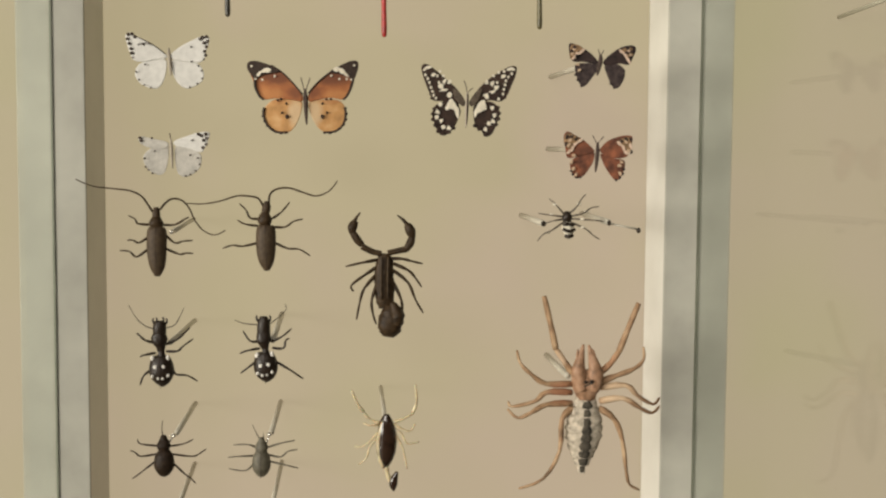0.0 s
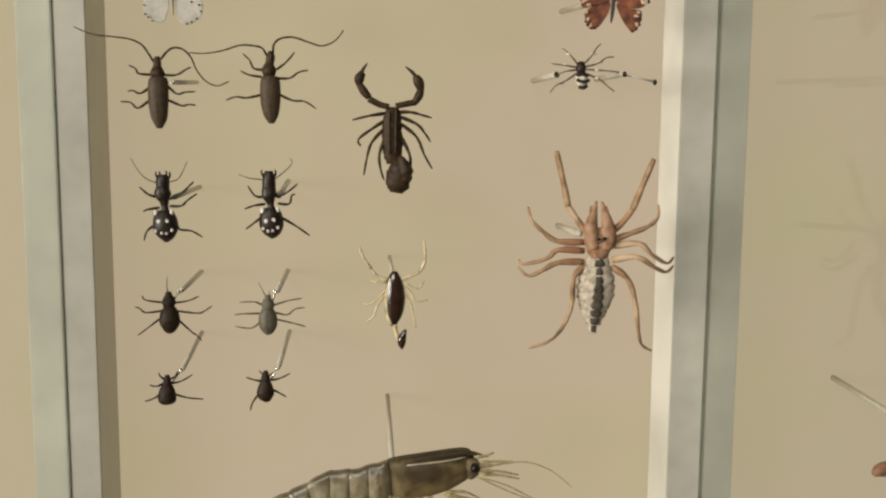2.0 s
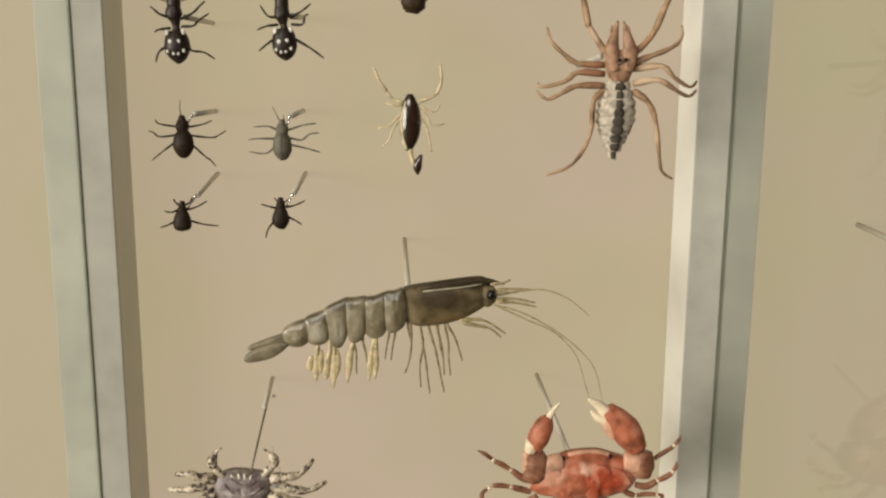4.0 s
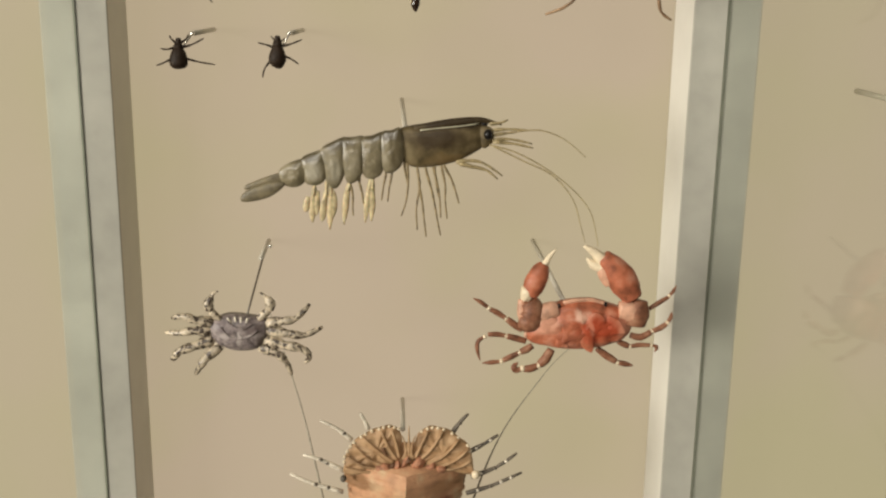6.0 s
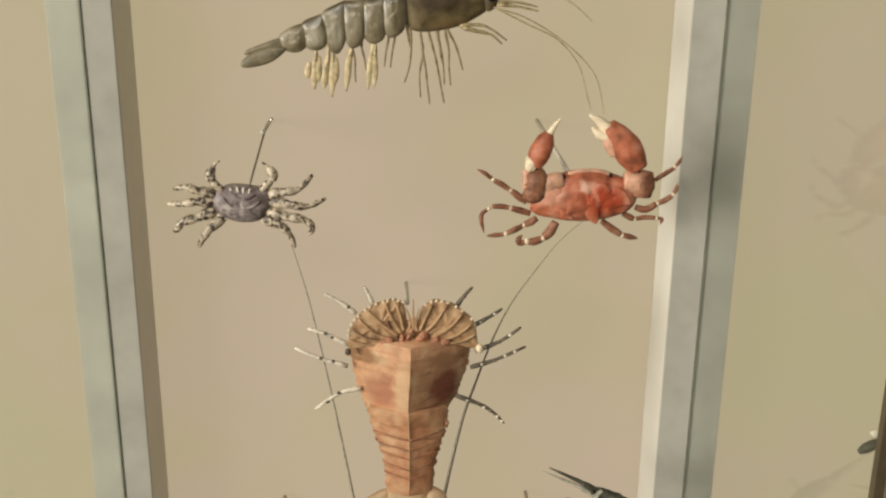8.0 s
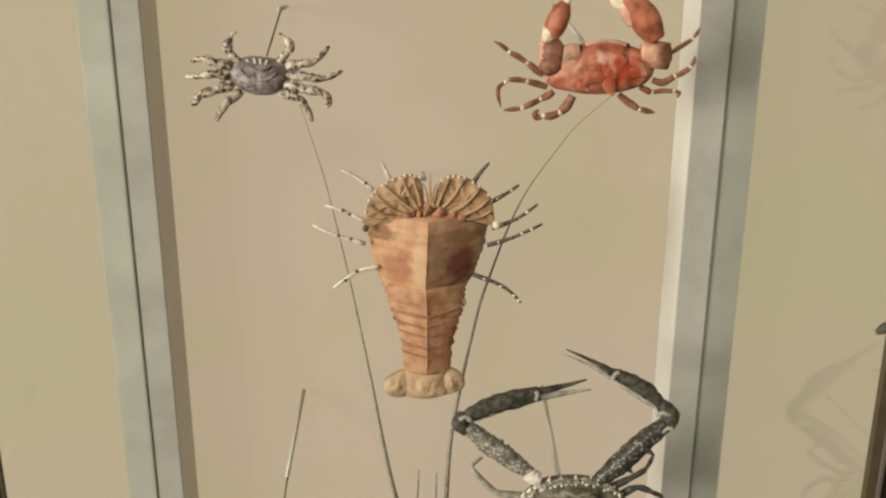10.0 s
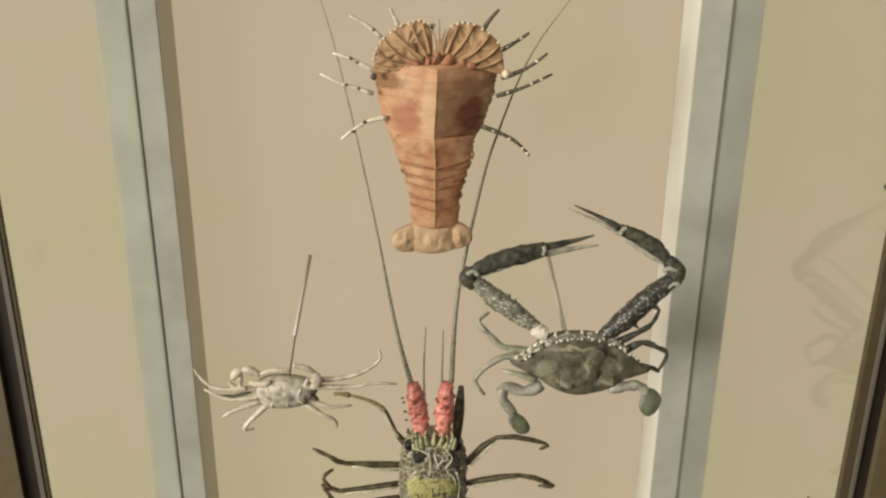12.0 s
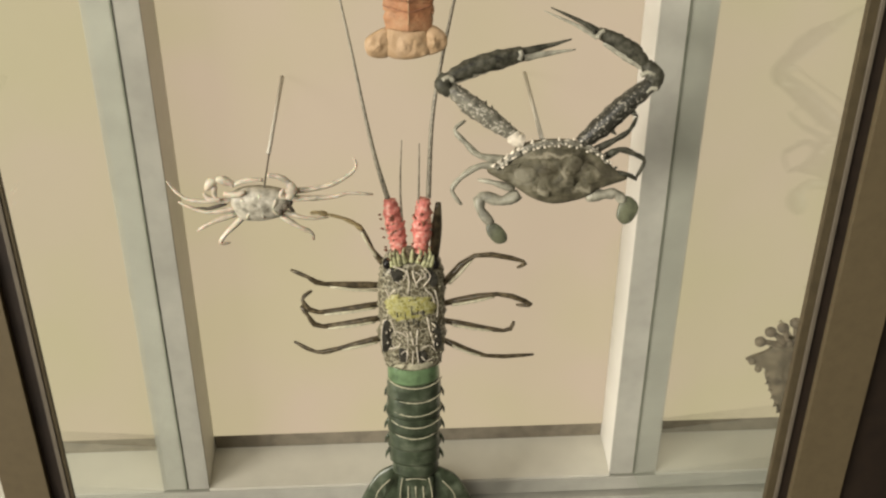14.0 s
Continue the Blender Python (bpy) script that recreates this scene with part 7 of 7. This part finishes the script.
for pts in ([(10.0, 104.2), (15.0, 95.5), (7.4, 91.4)], [(3.7, 101.5), (9.9, 95.6), (4.8, 87.8)], [(13.8, 105.5), (20.0, 93.9), (12.4, 82.5)], [(0.6, 103.1), (2.3, 93.0), (6.0, 82.0)], [(-23.9, 103.7), (-21.6, 92.2), (-12.9, 85.4)], [(-21.3, 107.9), (-7.0, 101.8), (-9.7, 91.1)], [(-5.7, 104.7), (-3.4, 88.1), (-4.9, 74.3)], [(-32.5, 34.9), (-35.7, 14.4), (-34.9, -5.1)], [(-34.9, -5.1), (-24.9, -0.7), (-15.7, 5.2), (-14.2, 15.2)], [(-32.6, 33.4), (-25.4, 38.5), (-19.3, 20.0), (-14.2, 15.2)], [(-10.7, 25.1), (-5.6, 19.5), (-7.5, -16.2)], [(-3.0, 24.8), (0.1, 7.8), (-0.9, -19.7)], [(5.5, 27.6), (4.0, 4.5), (6.4, -19.9)], [(16.6, 41.7), (19.1, 24.1), (24.3, 0.7)], [(21.8, 33.2), (29.6, 18.4), (29.6, 0.5)], [(9.2, 1.2), (19.1, 4.0), (25.6, -5.6)], [(-19.2, 23.8), (-11.4, 22.0), (-6.3, 15.7)], [(-29.6, 76.5), (-24.8, 61.6), (-29.1, 43.1)], [(25.1, 74.9), (28.9, 56.3), (27.6, 39.0)], [(-18.1, 79.1), (-24.6, 70.5), (-26.2, 57.2)], [(14.9, 78.1), (22.5, 67.6), (25.0, 52.7)], [(-15.9, -8.9), (-9.2, -1.2), (-4.0, -7.7)], [(9.8, -9.7), (14.4, -16.2), (22.3, -14.9)]):
    part("shell_line", limb(on_back(pts), 0.95, 0.6, steps=4, n=6), M_BONE, w)
for x, z0, z1 in ((717, 518, 538), (709, 522, 534), (728, 512, 530), (739, 514, 526), (739, 544, 552), (703, 526, 536), (748, 522, 534), (722, 544, 552), (731, 538, 548)):
    u = (x - 730) / 1.55
    part("saddle_dash", limb([(u, (600 - z0) / 1.48, 24.3 - abs(u) * 0.12), (u + 0.4, (600 - z1) / 1.48, 24.3 - abs(u) * 0.12)], 0.9, 0.6, steps=1), M_CHARCOAL, w)
dots("white_dot", [(-29.6, 22.6), (-24.6, 16.3), (-28.6, 8.8), (-22.2, 5.4), (-25.7, 25.6), (22.4, 25.5), (26.3, 16.2), (23.7, 8.5), (27.6, 5.3), (25.0, 30.0), (21.1, 19.4)], 0.9, 1.1, M_BONE, w, 20.6, rd=2.4)
part("shell_hem", trunk([(0.5, -17.3), (0.4, -25.3), (0.3, -33.3)], [30, 32, 28], 0.66, 1.0, n=18), M_PALELINE, w)
rng = random.Random(4)
thorn = part("thorn", limb([(0, 0, 0), (0.3, 2.2, 2.6), (0.4, 3.4, 4.0)], 1.3, 0.3, n=5, steps=1), M_PALELINE, w)
thorn.location = mm((-4, 66, 24))
for k in range(46):
    u, a = rng.uniform(-0.1, 1.0), rng.uniform(-1.2, 1.2)
    t = new("thorn", thorn.data)
    t.parent = w
    t.location = (0.036 * math.sin(a) - 0.001, -0.0215 * math.cos(a), 0.092 - 0.118 * u)
    t.rotation_euler = (0, a * 0.5, 0)
many("brow_horn", ([(-21.3, 106.5), (-22.4, 115.1), (-23.4, 123.5)], [(-12.5, 107.7), (-14.8, 119.1), (-15.9, 126.1)], [(12.5, 107.0), (15.1, 116.9), (13.9, 123.9)], [(20.1, 105.4), (22.6, 113.8), (23.9, 119.5)], [(-16.3, 105.0), (-19.8, 119.2), (-17.1, 130.4)], [(15.0, 104.1), (20.1, 118.1), (18.9, 129.4)], [(-6.2, 110.4), (-9.8, 123.2), (-7.2, 130.1)], [(6.3, 110.0), (10.1, 121.2), (7.7, 129.7)], [(0.0, 111.6), (0.2, 121.5), (0.8, 127.1)]), 3.4, 0.7, M_LIMEG, w, 18, knots=0)
dots("eye", [(-26.3, 108.1), (25.1, 106.7)], 6, 7, M_EYE, w, 14, rd=6)
for pts in ([(-12.9, 121.8), (-15.6, 141.4), (-19.5, 164.0), (-22.1, 183.5)], [(10.1, 119.8), (10.9, 140.7), (12.3, 163.3), (13.6, 184.0)]):
    part("antenna_base", trunk(pts, [6.5, 9.8, 9.4, 6.6], 0.9, 12, n=16, wave=0.05, steps=9, rough=0.45), M_PINK, w, "pink spiny antenna base")
red_thorn = thorn.data.copy()
red_thorn.materials[0] = M_REDLEG
for k in range(56):
    u, a, side = rng.random(), rng.uniform(-1.5, 1.5), k % 2
    t = new("thorn", red_thorn)
    t.parent = w
    x0 = (-17 - 8 * u) if side == 0 else (9.5 + 3 * u)
    t.location = mm((x0 + 8.6 * math.sin(a), 112 + 58 * u, 12 + 8.4 * math.cos(a)))
    t.rotation_euler = (0, a * 0.8, 0)
for pts in ([(29.4, 176.3), (27.6, 145.8), (25.1, 110.9)],):
    part("antenna_sheath", trunk(pts, [3, 6, 5], 0.8, 6, n=10), M_LOBLEG, w)
many("antennule", ([(-7.4, 118.9), (-11.1, 190.6), (-8.8, 251.5)], [(6.4, 118.5), (8.2, 190.1), (9.3, 247.4)]), 1.7, 0.6, M_ANT, w, 14, knots=0)
many("antenna", ([(-24.5, 186.0, 14), (-37.0, 231.2, 4.7), (-47.8, 283.8, -6.7), (-57.2, 335.5, -17.9), (-77.3, 433.9, -39.1), (-98.2, 524.2, -58.6), (-110.5, 566.9, -67.8), (-124.5, 609.0, -76.9), (-138.0, 646.0, -84)], [(18.5, 186.0, 14), (23.0, 262.6, -2.1), (32.5, 319.3, -14.4), (52.5, 405.6, -33.0), (66.5, 447.0, -41.0), (85.6, 494.7, -52.3), (105.5, 532.0, -60.1), (135.0, 571.0, -68.3), (155.0, 594.0, -73.5), (189.0, 622.0, -79.5)]), 2.9, 0.3, M_ANT, w, knots=0, steps=6, taper=1.8)
many("leg_tip", ([(-53.7, 142.4), (-60.8, 149.4), (-73.9, 156.6), (-90.7, 161.7)], [(-90.7, 161.7), (-100.3, 164.0), (-108.8, 163.5)]), 3.2, 1.4, M_PLEG, w, -2, knots=0.3)
many("leg", ([(-30.3, 96.8), (-42.2, 118.4), (-53.7, 143.8)], [(-31.0, 70.7), (-97.1, 77.0), (-115.4, 86.3), (-134.3, 93.3)], [(-31.6, 46.9), (-105.5, 40.3), (-123.5, 57.3), (-112.3, 65.8)], [(-32.1, 28.1), (-102.1, 21.2), (-118.5, 36.2), (-126.2, 46.2)], [(-32.8, 1.1), (-85.5, -9.6), (-111.8, -13.3), (-137.1, -1.5)], [(32.7, 65.8), (70.4, 108.3), (125.2, 99.6), (119.3, 88.9)], [(32.8, 43.4), (97.2, 57.9), (136.8, 43.1), (119.9, 39.9)], [(34.1, 22.1), (105.3, 8.9), (118.2, 17.8)], [(34.2, -4.3), (86.3, -25.2), (143.6, -29.6)]), 3.9, 1.7, M_LOBLEG, w, -4, knots=0.35, arch=6, steps=3)
many("leg_stripe", ([(-53.8, 141.0), (-45.1, 123.4), (-36.3, 106.9)], [(-91.0, 73.9), (-62.7, 70.1), (-38.7, 67.2)], [(-99.2, 37.8), (-70.2, 41.4), (-41.3, 44.2)], [(-97.0, 18.8), (-71.0, 22.5), (-41.8, 25.3)], [(-82.3, -11.2), (-59.1, -5.0), (-40.7, -2.5)], [(42.3, 73.6), (54.9, 89.3), (67.4, 103.3)], [(45.7, 45.3), (71.5, 51.2), (94.1, 55.0)], [(45.9, 18.6), (72.2, 13.9), (98.7, 8.3)], [(46.1, -10.2), (66.2, -18.9), (85.0, -26.7)]), 1.9, 1.4, M_PALELINE, w, 1.6, knots=0, arch=3)
part("tail_collar", trunk([(0.4, -25.3), (0.3, -35.7), (0.8, -51.1)], [27, 30, 31], 0.66, 2.0, n=18), M_BRIGHTG, w)
for k, (pts, hw) in enumerate((([(0.8, -44.6), (0.7, -57.6), (0.5, -74.1)], 31.5), ([(0.6, -69.1), (0.4, -84.1), (0.2, -101.0)], 32), ([(0.9, -95.9), (0.8, -109.5), (0.6, -125.0)], 31.5), ([(0.7, -119.8), (0.5, -133.7), (0.4, -149.4)], 31), ([(1.1, -144.2), (1.0, -156.5), (0.8, -172.6)], 30), ([(0.9, -167.2), (1.5, -178.0), (1.3, -192.6)], 28))):
    part("tail_segment", trunk(pts, [hw * 0.92, hw, hw * 1.05], 0.66, 2.0 - 0.3 * k, n=20, rough=0.05), M_TAILG, w)
for zc, hw in zip((-54.6, -75.4, -95.0, -113.0, -130.0), (32.0, 32.2, 31.8, 31.0, 29.6)):
    arc = [(2.0 + hw * math.sin(a), zc + 4.5 * math.sin(a) ** 2, 2.2 + 0.66 * hw * math.cos(a) + 0.3) for a in (k * 0.28 - 1.4 for k in range(11))]
    part("tail_line", limb(arc, 0.75, 0.75, steps=1), M_PALELINE, w)
many("side_spike", ([(-27.7, -66.4), (-32.6, -72.8), (-34.1, -80.2)], [(30.3, -68.6), (35.1, -75.5), (36.5, -83.0)], [(-29.0, -91.3), (-33.9, -97.9), (-35.5, -105.5)], [(31.0, -93.7), (35.9, -100.7), (37.3, -108.4)], [(-28.8, -115.1), (-33.8, -121.8), (-35.4, -129.5)], [(31.1, -117.6), (35.9, -124.7), (37.4, -132.6)], [(-28.7, -137.6), (-33.7, -144.4), (-35.3, -152.3)], [(30.4, -140.2), (35.3, -147.4), (36.7, -155.5)], [(-28.5, -160.6), (-33.5, -167.5), (-35.1, -175.5)], [(29.7, -163.2), (34.7, -170.5), (36.1, -178.7)]), 3.4, 0.5, M_TAILG, w, -1.0, knots=0, steps=2)
for o, dd in (([(-19.8, -186.1), (-43.5, -197.8), (-61.4, -224.7), (-68.3, -256.5), (-48.7, -281.7), (-22.2, -276.2), (-12.8, -230.8)], 2.0), ([(22.6, -189.9), (49.1, -204.0), (66.7, -230.9), (73.0, -261.7), (54.2, -284.1), (27.6, -278.8), (16.1, -232.2)], 2.0), ([(-14.9, -188.2), (19.1, -189.7), (24.7, -234.5), (21.7, -280.5), (1.1, -289.2), (-17.9, -278.4), (-21.4, -232.3)], 7.0)):
    part("tail_fan", plate(o, 5, 3, dd, ripple=5), M_TAILG, w)
many("fan_line", ([(-15.1, -198.2), (-18.4, -225.8), (-16.2, -263.9)], [(-10.9, -201.2), (1.2, -199.9), (15.5, -202.4)], [(17.6, -199.7), (21.9, -227.8), (18.8, -265.7)], [(-30.8, -200.2), (-46.9, -219.8), (-50.6, -247.8)], [(34.8, -205.1), (49.3, -226.3), (52.4, -253.0)], [(-8.2, -212.4), (-8.6, -240.4), (-7.4, -264.4)], [(1.1, -212.8), (1.6, -240.9), (1.3, -264.8)], [(10.4, -213.2), (11.7, -241.4), (10.8, -265.3)]), 0.8, 0.6, M_PALELINE, w, 12.0, knots=0)
rod([(0, 40, 0), (0, 42, -118)], 3.0, w)

# ---- specimens of the neighbouring tray that reach into view ----
AT = (0.4590, 0.8000, 0.3866)
k = specimen("knobbly_crab", AT, "fawn brown crab with knobbed spines, in the neighbouring tray", "crab", CRU)
part("shell", plate([(-53.9, 3.5), (-42.0, 9.5), (-28.9, 15.3), (-18.6, 29.8), (-9.0, 35.7), (8.1, 25.8), (30.7, 13.2), (51.3, -36.8), (34.2, -74.6), (2.8, -78.4), (-5.5, -67.1), (-13.9, -50.0), (-21.4, -34.0), (-27.4, -18.3), (-27.3, -6.2), (-36.0, -2.7), (-45.9, 0.1)], 9, 5, 0, rough=4.0, steps=2), M_FAWN, k)
many("knobbed_spine", ([(-18.1, 26.7), (-28.4, 28.6), (-41.7, 32.2)], [(-16.2, 31.3), (-23.3, 37.7), (-33.7, 44.2)], [(-11.9, 33.5), (-15.4, 42.1), (-20.0, 49.1)], [(-0.4, 32.3), (-3.2, 44.0), (-6.7, 56.3)], [(7.7, 32.0), (8.2, 43.6), (7.6, 57.4)]), 4.6, 2.6, M_FAWN, k, 4.0, knots=0)
dots("knob", [(-43.7, 32.2), (-33.8, 45.0), (-20.1, 49.9), (-6.7, 56.3), (8.2, 58.1)], 7.0, 6.4, M_FAWN, k, 5.0, rd=6.0)
dots("knob", [(-39.5, -6.6), (-48.6, 4.2), (-16.8, 26.6), (-7.4, 26.3)], 4.4, 5.0, M_FAWN, k, 3.0, rd=4.0)
many("shell_tooth", ([(-24.5, -19.2), (-28.6, -19.0)], [(-22.6, -26.6), (-26.9, -29.7)], [(-18.8, -37.4), (-21.8, -39.7)], [(-14.2, -48.3), (-16.4, -51.5)], [(-8.9, -59.4), (-11.6, -63.4)], [(-3.9, -68.0), (-5.8, -73.0)]), 2.8, 0.8, M_FAWN, k, 2.0, knots=0)
rod([(50, -40, 0), (50, -40, -148)], 3.0, k)
AT = (0.4764, 0.8000, 1.2969)
k = specimen("crab_neighbour", AT, "reddish crab on a frosted rod, in the neighbouring tray", "crab", CRU)
part("carapace", plate([(-18.3, 8.0), (-8.8, 14.0), (25.5, 12.6), (37.2, -3.1), (22.0, -14.3), (-7.0, -13.9), (-15.3, -7.5)], 12, 6, 0, rough=3.0), M_REDLEG, k)
many("leg", ([(-8.5, 10.4), (-16.5, 12.1), (-19.3, 7.0)], [(-9.5, 0.1), (-16.9, 1.8), (-19.8, -2.3)], [(-7.4, -7.7), (-14.3, -6.5), (-17.2, -10.6)]), 3.0, 1.2, M_REDLEG, k)
part("claw", trunk([(-37.6, -66.4), (-33.8, -62.3), (-25.7, -60.4), (-13.2, -63.7)], [2.5, 5.5, 7.0, 6.0], 0.8, 6.0, rough=0.3), M_REDLEG, k)
rod([(2.9, -27.2, -2), (-1.6, -18.4, -150)], 2.8, k)
AT = (0.4993, 0.8000, 0.8346)
k = specimen("crab_neighbour", AT, "dark crab with pale claw joints, in the neighbouring tray", "crab", CRU)
part("carapace", plate([(-8.5, 0.1), (3.8, 12.1), (43.4, 11.7), (53.7, -16.0), (27.0, -28.1), (-3.4, -15.3)], 12, 6, 0, rough=3.0), M_SLATE, k)
part("claw", trunk([(-45.7, -12.9), (-38.3, -8.7), (-26.6, -3.3), (-5.2, -3.0)], [2.5, 5.5, 5.0, 5.0], 0.8, 4.0), M_SLATED, k)
part("claw_joint", trunk([(-34.5, 4.7), (-28.1, 7.0), (-6.1, 3.1)], [3.0, 4.0, 4.0], 0.8, 3.0), M_BONE, k)
rod([(70, -6, 0), (70, -6, -148)], 3.0, k)
AT = (0.4740, 0.8000, 1.7830)
k = specimen("insect_neighbour", AT, "tan long-legged insect, in the neighbouring tray", "insect", INS)
part("body", trunk([(-0.7, 19.3), (0.0, 0.0), (1.5, -14.5)], [3, 5, 3], 0.8), M_TAN, k)
part("leg", limb([(-58.7, -7.1), (-35.5, -2.7), (-0.1, 2.9)], 1.6, 2.4), M_TAN, k)
rod([(5, 0, 0), (5, 0, -148)], 2.0, k)


# ---- small pieces hang on the part that carries them ----
HOSTS = {
    "wing_mark": "forewing hindwing", "wing_spot": "forewing hindwing", "wing_patch": "forewing hindwing", "wing_tip": "forewing",
    "wing_edge": "forewing", "edge_mark": "hindwing", "edge_band": "hindwing", "white_dot": "wing_case carapace", "wing_case_seam": "wing_case", "mandible": "head",
    "fang": "jaw", "mouth_line": "head", "clip": "mount_rod", "pin_wire": "mount_rod", "shell_ridge": "carapace", "brow_ridge": "carapace",
    "front_spine": "carapace", "mouth_edge": "carapace", "shell_margin": "carapace", "dark_hollow": "carapace", "carapace_line": "carapace",
    "rostrum": "carapace", "claw_spine": "claw_joint", "paddle": "paddle_leg", "leg_stripe": "leg", "leg_band": "leg", "pale_joint": "leg", "plate_furrow": "head_plate", "mouth_hollow": "mouth_crust", "shell_fold": "carapace", "shell_welt": "carapace", "side_tooth": "tail_segment", "swimmeret_stem": "swimmeret", "cheek": "carapace",
    "leg_tip": "leg", "leg_edge": "leg", "pale_band": "leg", "tail_line": "tail_segment", "segment_edge": "tail_segment", "side_spike": "tail_segment",
    "fan_line": "tail_fan", "thorn": "carapace antenna_base", "plate_fold": "head_plate", "rim_spine": "head_plate", "stripe_patch": "belly_ring",
    "knob": "knobbed_spine", "shell_tooth": "shell", "band": "abdomen", "dark_patch": "carapace", "saddle": "carapace", "body_margin": "body", "body_stripe": "body", "body_ridge": "body", "shell_line": "carapace", "saddle_dash": "carapace", "claw_joint_band": "claw_joint",
}


def middle(o):
    return o.location + sum((v.co for v in o.data.vertices), Vector()) / len(o.data.vertices)


for thing in [o for o in scene.objects if o.parent is None and o.type == "EMPTY" and o.get("category")]:
    pieces = list(thing.children)
    for o in pieces:
        wanted = HOSTS.get(o.name.split(".")[0], "").split()
        hosts = [h for h in pieces if h.name.split(".")[0] in wanted]
        if hosts:
            o.parent = min(hosts, key=lambda h: (middle(h) - middle(o)).length)
